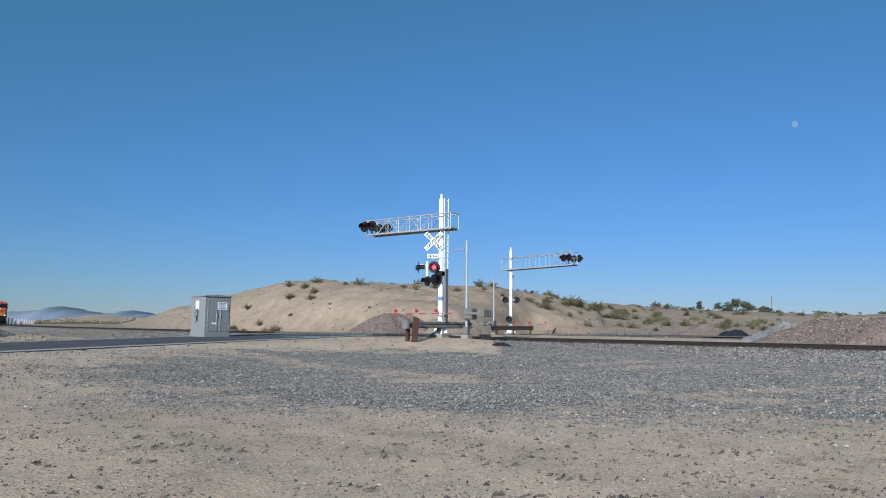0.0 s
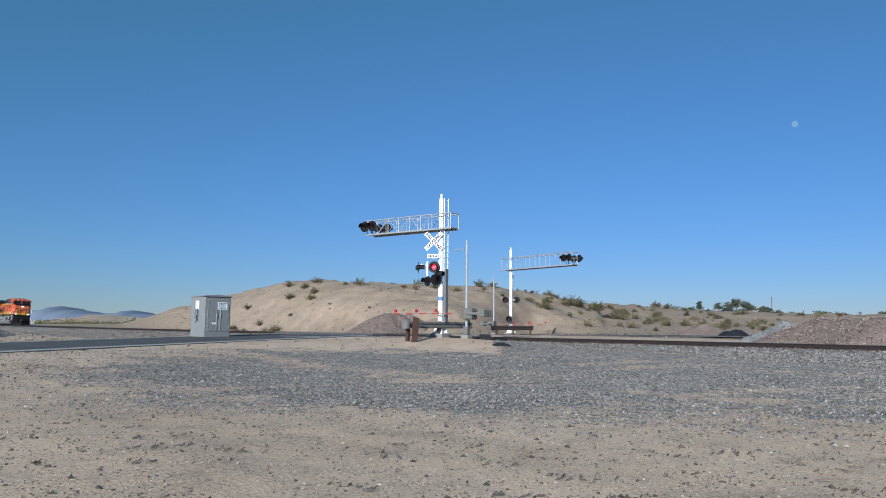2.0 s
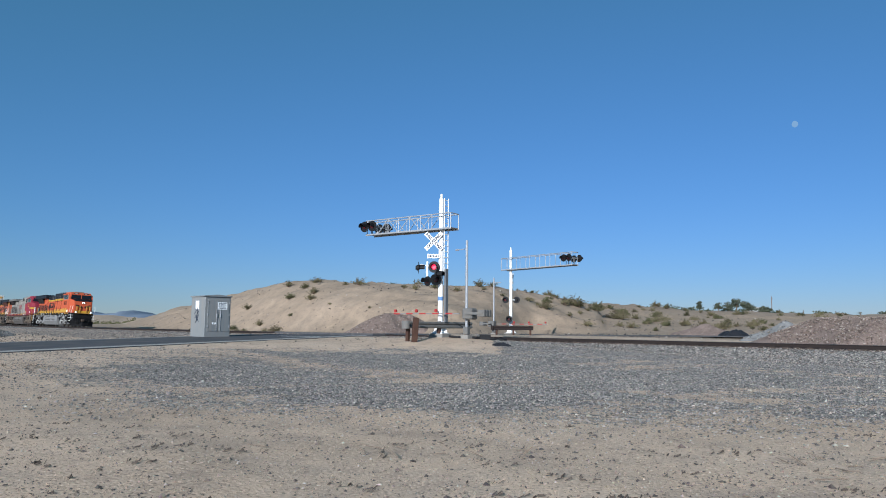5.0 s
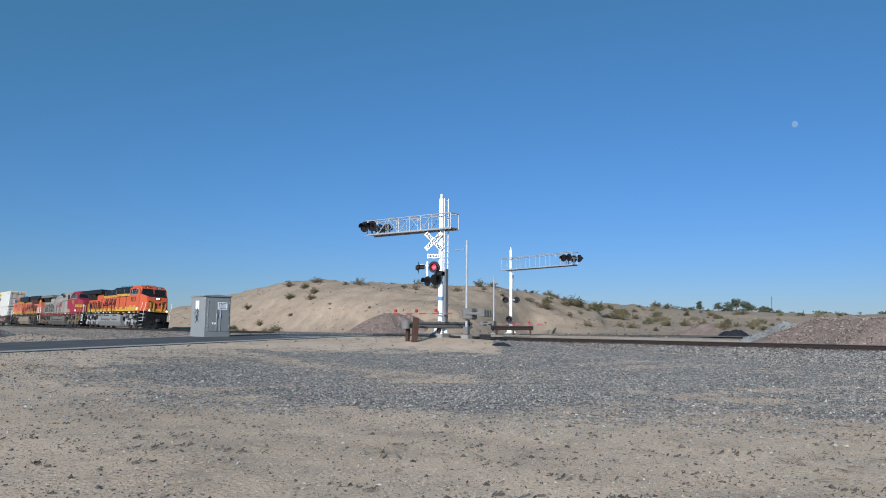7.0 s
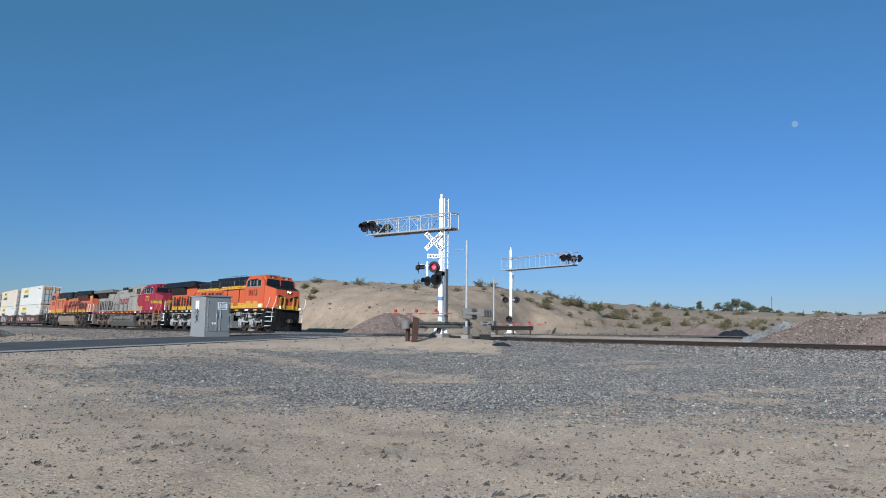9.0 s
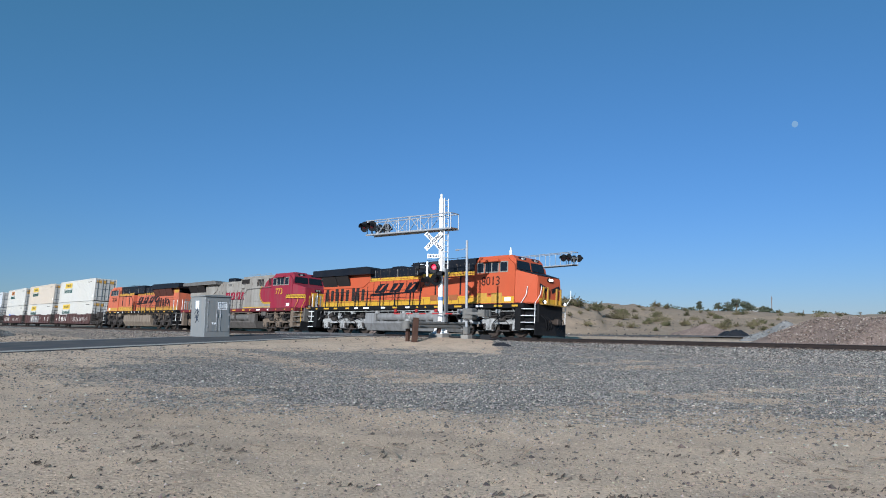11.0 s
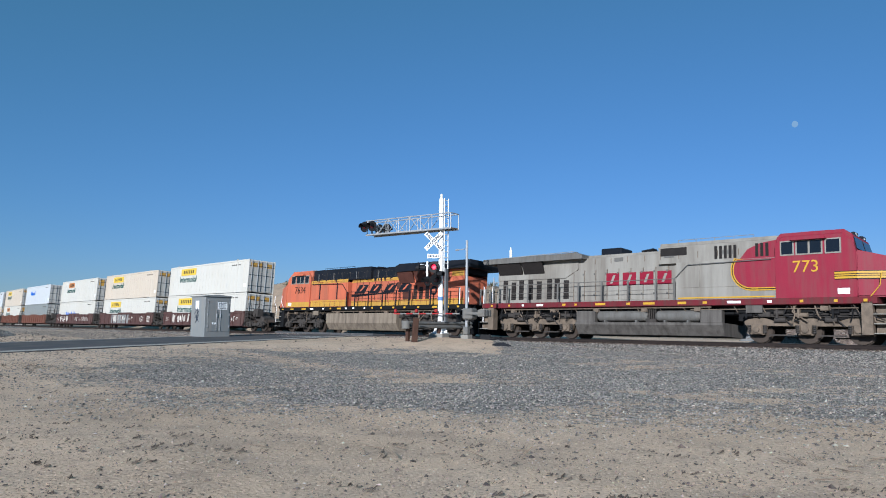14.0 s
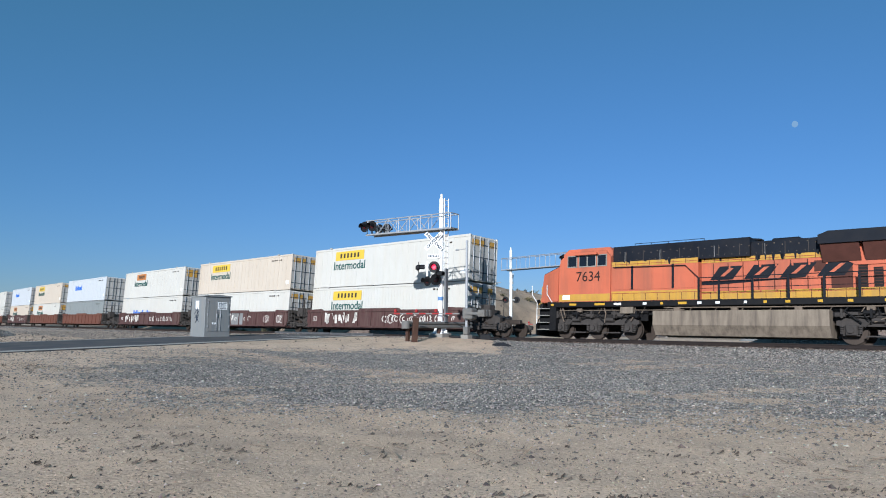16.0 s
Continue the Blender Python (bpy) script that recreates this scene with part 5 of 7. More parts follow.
def well_car(mat, u, first, last, seed):
    """One well of a stack car: deep side sills, end bulkheads, a truck at its ends."""
    e = thing("well_car", {"well_brown": "dark brown steel well car with pale painted scrawl", "well_red": "rusty red steel well car, plain sides",
                           "mixed": "brown well car with a pale grey painted panel"}[mat], "well car", group="train on the line")
    mm = M["well_brown" if mat == "mixed" else mat]
    rng = random.Random(seed)
    for side in (-1, 1):
        bm = B()
        prism(bm, [(-8.1, 0.42), (8.1, 0.42), (8.3, 0.8), (8.3, 1.68), (6.6, 1.74), (6.4, 1.62), (2.2, 1.62), (2.0, 1.74), (-2.0, 1.74), (-2.2, 1.62), (-6.4, 1.62), (-6.6, 1.74), (-8.3, 1.68), (-8.3, 0.8)],
              side * 1.40, side * 1.50)
        s_ = part("side_sill", bm, mm, e)
        bm = B()
        box(bm, -8.2, 8.2, side * 1.52 - 0.06, side * 1.52 + 0.06, 0.40, 0.50)
        box(bm, -8.3, 8.3, side * 1.52 - 0.05, side * 1.52 + 0.05, 1.50, 1.60)
        part("sill_rail", bm, mm, s_)
        for k in range(12):
            bm = B()
            x = -7.9 + 1.43 * k
            box(bm, x - 0.04, x + 0.04, side * 1.53 - 0.03, side * 1.53 + 0.03, 0.5, 1.5)
            part("stiffener", bm, mm, s_)
        if mat == "mixed" and side < 0:
            bm = B()
            slab(bm, rect(-4.2, 1.3, 0.5, 1.5), side * 1.50, side, 0.008)
            part("painted_panel", bm, M["tank_grey"], s_)
        if mat != "well_red" and side < 0:
            # loose pale scrawl made of strokes
            n = 44 if mat == "well_brown" else 22
            for k in range(n):
                x = rng.choice((rng.uniform(-6.2, -2.4), rng.uniform(0.6, 7.4))) if mat == "well_brown" else rng.uniform(-3.9, 7.6)
                z = rng.uniform(0.62, 1.0)
                bm = B()
                h, w = rng.uniform(0.4, 0.75), rng.uniform(0.12, 0.30) if x < 0 else rng.uniform(0.04, 0.08)
                kk = rng.uniform(-0.5, 0.5)
                if x < 0:
                    slab(bm, skew(x, x + w, z, min(1.46, z + h), kk), side * 1.51, side, 0.006)
                else:
                    r0 = rng.uniform(0.15, 0.36)
                    a0, a1 = rng.uniform(0, 3), rng.uniform(3.6, 6.2)
                    pts = [(x + r0 * math.cos(a0 + (a1 - a0) * q / 10), 1.0 + 0.9 * r0 * math.sin(a0 + (a1 - a0) * q / 10)) for q in range(11)]
                    inn = [(x + (r0 - w) * math.cos(a0 + (a1 - a0) * q / 10), 1.0 + 0.9 * (r0 - w) * math.sin(a0 + (a1 - a0) * q / 10)) for q in range(11)]
                    for q in range(10):
                        slab(bm, [pts[q], pts[q + 1], inn[q + 1], inn[q]], side * 1.51, side, 0.006)
                part("scrawl", bm, M["paint_pale"], s_)
            if mat == "well_brown":
                lettering("sill_number", "53", 0.5, M["paint_pale"], s_, side_pose(-7.3, side * 1.505, 1.0, side), 0.008)
    bm = B()
    box(bm, -8.2, 8.2, -1.40, 1.40, 0.34, 0.42)
    part("well_floor", bm, mm, e)
    for s2 in (-1, 1):
        bm = B()
        box(bm, min(s2 * 8.2, s2 * 8.4), max(s2 * 8.2, s2 * 8.4), -1.42, 1.42, 0.7, 1.72)
        prism(bm, [(s2 * 8.3, 1.65), (s2 * 10.0, 1.15), (s2 * 10.0, 0.75), (s2 * 8.3, 0.75)], -0.5, 0.5)
        blk = part("end_bulkhead", bm, M["truck_dark"], e)
        bm = B()
        for k in range(4):
            box(bm, s2 * 8.65 - 0.2, s2 * 8.65 + 0.2, -1.45, -1.15, 0.55 + 0.32 * k, 0.59 + 0.32 * k)
        for y in (-1.45, -1.15, 1.2):
            rod(bm, (s2 * 8.85, y, 0.5), (s2 * 8.85, y, 2.35), 0.022, n=6)
        rod(bm, (s2 * 8.85, -1.45, 2.3), (s2 * 8.85, 1.2, 2.3), 0.022, n=6)
        box(bm, s2 * 9.1 - 0.35, s2 * 9.1 + 0.35, -0.9, -0.3, 1.2, 1.9, 0.05)
        rod(bm, (s2 * 9.2, -0.6, 1.9), (s2 * 9.2, -0.6, 2.6), 0.05, n=8)
        rod(bm, (s2 * 9.3, -1.1, 1.2), (s2 * 8.8, -0.4, 2.2), 0.03, n=6)
        part("brake_stand", bm, M["truck_dark"], blk)
    bogie(e, 9.75, "truck_dark", False)
    if last:
        bogie(e, -9.75, "truck_dark", False)
    for ok, s2 in ((first, 1), (last, -1)):
        if ok:
            bm = B()
            box(bm, min(s2 * 10, s2 * 11.2), max(s2 * 10, s2 * 11.2), -0.14, 0.14, 0.78, 1.04, 0.03)
            part("coupler", bm, M["wheel_steel"], e)
    TRAIN.append((e, u, False))


STACKS = (  # front of the stack, well, lower box, upper box
    (73.6, "well_brown", ("box_white", "yellow"), ("box_white", "yellow")),
    (93.0, "mixed", ("box_white", "yellow"), ("box_cream", "yellow")),
    (112.5, "well_brown", ("box_white", "blue_low"), ("box_white", "square")),
    (135.4, "well_red", ("box_grey", ""), ("box_blue_white", "blue")),
    (155.0, "well_red", ("box_white", "square"), ("box_cream", "yellow")),
    (174.3, "well_brown", ("box_cream", "square"), ("box_blue_white", "blue")),
    (197.2, "well_red", ("box_white", ""), ("box_white", "blue")),
    (216.8, "well_brown", ("box_white", "yellow"), ("box_white", "yellow")),
)
COLOURS = {"box_white": "white", "box_cream": "cream", "box_grey": "grey", "box_blue_white": "bluish white"}
MARKS = {"yellow": "with yellow logo panel", "square": "with square rust-coloured logo panel", "blue": "with blue lettering", "blue_low": "with large blue lettering", "": "with plain sides"}
for k, (u0, well, low, up) in enumerate(STACKS):
    well_car(well, u0 + 8.075, k % 3 == 0, k % 3 == 2, 20 + k)
    container(low[0], u0 + 8.075, 0.43, low[1], "lower %s container %s in a well car" % (COLOURS[low[0]], MARKS[low[1]]), k % 2 == 0)
    container(up[0], u0 + 8.075, 3.37, up[1], "upper %s container %s stacked on another" % (COLOURS[up[0]], MARKS[up[1]]), False)

M.update({
    "stone_grey": None, "leaf_dry": material("leaf_dry", (0.13, 0.115, 0.062), 0.85, vary=0.3, scale=2.0, spread=0.3),
    "leaf_olive": material("leaf_olive", (0.085, 0.085, 0.040), 0.85, vary=0.3, scale=2.0, spread=0.3),
    "stick": material("stick", (0.075, 0.06, 0.048), 0.9, vary=0.3),
    "twig": material("twig", (0.16, 0.12, 0.085), 0.9, vary=0.2),
    # far foliage green, lightened in the colour for haze
    "tree_leaf": material("tree_leaf", (0.075, 0.085, 0.055), 0.8, vary=0.3),
    # blue of the distant air is put into the ridge's base colour
    "far_ridge": material("far_ridge", (0.20, 0.24, 0.30), 1.0, vary=0.08, scale=0.004, fine=0.02),
    # black base with emission in place of reflected sunlight
    "moon": material("moon", (0.0, 0.0, 0.0), 1.0, emit=(0.42, 0.66, 0.92), strength=0.44, scale=0.06, fine=0.2),
    "mechanism": material("mechanism", (0.13, 0.13, 0.125), 0.6, vary=0.2, dirt=(0.22, 0.18, 0.13), dirt_amount=0.4),
    "guard_grey": material("guard_grey", (0.16, 0.165, 0.17), 0.6, 0.2, vary=0.15),
    "tarp": material("tarp", (0.02, 0.021, 0.025), 0.5, vary=0.3, bump=0.02),
    "pole_wood": material("pole_wood", (0.14, 0.10, 0.07), 0.9, vary=0.2),
})


def island_stone(name, stops, bump=0.01):
    """Stone whose tone changes from piece to piece."""
    m = bpy.data.materials.new(name)
    m.use_nodes = True
    t = m.node_tree
    g = t.nodes.new("ShaderNodeNewGeometry")
    r = t.nodes.new("ShaderNodeValToRGB")
    while len(r.color_ramp.elements) < len(stops):
        r.color_ramp.elements.new(0.5)
    for el, (p, c) in zip(r.color_ramp.elements, stops):
        el.position, el.color = p, (*c, 1)
    t.links.new(g.outputs["Random Per Island"], r.inputs[0])
    n = t.nodes.new("ShaderNodeTexNoise")
    n.inputs["Scale"].default_value = 30.0
    tc = t.nodes.new("ShaderNodeTexCoord")
    t.links.new(tc.outputs["Object"], n.inputs["Vector"])
    mx = t.nodes.new("ShaderNodeMixRGB")
    mx.blend_type, mx.inputs[0].default_value = "MULTIPLY", 0.5
    t.links.new(r.outputs[0], mx.inputs[1])
    t.links.new(n.outputs["Color"], mx.inputs[2])
    t.links.new(mx.outputs[0], t.nodes["Principled BSDF"].inputs["Base Color"])
    t.nodes["Principled BSDF"].inputs["Roughness"].default_value = 0.9
    return m


M["stone_grey"] = island_stone("stone_grey", [(0.0, (0.055, 0.053, 0.047)), (0.45, (0.205, 0.197, 0.184)), (0.8, (0.37, 0.335, 0.30)), (0.95, (0.46, 0.38, 0.30)), (1.0, (0.70, 0.65, 0.57))])
M["stone_ballast"] = island_stone("stone_ballast", [(0.0, (0.05, 0.042, 0.036)), (0.4, (0.16, 0.125, 0.105)), (0.75, (0.29, 0.245, 0.205)), (1.0, (0.62, 0.55, 0.47))])
M["stone_sand"] = island_stone("stone_sand", [(0.0, (0.20, 0.155, 0.11)), (0.35, (0.40, 0.315, 0.22)), (0.8, (0.54, 0.42, 0.305)), (1.0, (0.62, 0.51, 0.39))])
M["stone_brown"] = island_stone("stone_brown", [(0.0, (0.05, 0.045, 0.042)), (0.5, (0.13, 0.105, 0.09)), (0.85, (0.28, 0.225, 0.175)), (1.0, (0.6, 0.54, 0.46))])
M["stone_red"] = island_stone("stone_red", [(0.0, (0.10, 0.075, 0.062)), (0.4, (0.22, 0.165, 0.135)), (0.85, (0.32, 0.25, 0.20)), (1.0, (0.52, 0.45, 0.39))])


# ---- loose stone ----
def scatter(name, xs, ys, zs, size, mat, label, seed):
    """Many small broken stones joined in one mesh: uneven octahedra half sunk in the ground."""
    rng = np.random.default_rng(seed)
    n = len(xs)
    base = np.array([[1, 0, 0], [0, 1, 0], [-1, 0, 0], [0, -1, 0], [0, 0, 1], [0, 0, -1]], float)
    tri = np.array([[0, 1, 4], [1, 2, 4], [2, 3, 4], [3, 0, 4], [1, 0, 5], [2, 1, 5], [3, 2, 5], [0, 3, 5]])
    v = base[None] * (size[:, None, None] * rng.uniform(0.55, 1.25, (n, 6, 1)))
    v = v + rng.normal(0, 0.18, (n, 6, 3)) * size[:, None, None]
    v[:, :, 2] *= rng.uniform(0.45, 0.9, (n, 1))
    a = rng.uniform(0, 6.28, n)
    ca, sa = np.cos(a)[:, None], np.sin(a)[:, None]
    x = v[:, :, 0] * ca - v[:, :, 1] * sa + xs[:, None]
    y = v[:, :, 0] * sa + v[:, :, 1] * ca + ys[:, None]
    z = v[:, :, 2] + (zs + size * 0.12)[:, None]
    verts = np.stack([x, y, z], 2).reshape(-1, 3)
    faces = (tri[None] + 6 * np.arange(n)[:, None, None]).reshape(-1, 3)
    ob = mesh_np(name, verts, faces, mat)
    return tagged(ob, label, "gravel", kind="stuff")


def build_stones():
    rng = np.random.default_rng(3)
    # gravel drifts of the yard, denser near the eye
    n = 330000
    y = 8 + 32 * rng.uniform(0, 1, n) ** 1.25
    x = rng.uniform(-0.72, 0.72, n) * (y + 1)
    g = gravel_at(x, y)
    s, lat = line_coords(x, y)
    ra, rc = road_coords(x, y)
    keep = (rng.uniform(0, 1, n) < g * np.clip((y - 5) / 14, 0.25, 1)) & (np.abs(rc) > 4.6) & (lat < -2.2)
    x, y = x[keep][:125000], y[keep][:125000]
    size = rng.uniform(0.012, 0.030, len(x)) * np.where(rng.uniform(0, 1, len(x)) > 0.95, 1.9, 1.0)
    scatter("gravel", x, y, ground_z(x, y), size, M["stone_grey"], "blue-grey crushed gravel strewn over the sand", 11)
    # ballast along the line
    n = 46000
    s = rng.uniform(-70, 42, n)
    lat = -3.6 + 5.4 * rng.uniform(0, 1, n)
    th = HEADING - CURVE * s
    x = (math.sin(HEADING) - np.sin(th)) / CURVE + lat * np.sin(th)
    y = MIDDLE - (np.cos(th) - math.cos(HEADING)) / CURVE + lat * np.cos(th)
    ra, rc = road_coords(x, y)
    keep = (np.abs(rc) > 4.5) & (np.abs(lat + 0.755) > 0.09) & (np.abs(lat - 0.755) > 0.09)
    x, y = x[keep], y[keep]
    scatter("ballast", x, y, ground_z(x, y), rng.uniform(0.025, 0.055, len(x)), M["stone_ballast"], "coarse grey-brown railway ballast along the track", 12)
    # pebbles on the bare sand
    n = 44000
    y = 5.2 + 20 * rng.uniform(0, 1, n) ** 1.5
    x = rng.uniform(-0.70, 0.70, n) * (y + 1)
    clump = ripple(x, y, 2.1, 8) + 0.6 * ripple(x, y, 0.6, 2)
    keep = (rng.uniform(-1.1, 1.4, n) < clump) & (rng.uniform(0, 1, n) > 0.75 * gravel_at(x, y))
    x, y = x[keep], y[keep]
    size = 0.005 + 0.015 * rng.uniform(0, 1, len(x)) ** 3 + 0.026 * (rng.uniform(0, 1, len(x)) > 0.978) + 0.0005 * y
    scatter("pebbles", x, y, ground_z(x, y), size, M["stone_brown"], "dark brown pebbles scattered on the sand", 13)
    # sandy grit close by
    n = 34000
    y = 4.6 + 8.5 * rng.uniform(0, 1, n) ** 1.4
    x = rng.uniform(-0.68, 0.68, n) * (y + 0.6)
    scatter("grit", x, y, ground_z(x, y), 0.004 + 0.010 * rng.uniform(0, 1, n) ** 2, M["stone_sand"], "pale tan grit lying on the sand", 16)
    # stones and clods on the hillside
    n = 9000
    y = rng.uniform(60, 128, n)
    x = rng.uniform(-0.42, 0.45, n) * y
    s, lat = line_coords(x, y)
    keep = (lat > 6) & (ripple(x, y, 0.35, 3) + rng.uniform(-0.6, 0.6, n) > -0.1)
    x, y = x[keep], y[keep]
    scatter("hill_stones", x, y, ground_z(x, y), 0.03 + 0.13 * rng.uniform(0, 1, len(x)) ** 3, M["stone_brown"], "brown stones and tufts on the sandy hillside", 15)
    # left verge and beyond the road
    n = 9000
    y = rng.uniform(24, 75, n)
    x = rng.uniform(-0.68, 0.1, n) * y
    ra, rc = road_coords(x, y)
    s, lat = line_coords(x, y)
    keep = (np.abs(rc) > 4.7) & (lat < -2) & ((rc < 0) | (rng.uniform(0, 1, n) < 0.15))
    x, y = x[keep], y[keep]
    scatter("verge_stones", x, y, ground_z(x, y), rng.uniform(0.03, 0.07, len(x)), M["stone_brown"], "small brown stones on the road verge", 14)
    # short dark sticks and chips drifted into streaks over the sand
    n = 26000
    y = 5.0 + 15 * rng.uniform(0, 1, n) ** 1.6
    x = rng.uniform(-0.70, 0.70, n) * (y + 1)
    drift = ripple(x * 0.45, y * 2.2, 2.6, 5) + 0.7 * ripple(x, y, 5.0, 1)
    keep = (drift + rng.uniform(-0.35, 0.35, n) > 0.80) & (rng.uniform(0, 1, n) > 0.6 * gravel_at(x, y))
    x, y = x[keep], y[keep]
    n = len(x)
    L, w = rng.uniform(0.008, 0.045, n), rng.uniform(0.004, 0.011, n)
    a = rng.normal(0.1, 0.75, n)
    dx, dy = np.cos(a) * L, np.sin(a) * L
    z = ground_z(x, y)
    lift = rng.uniform(0.004, 0.03, n)
    one = np.stack([np.stack([x - dx, y - dy - w, z], 1), np.stack([x - dx, y - dy + w, z], 1), np.stack([x - dx * 0.6, y - dy * 0.6, z + 2.2 * w], 1),
                    np.stack([x + dx, y + dy - w, z + lift], 1), np.stack([x + dx, y + dy + w, z + lift], 1), np.stack([x + dx * 0.8, y + dy * 0.8, z + lift + 2.0 * w], 1)], 1)
    tri = np.array([[0, 2, 1], [3, 4, 5], [0, 3, 5], [0, 5, 2], [1, 2, 5], [1, 5, 4]])
    ob = mesh_np("dead_twigs", one.reshape(-1, 3), (tri[None] + 6 * np.arange(n)[:, None, None]).reshape(-1, 3), M["stick"])
    tagged(ob, "dark dry sticks and chips strewn over the sand", "twigs", kind="stuff")


build_stones()


CORE = {"stone_red": material("rubble_red", (0.185, 0.142, 0.12), 0.95, vary=0.35, scale=1.2, fine=14, bump=0.05), "stone_grey": material("rubble_grey", (0.19, 0.19, 0.185), 0.95, vary=0.35, scale=1.2, fine=14, bump=0.05)}


def heap(name, cx, cy, rx, ry, h, mat, label, count, seed, rot=0.0, flat=0.0):
    """A tipped pile of stone: an uneven mound with loose pieces on its skin."""
    rng = np.random.default_rng(seed)
    n = 46
    g = np.linspace(-1.15, 1.15, n)
    U, V = np.meshgrid(g, g)

    def height(u, v):
        r = np.hypot(u, v) * (1 + 0.12 * np.sin(3 * np.arctan2(v, u) + seed) + 0.07 * np.sin(7 * np.arctan2(v, u) + 2 * seed))
        top = np.clip(1 - r, 0, None)
        top = np.minimum(top, 1 - flat) / (1 - flat)
        return top * h * (1 + 0.10 * np.sin(5 * u + seed) * np.cos(4 * v)) - 0.12 * smooth(0.9, 1.1, r)
    ca, sa = math.cos(rot), math.sin(rot)
    X = cx + U * rx * ca - V * ry * sa
    Y = cy + U * rx * sa + V * ry * ca
    Z = height(U, V) + rng.normal(0, 0.02, U.shape) + np.minimum(ground_z(X, Y), ground_z(cx, cy) + 0.3)
    a = (np.arange(n - 1)[:, None] * n + np.arange(n - 1)[None]).ravel()
    e = thing(name, label, "stone heap")
    body = mesh_np("heap_core", np.stack([X.ravel(), Y.ravel(), Z.ravel()], 1), np.stack([a, a + 1, a + n + 1, a + n], 1), CORE[mat.name], False)
    body.parent = e
    rr, aa = np.sqrt(rng.uniform(0, 1.2, count)), rng.uniform(0, 6.28, count)
    u, v = rr * np.cos(aa), rr * np.sin(aa)
    x, y = cx + u * rx * ca - v * ry * sa, cy + u * rx * sa + v * ry * ca
    z = height(u, v) + np.minimum(ground_z(x, y), ground_z(cx, cy) + 0.3)
    ob = scatter("rubble", x, y, z, rng.uniform(0.03, 0.085, count), mat, "", seed)
    ob.parent = e
    if "category" in ob:
        del ob["category"]
    return e


heap("ballast_heap", 33.0, 44.5, 11.8, 6.5, 1.72, M["stone_red"], "long heap of reddish brown crushed rock beside the track", 36000, 2, 0.12, 0.68)
heap("ballast_heap", -5.0, 66.5, 4.6, 2.8, 2.15, M["stone_red"], "pile of reddish brown rubble at the foot of the hill", 3200, 5, 0.3, 0.1)
heap("gravel_heap", -31.6, 49.5, 2.0, 1.5, 0.75, M["stone_grey"], "small dark gravel heap beside the road", 900, 8)
heap("gravel_heap", 25.6, 53.5, 3.0, 2.0, 1.5, M["stone_grey"], "small conical heap of grey gravel", 900, 7)
heap("dirt_heap", 28.6, 77.0, 3.6, 2.2, 1.25, M["stone_red"], "low heap of brown dirt and rubble below the slope", 300, 9)


# ---- plants ----
def shrub(seed, leaf, label):
    """A dry desert shrub: many thin stems with small leaf tufts."""
    rng = random.Random(seed)
    e = thing("desert_shrub", label, "shrub", group="shrubs on the hill")
    bm, lf = B(), B()
    for k in range(46):
        a, el = rng.uniform(0, 6.283), rng.uniform(0.25, 1.45)
        L = rng.uniform(0.55, 1.0) * (0.75 + 0.35 * math.sin(a * 2 + seed))
        d = Vector((math.cos(a) * math.cos(el), math.sin(a) * math.cos(el), math.sin(el) * 0.85))
        mid = d * L * 0.5 + Vector((0, 0, 0.06))
        tip = d * L + Vector((rng.uniform(-.1, .1), rng.uniform(-.1, .1), 0.02))
        rod(bm, (0.05 * d.x, 0.05 * d.y, -0.05), mid, 0.014, 0.009, n=3)
        rod(bm, mid, tip, 0.009, 0.004, n=3)
        for q in range(15):
            f = rng.uniform(0.40, 1.05)
            p = mid.lerp(tip, (f - 0.5) * 2) if f > 0.5 else mid * (f * 2)
            p = p + Vector((rng.gauss(0, .06), rng.gauss(0, .06), rng.gauss(0, .05)))
            n = Vector((rng.gauss(0, 1), rng.gauss(0, 1), rng.gauss(0, 1))).normalized()
            t = n.orthogonal().normalized() * rng.uniform(0.03, 0.06)
            b = n.cross(t) * rng.uniform(0.5, 0.9)
            lf.faces.new([lf.verts.new(p + w) for w in (t, b, -t, -b)])
    part("stem_tuft", bm, M["twig"], e)
    tagged(part("foliage", lf, M[leaf], e), kind="stuff")
    return e


SHRUBS = (  # plan place and spread
    (-18.1, 77.8, 1.24), (-18.1, 85.0, 0.63), (-19.8, 79.3, 0.67), (-23.6, 81.9, 0.69), (-12.8, 80.9, 0.43), (-3.1, 81.8, 0.95),
    (-4.5, 82.7, 0.7), (-0.9, 82.8, 0.88), (1.7, 81.5, 0.95), (4.9, 83.8, 0.62), (7.0, 82.5, 0.61), (8.2, 77.8, 0.41),
    (-7.7, 75.6, 0.4), (-15.6, 69.7, 0.37), (-18.0, 70.2, 0.3), (12.5, 72.8, 1.31), (14.2, 74.1, 1.34), (16.8, 76.6, 1.22),
    (19.1, 78.4, 1.41), (27.5, 116.8, 1.24), (15.3, 95.4, 0.81), (11.7, 81.1, 0.6), (9.5, 75.9, 0.48), (28.2, 103.9, 1.1),
    (29.9, 100.2, 1.38), (28.8, 91.5, 1.16), (32.9, 96.2, 1.33), (35.0, 95.7, 1.32), (40.1, 100.7, 1.18), (36.7, 133.1, 0.99),
    (41.4, 138.4, 1.61), (43.7, 138.6, 1.62), (49.2, 135.7, 0.86), (18.9, 92.5, 0.69), (21.7, 83.9, 0.89), (-14.6, 66.7, 0.28),
)
kinds = [shrub(1, "leaf_dry", "dry brownish desert shrub on sandy ground"), shrub(2, "leaf_olive", "dull olive desert shrub on sandy ground"), shrub(3, "leaf_dry", "sparse straw-coloured desert shrub on the slope")]


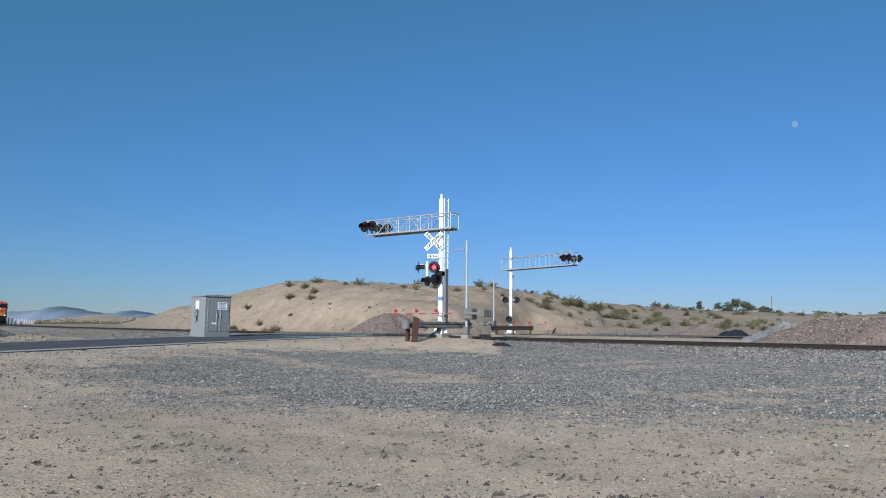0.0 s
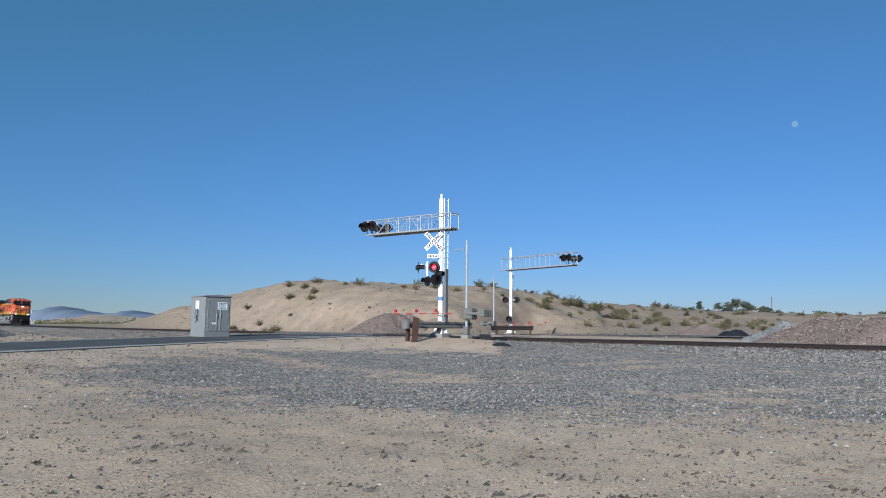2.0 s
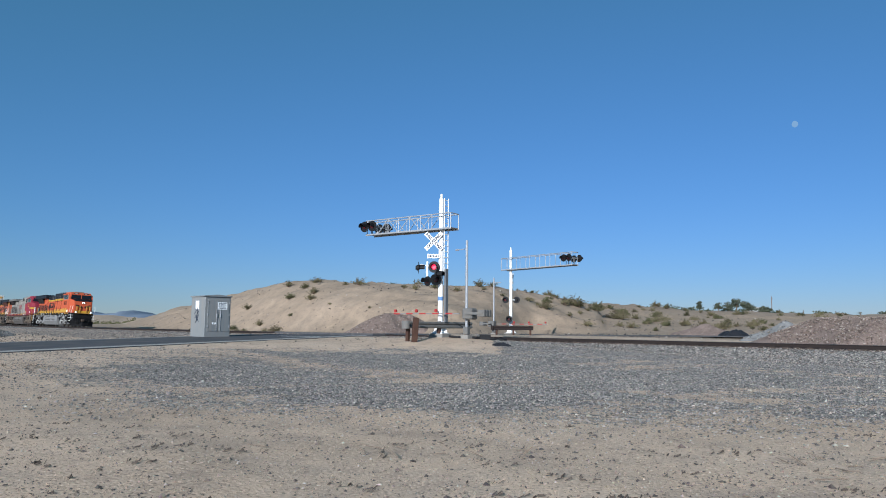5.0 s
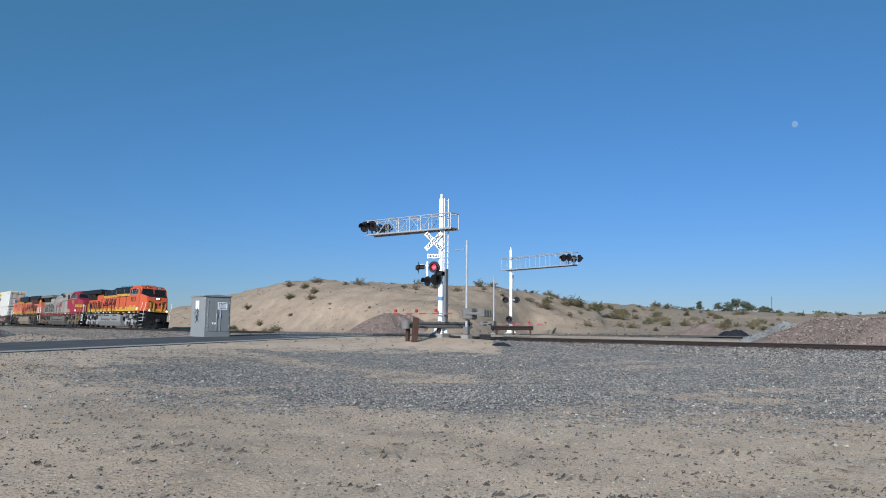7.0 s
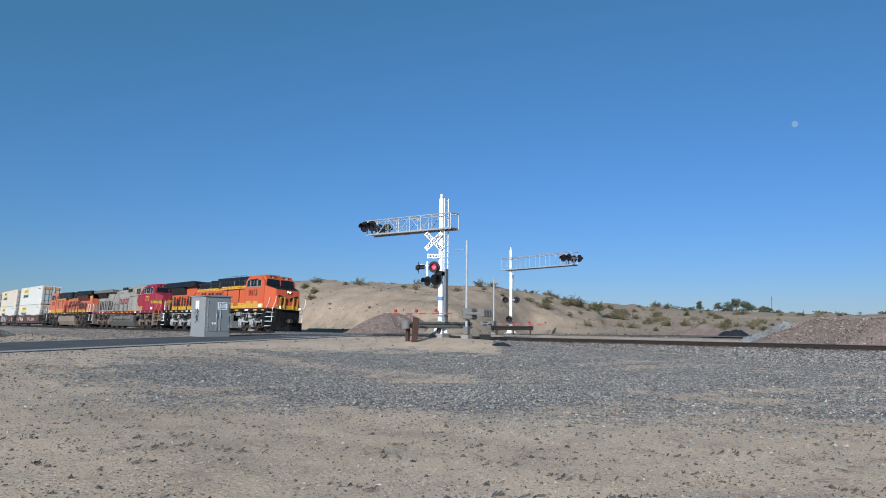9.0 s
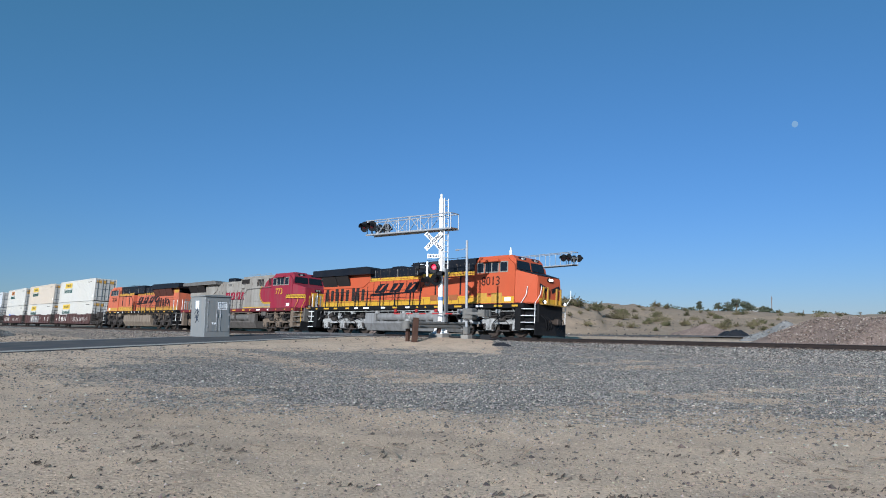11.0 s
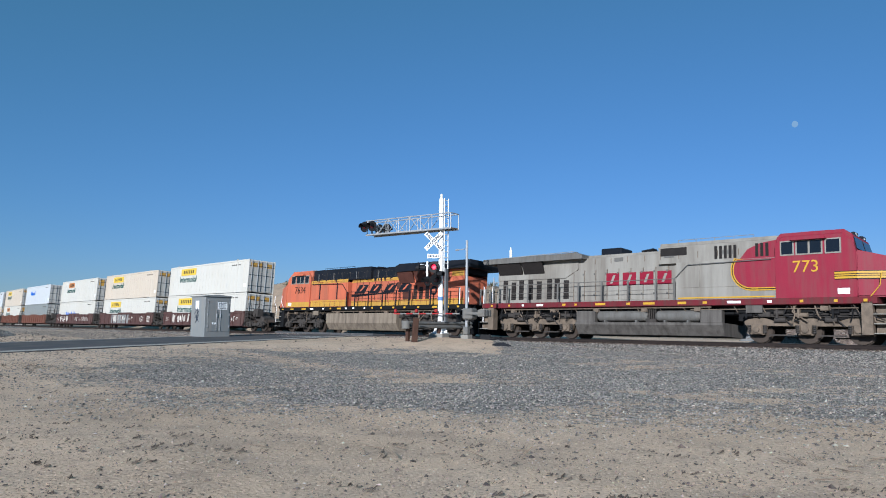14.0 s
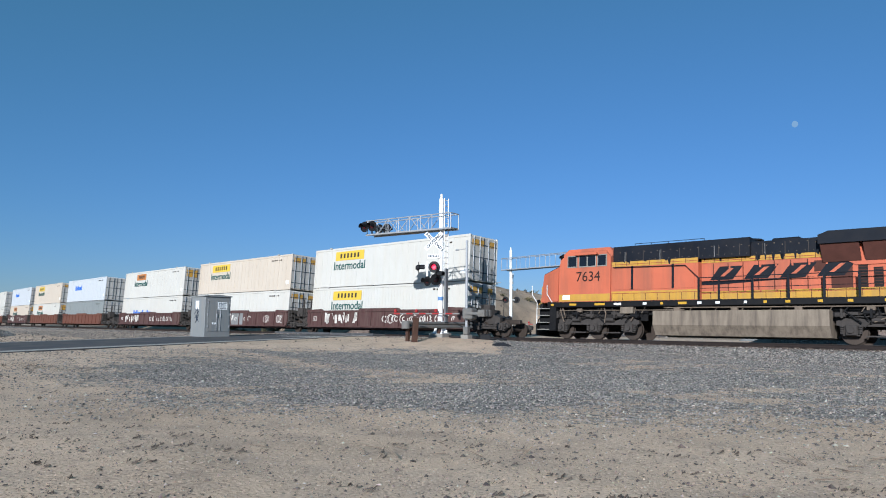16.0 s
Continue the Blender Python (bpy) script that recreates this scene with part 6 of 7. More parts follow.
def plant(k, x, y, size, turn):
    z = float(ground_z(x, y))
    m = pose(x, y, z, 0, 0, turn) @ Matrix.Diagonal((size, size, size * 0.9, 1))
    return copy_thing(kinds[k], m)


rng = random.Random(9)
for i, (x, y, size) in enumerate(SHRUBS):
    if x > 7 and y < 86:
        x, y, size = 1.28 * x, 1.28 * y, 1.28 * size
    plant(i % 3, x, y, size, rng.uniform(0, 360))
for i in range(190):
    y = 84 + 90 * rng.random() ** 1.3
    x = rng.uniform(0.02, 0.62) * y
    if rng.random() < 0.10:
        x, y = rng.uniform(-32, -2), rng.uniform(84, 100)
    plant(i % 3, x, y, rng.uniform(0.5, 1.5), rng.uniform(0, 360))
for i, k in enumerate(kinds):
    x, y = (17.3, 94.7) if i == 0 else (21.1, 97.3) if i == 1 else (25.0, 99.8)
    k.matrix_world = pose(x, y, float(ground_z(x, y))) @ Matrix.Diagonal((2.1, 2.1, 1.8, 1))


def far_scrub():
    r = np.random.default_rng(21)
    n = 26000
    cl = 900
    cy_ = r.uniform(150, 420, cl)
    cx_ = r.uniform(-0.05, 0.70, cl) * cy_
    pick = r.integers(0, cl, n)
    rad = r.uniform(0.6, 1.6, cl)[pick]
    x = cx_[pick] + r.normal(0, 0.55, n) * rad
    y = cy_[pick] + r.normal(0, 0.55, n) * rad
    z = ground_z(x, y) + np.abs(r.normal(0, 0.22, n)) * rad
    return scatter("far_scrub", x, y, z, r.uniform(0.12, 0.3, n), M["tree_leaf"], "distant low dark green scrub on the plain", 22)


far_scrub()["category"] = "scrub"


def plain_scrub():
    """Low bushes in front of the far mounds."""
    r = np.random.default_rng(31)
    n = 2600
    y = r.uniform(270, 385, n)
    x = y * r.uniform(-0.57, -0.43, n)
    keep = ripple(x, y, 0.12, 4) + r.normal(0, 0.4, n) > 0.0
    x, y = x[keep], y[keep]
    z = ground_z(x, y) + np.abs(r.normal(0, 0.5, len(x)))
    return scatter("far_scrub", x, y, z, r.uniform(0.15, 0.42, len(x)), M["leaf_olive"], "distant olive scrub before pale mounds", 32)


plain_scrub()["category"] = "scrub"


def post_fence():
    """A receding row of pale posts behind the line."""
    e = thing("post_fence", "row of pale concrete fence posts on the plain", "fence")
    for k in range(11):
        f = (k / 10) ** 1.4
        x, y = -100.6 - 94 * f, 165 + 175 * f
        bm = B()
        box(bm, -0.13, 0.13, -0.1, 0.1, -0.6, 1.5, 0.02)
        q = part("post", bm, M["kerb_pale"], e)
        q.matrix_basis = pose(x, y, float(ground_z(x, y)) + 0.25, 0, 0, 20)


post_fence()


def tree(x, y, h, w, seed):
    rng = random.Random(seed)
    e = thing("tree", "distant dark green tree with a ragged crown", "tree", pose(x, y, float(ground_z(x, y))), group="trees on the plain")
    bm = B()
    rod(bm, (0, 0, -0.2), (0.1, 0, h * 0.5), 0.16, 0.09, n=8)
    for k in range(6):
        a = k * 1.05 + rng.random()
        rod(bm, (0.05, 0, h * (0.25 + 0.04 * k)), (math.cos(a) * w * 0.6, math.sin(a) * w * 0.6, h * rng.uniform(0.55, 0.9)), 0.06, 0.02, n=5)
    part("trunk", bm, M["pole_wood"], e)
    lf = B()
    for c in range(22):
        a, r = rng.uniform(0, 6.28), w * math.sqrt(rng.random())
        c0 = Vector((math.cos(a) * r, math.sin(a) * r, h * (0.22 + 0.74 * rng.random() * (1 - 0.35 * r / w))))
        g = rng.uniform(0.10, 0.24) * min(1.0, 0.55 + w / 2)
        for q in range(60):
            p = c0 + Vector((rng.gauss(0, 1.25), rng.gauss(0, 1.25), rng.gauss(0, 0.8))) * g
            n = Vector((rng.gauss(0, 1), rng.gauss(0, 1), rng.gauss(0, 1))).normalized()
            t = n.orthogonal() * 0.09
            lf.faces.new([lf.verts.new(p + s_) for s_ in (t, n.cross(t) * 0.6, -t, -n.cross(t) * 0.6)])
    tagged(part("crown", lf, M["tree_leaf"], e), kind="stuff")


for x, y, h, w, sd in ((56.6, 157, 2.7, 0.45, 4), (60.4, 156, 2.0, 0.7, 5), (62.6, 156, 2.2, 0.9, 1), (64.4, 156, 3.0, 1.0, 2), (65.6, 154, 2.4, 0.8, 3),
                       (67.6, 156, 1.6, 0.6, 6), (70.3, 156, 1.5, 0.9, 7), (71.6, 157, 1.4, 0.8, 8)):
    tree(x, y, h, w, sd)


def utility_pole(x, y, h):
    e = thing("utility_pole", "distant wooden utility pole with a crossarm", "utility pole", pose(x, y, float(ground_z(x, y))), group="poles on the plain")
    bm = B()
    rod(bm, (0, 0, -0.5), (0, 0, h), 0.16, 0.11, n=8)
    part("pole", bm, M["pole_wood"], e)
    bm = B()
    box(bm, -0.45, 0.45, -0.06, 0.06, h - 0.9, h - 0.75)
    part("crossarm", bm, M["pole_wood"], e)


for x, y, h in ((111, 240, 7.5), (152, 300, 5.0), (176, 300, 4.2), (127, 230, 2.8)):
    utility_pole(x, y, h)


def house():
    e = thing("house", "small distant white house with a low gable roof", "house", pose(81.0, 185, float(ground_z(81.0, 185)), 0, 0, 12))
    bm = B()
    box(bm, -1.6, 1.6, -1.4, 1.4, 0, 1.5)
    part("wall", bm, M["paper_white"], e)
    bm = B()
    v = [bm.verts.new(p) for p in ((-1.8, -1.6, 1.45), (1.8, -1.6, 1.45), (1.8, 1.6, 1.45), (-1.8, 1.6, 1.45), (-1.8, 0, 2.2), (1.8, 0, 2.2))]
    for f in ((0, 1, 5, 4), (2, 3, 4, 5), (0, 4, 3), (1, 2, 5), (3, 2, 1, 0)):
        bm.faces.new([v[i] for i in f])
    part("roof", bm, M["door_grey"] if "door_grey" in M else M["concrete"], e)
    bm = B()
    box(bm, -0.4, 0.4, -1.43, -1.40, 0.5, 1.1)
    part("window", bm, M["ink"], e)


house()


def ridge():
    """Low mountains along the far left horizon."""
    n = 160
    x = np.linspace(-2900, -900, n)
    h = np.interp(x, (-2900, -1800, -1620, -1532, -1420, -1330, -1235, -1130, -1010, -900), (50, 56, 58, 78, 58, 50, 62, 48, 26, 12))
    h = h + 5 * ripple(x, 0 * x, 0.03, 2) + 3.5 * ripple(x, 0 * x, 0.09, 3) - 4
    rows = [np.stack([x, np.full(n, 2600.0) + dy, h * k - 12], 1) for dy, k in ((0, 0), (60, 0.55), (160, 0.9), (260, 1.0), (420, 0.9), (700, 0))]
    a = (np.arange(5)[:, None] * n + np.arange(n - 1)[None]).ravel()
    ob = mesh_np("backdrop", np.concatenate(rows), np.stack([a, a + 1, a + n + 1, a + n], 1), M["far_ridge"], True)
    tagged(ob, "hazy blue-grey mountains on the far horizon", "mountains", kind="structure")


ridge()


def moon():
    bm = B()
    bmesh.ops.create_uvsphere(bm, u_segments=24, v_segments=16, radius=12.0)
    # the phase is put into the shape: one half is squashed
    for v in bm.verts:  # a gibbous outline
        if v.co.x < 0:
            v.co.x *= 0.80
    ob = part("moon", bm, M["moon"], smooth=True)
    ob.location = (1322, 2612, 771)
    tagged(ob, "pale daytime gibbous moon in the blue sky", "moon")


moon()


# ---- crossing signals ----
def frame_pose(x, y, z, dx, dy):
    """x along (dx, dy), z up."""
    return pose(x, y, z, 0, 0, math.degrees(math.atan2(dy, dx)))


def flasher(parent, p, facing, lit=False, r=0.30):
    """A signal head: round black backing, visor and red lens; facing is an angle in its parent's plan."""
    m = pose(*p, 0, 0, facing)
    bm = B()
    rod(bm, (0, 0, 0), (0.03, 0, 0), r, n=24)
    rod(bm, (-0.14, 0, 0), (0, 0, 0), 0.10, 0.16, n=12)
    head = part("signal_head", bm, M["black_signal"], parent)
    head.matrix_basis = m
    bm = B()
    n = 12
    v = [[bm.verts.new((x, math.cos(a) * rr, math.sin(a) * rr)) for a in [math.pi * (-0.12 + 1.24 * k / n) for k in range(n + 1)]] for x, rr in ((0.03, 0.165), (0.34, 0.17), (0.34, 0.158), (0.03, 0.152))]
    for q in range(4):
        a_, b_ = v[q], v[(q + 1) % 4]
        for k in range(n):
            bm.faces.new((a_[k], a_[k + 1], b_[k + 1], b_[k]))
    part("visor", bm, M["black_signal"], head)
    bm = B()
    rod(bm, (0.03, 0, 0), (0.07, 0, 0), 0.135, 0.10, n=20)
    part("lens", bm, M["red_lens_lit" if lit else "red_lens"], head)
    return head


def crossbuck(parent, z, y, facing):
    hub = pose(0, 0, z, 0, 0, facing) @ pose(-0.36, y, 0)
    for k, (tilt, word) in enumerate(((45, "RAIL   ROAD"), (-45, "CROSSING"))):
        bm = B()
        box(bm, -0.61, 0.61, -0.012, 0.012, -0.115, 0.115, 0.004)
        blade = part("crossbuck_blade", bm, M["white_steel"], parent)
        blade.matrix_basis = hub @ pose(0, -0.02 * k, 0, 0, tilt, 0)
        lettering("word", word, 0.20, M["ink"], blade, pose(0, -0.017, 0, 90, 0, 0), 0.008, 0.008)
    bm = B()
    box(bm, -0.34, 0.34, -0.012, 0.012, -0.11, 0.11, 0.004)
    pl = part("track_plate", bm, M["white_steel"], parent)
    pl.matrix_basis = hub @ pose(0, 0, -0.78)
    bm = B()
    for j in range(7):
        box(bm, -0.27 + 0.08 * j, -0.22 + 0.08 * j, -0.018, -0.012, -0.05, 0.05)
    part("plate_marks", bm, M["ink"], pl)


def cantilever(base, end, height, arm_z, depth, face_back, ladder):
    """White mast with a truss arm over the road; local x runs along the arm."""
    x0, y0, z0 = base
    d = Vector((end[0] - x0, end[1] - y0))
    L = d.length
    e = thing("cantilever_signal", "white steel crossing signal mast with truss arm and black flashers", "crossing signal", frame_pose(x0, y0, z0, d.x, d.y), group="crossing signals")
    bm = B()
    rod(bm, (0, 0, 0.05), (0, 0, height - 0.25), 0.135, 0.12, n=20)
    rod(bm, (0, 0, height - 0.25), (0, 0, height), 0.07, 0.06, n=12)
    mast = part("mast", bm, M["white_steel"], e)
    bm = B()
    box(bm, -0.42, 0.42, -0.42, 0.42, -0.30, 0.02, 0.02)
    part("footing", bm, M["concrete"], e)
    bm = B()
    box(bm, -0.32, 0.32, -0.32, 0.32, 0.02, 0.06)
    for k in range(4):
        a = math.radians(45 + 90 * k)
        c, s = math.cos(a), math.sin(a)
        n = Vector((-s, c, 0)) * 0.02
        t = [Vector((c * 0.12, s * 0.12, 0.06)), Vector((c * 0.38, s * 0.38, 0.06)), Vector((c * 0.34, s * 0.34, 0.16)), Vector((c * 0.12, s * 0.12, 0.75))]
        vs = [bm.verts.new(p + q) for q in (n, -n) for p in t]
        for f in ((0, 1, 2, 3), (7, 6, 5, 4), (0, 4, 5, 1), (1, 5, 6, 2), (2, 6, 7, 3), (3, 7, 4, 0)):
            bm.faces.new([vs[i] for i in f])
    bmesh.ops.recalc_face_normals(bm, faces=bm.faces)
    part("base_gusset", bm, M["white_steel"], mast)
    # truss arm
    w, back = 0.36, -0.85
    az, tz = arm_z, arm_z + depth
    bm = B()
    for y in (-w, w):
        rod(bm, (back, y, az), (L, y, az), 0.045, n=8)
    box(bm, back, L, -w, w, az + 0.035, az + 0.06)
    part("walkway", bm, M["galvanised"], e)
    for y in (-w, w):
        bm = B()
        rod(bm, (back, y, tz), (L, y, tz), 0.032, n=8)
        part("top_rail", bm, M["galvanised"], e)
    nb = 6
    for k in range(nb + 1):
        x = 0.35 + (L - 0.45) * k / nb
        for y in (-w, w):
            bm = B()
            rod(bm, (x, y, az), (x, y, tz), 0.02, n=6)
            part("truss_post", bm, M["galvanised"], e)
            if k < nb and ladder:
                x2 = 0.35 + (L - 0.45) * (k + 1) / nb
                bm = B()
                rod(bm, (x, y, az if k % 2 else tz), (x2, y, tz if k % 2 else az), 0.024, n=6)
                part("truss_diagonal", bm, M["galvanised"], e)
    bm = B()
    for y in (-w, w):
        rod(bm, (back, y, az), (back, y, tz), 0.03, n=6)
    rod(bm, (back, -w, tz), (back, w, tz), 0.03, n=6)
    rod(bm, (L, -w, tz), (L, w, tz), 0.03, n=6)
    part("end_rail", bm, M["galvanised"], e)
    # lamps at the arm's end
    for x, turn_, yy in ((L - 0.12, 90, w + 0.25), (L - 0.68, 90, w + 0.25), (L - 0.12, -90, -w - 0.25), (L - 0.68, -90, -w - 0.25)):
        h = flasher(e, (x, yy, az + depth * 0.55), turn_ + face_back)
        bm = B()
        rod(bm, (x, 0, az + 0.05), (x, 0, az + depth * 0.55), 0.04, n=8)
        rod(bm, (x, 0, az + depth * 0.55), (x, yy - 0.12 * (1 if yy > 0 else -1), az + depth * 0.55), 0.03, n=8)
        part("lamp_bracket", bm, M["galvanised"], e)
    if ladder:
        bm = B()
        for y in (-0.17, 0.17):
            rod(bm, (-0.32, y, 3.2), (-0.32, y, height - 0.25), 0.028, n=6)
        part("ladder_rail", bm, M["white_steel"], e)
        for k in range(13):
            bm = B()
            z = 3.35 + 0.30 * k
            rod(bm, (-0.32, -0.17, z), (-0.32, 0.17, z), 0.02, n=6)
            part("rung", bm, M["white_steel"], e)
        bm = B()
        box(bm, -0.40, -0.30, -0.12, 0.12, 0.6, 3.35, 0.01)
        part("ladder_guard", bm, M["guard_grey"], e)
    return e


near = cantilever((-0.10, 37.0, 0.24), (-4.12, 39.87), 7.32, 5.42, 0.80, 0, True)
# heads and signs on the near mast face the road users
TOWARD = math.degrees(math.atan2(-0.89, -0.12))
own = math.degrees(math.atan2(3.05, -4.30))
for p, ang, lit, r in (((0.22, 0.30, 3.45), TOWARD - own, True, 0.30), ((1.02, 0.62, 3.42), TOWARD - own + 100, False, 0.30),
                       ((0.55, 0.40, 2.72), TOWARD - own - 40, False, 0.26), ((0.02, 0.42, 2.78), TOWARD - own + 30, False, 0.30),
                       ((-0.05, 0.36, 3.05), TOWARD - own + 70, False, 0.26)):
    flasher(near, p, ang, lit, r)
bm = B()
rod(bm, (0, 0.1, 3.40), (1.0, 0.5, 3.60), 0.035, n=8)
rod(bm, (0, 0.1, 2.70), (0.9, 0.45, 2.75), 0.035, n=8)
rod(bm, (0.62, 0.36, 2.70), (0.62, 0.36, 3.75), 0.055, n=10)
rod(bm, (0, 0.1, 2.80), (0, 0.42, 2.78), 0.04, n=8)
part("lamp_bracket", bm, M["white_steel"], near)
crossbuck(near, 4.80, -0.20, TOWARD - own + 90)
bm = B()
rod(bm, (0, 0, 1.72), (0, 0, 1.92), 0.15, n=20)
part("blue_band", bm, material("blue_band", (0.12, 0.22, 0.42), 0.6), near)
far = cantilever((6.05, 63.0, 0.10), (10.7, 57.2), 7.55, 5.55, 1.05, 0, False)
crossbuck(far, 4.75, -0.20, 130)
for p, ang in (((0.35, 0.35, 2.9), 120), ((-0.35, -0.3, 2.9), -60), ((0.2, -0.4, 1.2), -60)):
    flasher(far, p, ang)
bm = B()
rod(bm, (0.4, 0.4, 2.9), (-0.4, -0.35, 2.9), 0.035, n=8)
part("lamp_bracket", bm, M["white_steel"], far)


def gate(x, y, z0, h, dx, dy, length, arm_z, label):
    """Crossing gate with its arm lowered, on a slim mast."""
    e = thing("crossing_gate", label, "crossing gate", frame_pose(x, y, z0, dx, dy), group="crossing gates")
    bm = B()
    rod(bm, (0, 0, 0.1), (0, 0, h), 0.075, 0.06, n=14)
    part("mast", bm, M["galvanised"], e)
    bm = B()
    rod(bm, (0, 0, h - 0.42), (0.55, -0.1, h - 0.45), 0.02, n=6)
    rod(bm, (0.55, -0.1, h - 0.45), (0.75, -0.1, h - 0.45), 0.04, n=6)
    part("mast_arm", bm, M["galvanised"], e)
    bm = B()
    box(bm, -0.22, 0.22, -0.22, 0.22, -0.25, 0.02, 0.02)
    part("footing", bm, M["concrete"], e)
    bm = B()
    box(bm, -0.14, 0.14, -0.14, 0.14, 0.03, 0.42, 0.03)
    part("mast_base", bm, M["mechanism"], e)
    bm = B()
    box(bm, -0.48, 0.10, -0.28, 0.28, arm_z - 0.22, arm_z + 0.34, 0.06)
    mech = part("gate_mechanism", bm, M["mechanism"], e, "grey gate motor housing")
    bm = B()
    for s in (-1, 1):
        box(bm, -1.15, -0.1, s * 0.34 - 0.03, s * 0.34 + 0.03, arm_z + 0.02, arm_z + 0.14)
    for k in range(3):
        box(bm, -1.25, -0.85, -0.36 + 0.25 * k, -0.16 + 0.25 * k, arm_z - 0.08, arm_z + 0.26, 0.02)
    part("counterweight", bm, M["mechanism"], mech)
    bm = B()
    pts = [Vector((-0.4, -0.3, arm_z)), Vector((-0.1, -0.42, arm_z + 0.05)), Vector((0.12, -0.40, arm_z - 0.2)), Vector((0.05, -0.35, arm_z - 0.55)), Vector((0, -0.1, 0.4))]
    for a, b in zip(pts, pts[1:]):
        rod(bm, a, b, 0.035, n=8)
    part("cable", bm, M["black_signal"], mech)
    n = int(length / 0.42)
    for k in range(n):
        bm = B()
        box(bm, 0.2 + 0.42 * k, 0.2 + 0.42 * (k + 1), 0.32, 0.36, arm_z + 0.04, arm_z + 0.10)
        part("arm_stripe", bm, M["gate_red" if k % 2 else "gate_white"], e)
    for k in (0.35, 0.65, 0.98):
        bm = B()
        x_ = 0.2 + (n * 0.42) * k
        box(bm, x_ - 0.09, x_ + 0.05, 0.28, 0.40, arm_z + 0.14, arm_z + 0.30, 0.02)
        part("arm_lamp", bm, M["gate_red"], e)
    return e


gate(1.22, 36.0, 0.20, 4.8, -0.82, 0.57, 4.6, 1.00, "grey crossing gate mast with lowered red and white arm")
gate(4.55, 63.0, 0.05, 4.9, 0.80, -0.45, 5.0, 0.75, "far crossing gate with lowered red and white arm")


def guard_rail(x0, y0, x1, y1, n, z, label, steel="galvanised"):
    d = Vector((x1 - x0, y1 - y0))
    e = thing("guard_rail", label, "guard rail", frame_pose(x0, y0, z, d.x, d.y))
    prof = [(0.0, 0.42), (0.05, 0.46), (0.05, 0.52), (0.0, 0.57), (0.0, 0.60), (0.05, 0.65), (0.05, 0.71), (0.0, 0.75), (-0.01, 0.75), (0.03, 0.70), (0.03, 0.66), (-0.02, 0.60), (-0.02, 0.57), (0.03, 0.51), (0.03, 0.47), (-0.01, 0.42)]
    bm = B()
    a = [bm.verts.new((0, -y, zz)) for y, zz in prof]
    b = [bm.verts.new((d.length, -y, zz)) for y, zz in prof]
    for i in range(len(a)):
        j = (i + 1) % len(a)
        bm.faces.new((a[i], a[j], b[j], b[i]))
    part("beam", bm, M[steel], e)
    for k in range(n):
        bm = B()
        x = 0.25 + (d.length - 0.5) * k / max(1, n - 1)
        box(bm, x - 0.08, x + 0.08, 0.03, 0.20, -0.3, 0.78, 0.01)
        part("post", bm, M["rust"], e)
    bm = B()
    for k in range(9):
        a0, a1 = math.pi * (0.5 + k / 9), math.pi * (0.5 + (k + 1) / 9)
        c = lambda q: (0.22 * math.cos(q) * 1.0, 0.05 + 0.22 * math.sin(q) - 0.05)
        p, q = c(a0), c(a1)
        v = [bm.verts.new((p[0], p[1], 0.40)), bm.verts.new((q[0], q[1], 0.40)), bm.verts.new((q[0], q[1], 0.78)), bm.verts.new((p[0], p[1], 0.78))]
        v2 = [bm.verts.new((t.co.x * 0.95, t.co.y * 0.95, t.co.z)) for t in v]
        bm.faces.new(v), bm.faces.new(v2[::-1])
    part("end_terminal", bm, M[steel], e)


# darker than galvanised steel: the beam's shaded side is put into its colour
guard_rail(-1.75, 34.6, 1.6, 38.6, 3, 0.10, "short galvanised guard rail with rusty posts", "mechanism")
guard_rail(4.2, 58.6, 7.4, 58.0, 3, -0.05, "low dark guard rail beyond the tracks", "rail_steel")
bm = B()
box(bm, -0.13, 0.13, -0.10, 0.10, -0.35, 0.95, 0.015)
post = part("old_post", bm, M["rust"])
post.matrix_world = pose(-1.32, 34.4, 0.08, 2, 3, 20)
tagged(post, "leaning rusty square steel post in the sand", "post")


def foot_gear():
    """Black conduits and a junction box lying between the mast and the gate."""
    e = thing("conduit_run", "black conduits and a junction box on the sand", "conduit")
    for k, (a, b) in enumerate((((0.35, 36.7), (3.1, 36.3)), ((0.45, 36.4), (2.6, 35.9)), ((1.7, 36.0), (3.3, 36.5)))):
        bm = B()
        za, zb = float(ground_z(*a)) + 0.06, float(ground_z(*b)) + 0.06
        rod(bm, (*a, za), (*b, zb), 0.055, n=8)
        part("conduit", bm, M["black_signal"], e)
    bm = B()
    z = float(ground_z(2.1, 36.1))
    box(bm, 1.9, 2.45, 35.95, 36.3, z - 0.05, z + 0.24, 0.02)
    part("junction_box", bm, M["black_signal"], e)


foot_gear()


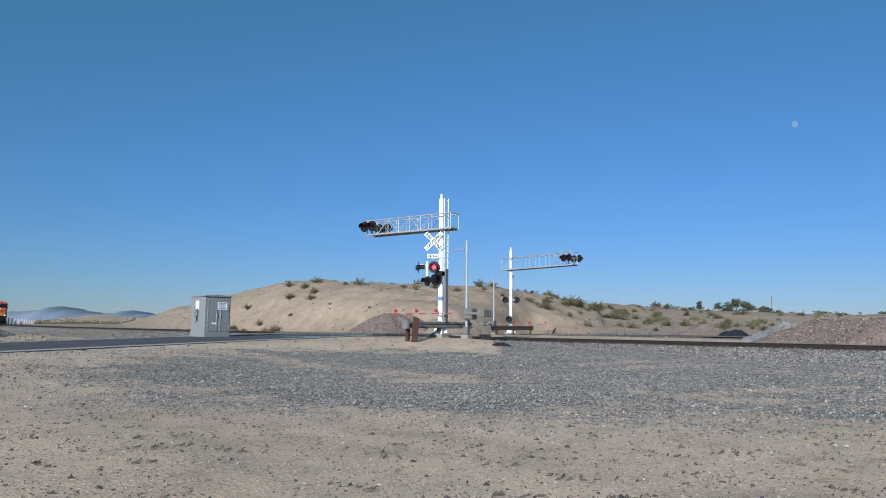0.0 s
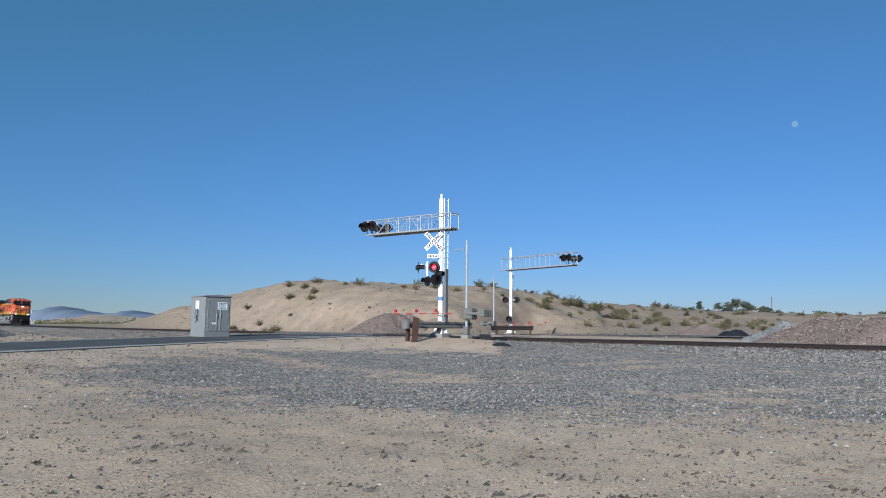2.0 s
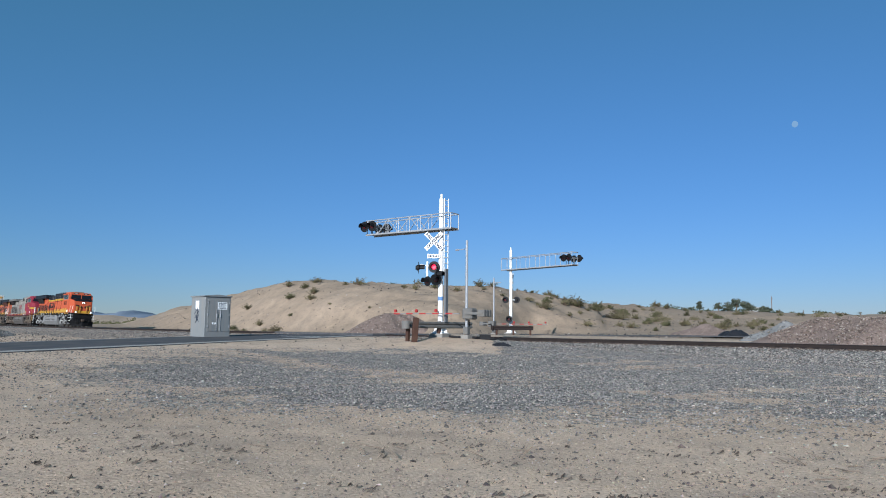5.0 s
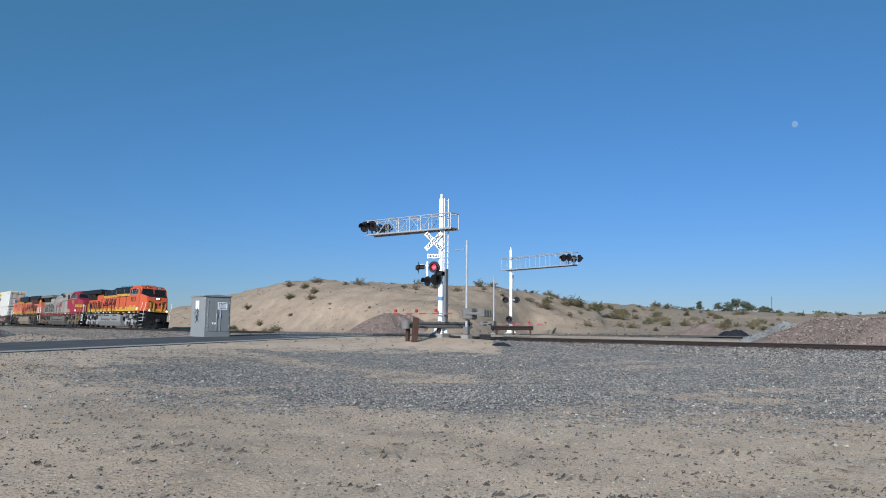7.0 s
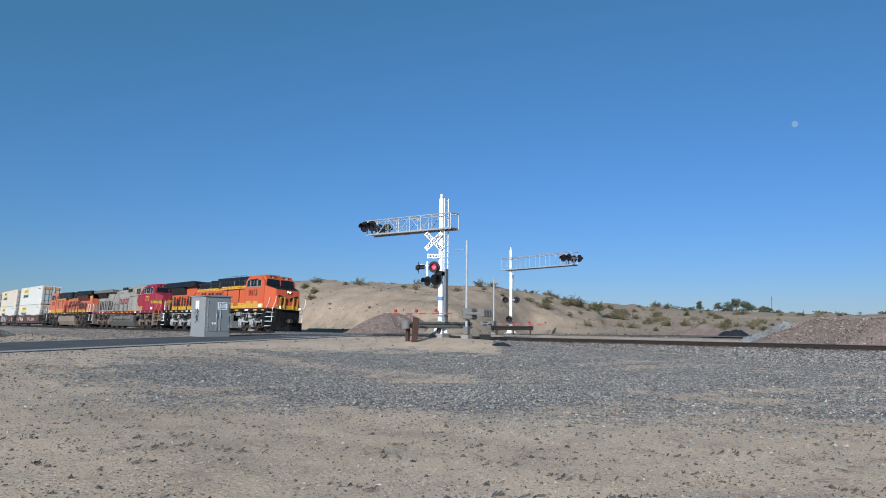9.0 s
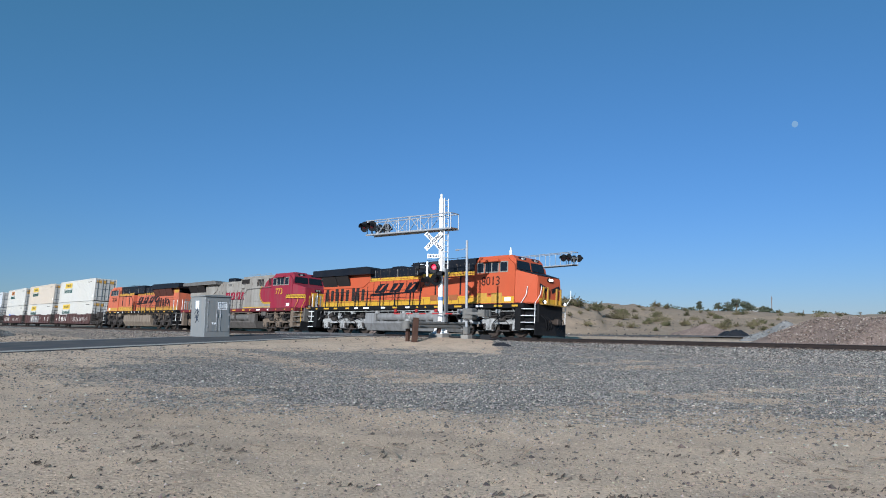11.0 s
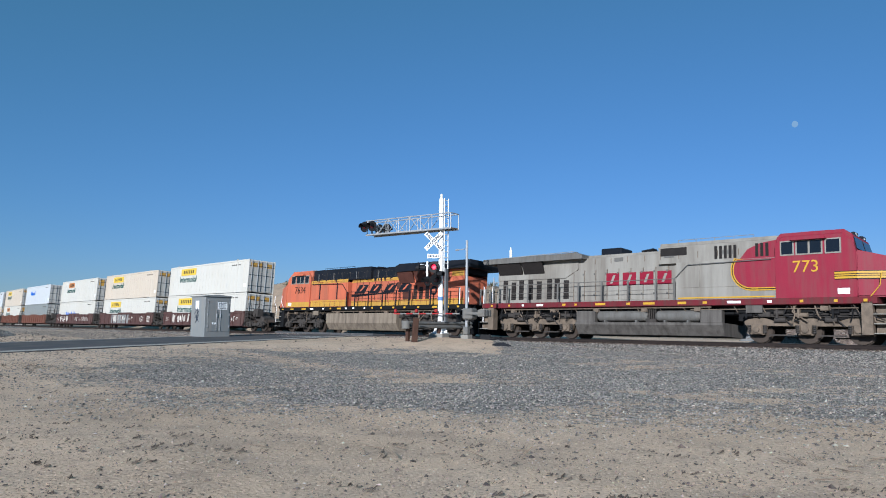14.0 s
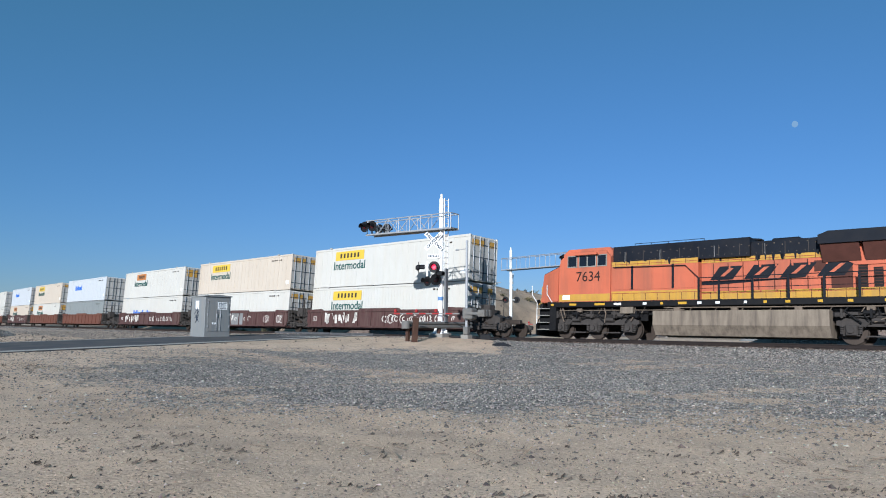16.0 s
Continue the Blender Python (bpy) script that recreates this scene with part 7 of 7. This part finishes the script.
def cabinet():
    """Square signal cabinet with a low peaked roof and double doors."""
    a = math.degrees(math.atan2(0.727, 0.686))
    e = thing("signal_cabinet", "grey steel signal cabinet with scrawl and paper notices", "signal cabinet", pose(-13.78, 41.4, 0.06, 0, 0, a))
    S, H = 1.64, 2.16
    bm = B()
    box(bm, 0, S, 0, S, -0.20, H, 0.015)
    part("body", bm, M["cabinet_steel"], e)
    bm = B()
    box(bm, 0.03, S - 0.03, 0.03, S - 0.03, -0.40, -0.20)
    part("plinth", bm, M["concrete"], e)
    bm = B()
    o = 0.07
    v = [bm.verts.new(p) for p in ((-o, -o, H), (S + o, -o, H), (S + o, S + o, H), (-o, S + o, H), (-o, -o, H + 0.05), (S / 2, -o, H + 0.13), (S + o, -o, H + 0.05), (S + o, S + o, H + 0.05), (S / 2, S + o, H + 0.13), (-o, S + o, H + 0.05))]
    for f in ((3, 2, 1, 0), (0, 1, 6, 5, 4), (2, 3, 9, 8, 7), (1, 2, 7, 6), (3, 0, 4, 9), (4, 5, 8, 9), (5, 6, 7, 8)):
        bm.faces.new([v[i] for i in f])
    part("roof", bm, M["cabinet_steel"], e)
    for x0, x1 in ((0.16, 0.84), (0.87, 1.56)):
        bm = B()
        box(bm, x0, x1, -0.025, 0.002, 0.12, H - 0.16, 0.008)
        d = part("door", bm, M["cabinet_steel"], e)
        bm = B()
        xx = x1 - 0.10 if x0 < 0.5 else x0 + 0.10
        box(bm, xx - 0.03, xx + 0.03, -0.075, -0.02, 0.95, 1.18, 0.01)
        rod(bm, (xx, -0.04, 0.2), (xx, -0.04, H - 0.25), 0.012, n=6)
        part("door_handle", bm, M["galvanised"], d)
        xh = x0 + 0.01 if x0 < 0.5 else x1 - 0.01
        for z in (0.35, 1.05, 1.75):
            bm = B()
            box(bm, xh - 0.03, xh + 0.03, -0.045, -0.02, z, z + 0.14)
            part("hinge", bm, M["galvanised"], d)
    bm = B()
    box(bm, 0.78, 1.40, -0.034, -0.027, 1.42, 1.84)
    n1 = part("notice", bm, M["paper_white"], e)
    bm = B()
    for k in range(5):
        box(bm, 0.84, 1.34 - 0.07 * (k % 2), -0.038, -0.034, 1.48 + 0.07 * k, 1.51 + 0.07 * k)
    part("notice_lines", bm, M["ink"], n1)
    bm = B()
    box(bm, -0.010, 0.0, 0.72, 1.12, 1.42, 1.92)
    part("notice", bm, M["paper_white"], e)
    bm = B()
    rng = random.Random(4)
    pts = [(1.15, 1.45), (0.75, 1.30), (1.05, 0.95), (0.70, 0.70), (1.2, 1.15), (0.85, 1.52), (0.95, 0.75), (1.1, 0.62), (0.72, 1.1), (1.22, 0.9)]
    for (a0, b0), (a1, b1) in zip(pts, pts[1:]):
        rod(bm, (-0.006, a0, b0), (-0.006, a1, b1), 0.018, n=5)
    part("scrawl", bm, M["ink"], e)
    bm = B()
    for q in (0.45, 0.62):
        box(bm, q, q + 0.10, -0.034, -0.026, 0.55, 0.66)
    part("sticker", bm, M["paper_white"], e)


cabinet()


def tarp_lump(x, y, rx, ry, h, mat, name, label, cat, seed):
    r = np.random.default_rng(seed)
    n = 28
    g = np.linspace(-1, 1, n)
    U, V = np.meshgrid(g, g)
    rr = np.hypot(U, V)
    Z = h * np.clip(1 - rr ** 2, 0, 1) * (1 + 0.25 * ripple(U, V, 5, seed)) + r.normal(0, 0.012, U.shape) + float(ground_z(x, y)) - 0.04
    a = (np.arange(n - 1)[:, None] * n + np.arange(n - 1)[None]).ravel()
    ob = mesh_np(name, np.stack([(x + U * rx).ravel(), (y + V * ry).ravel(), Z.ravel()], 1), np.stack([a, a + 1, a + n + 1, a + n], 1), mat)
    tagged(ob, label, cat)


tarp_lump(28.8, 70.5, 1.8, 1.2, 0.75, M["tarp"], "tarpaulin", "crumpled black tarpaulin on the dirt", "tarpaulin", 3)
tarp_lump(2.75, 33.6, 0.55, 0.35, 0.16, M["tarp"], "rag", "dark crumpled rag lying on the gravel", "rag", 6)


def litter(x, y, seed, label, n=26, spread=0.9):
    rng = random.Random(seed)
    bm = B()
    z = float(ground_z(x, y))
    for k in range(n):
        px, py = x + rng.gauss(0, spread), y + rng.gauss(0, spread * 0.5)
        a, L = rng.uniform(0, 6.28), rng.uniform(0.1, 0.35)
        pz = float(ground_z(px, py)) + 0.02
        rod(bm, (px, py, pz), (px + math.cos(a) * L, py + math.sin(a) * L, pz + rng.uniform(0.0, 0.10)), 0.008, 0.004, n=3)
    tagged(part("dead_twigs", bm, M["twig"]), label, "twigs", kind="stuff")


litter(-11.4, 20.0, 1, "dead brown twigs lying on the sand", 60, 0.8)
litter(-0.6, 9.3, 2, "broken dry twigs on the sand", 14, 0.7)
litter(4.6, 8.4, 3, "broken dry twigs on the sand", 16, 0.7)

def motions():
    turn = pose(0, 0, 0, 0, 0, 180)
    still = pose(0, 0, 0)
    for ob, u, turned, *up in TRAIN:
        z = up[0] if up else 0.0
        walk(ob, [(0.5 * i, on_line(lead(0.5 * i) - u, z) @ (turn if turned else still)) for i in range(33)])

    for w, x, r, way in AXLES:
        first = lead(0)
        walk(w, [(i / 30, pose(x, 0, r, 0, way * math.degrees((lead(i / 30) - first) / r), 0)) for i in range(481)])


motions()
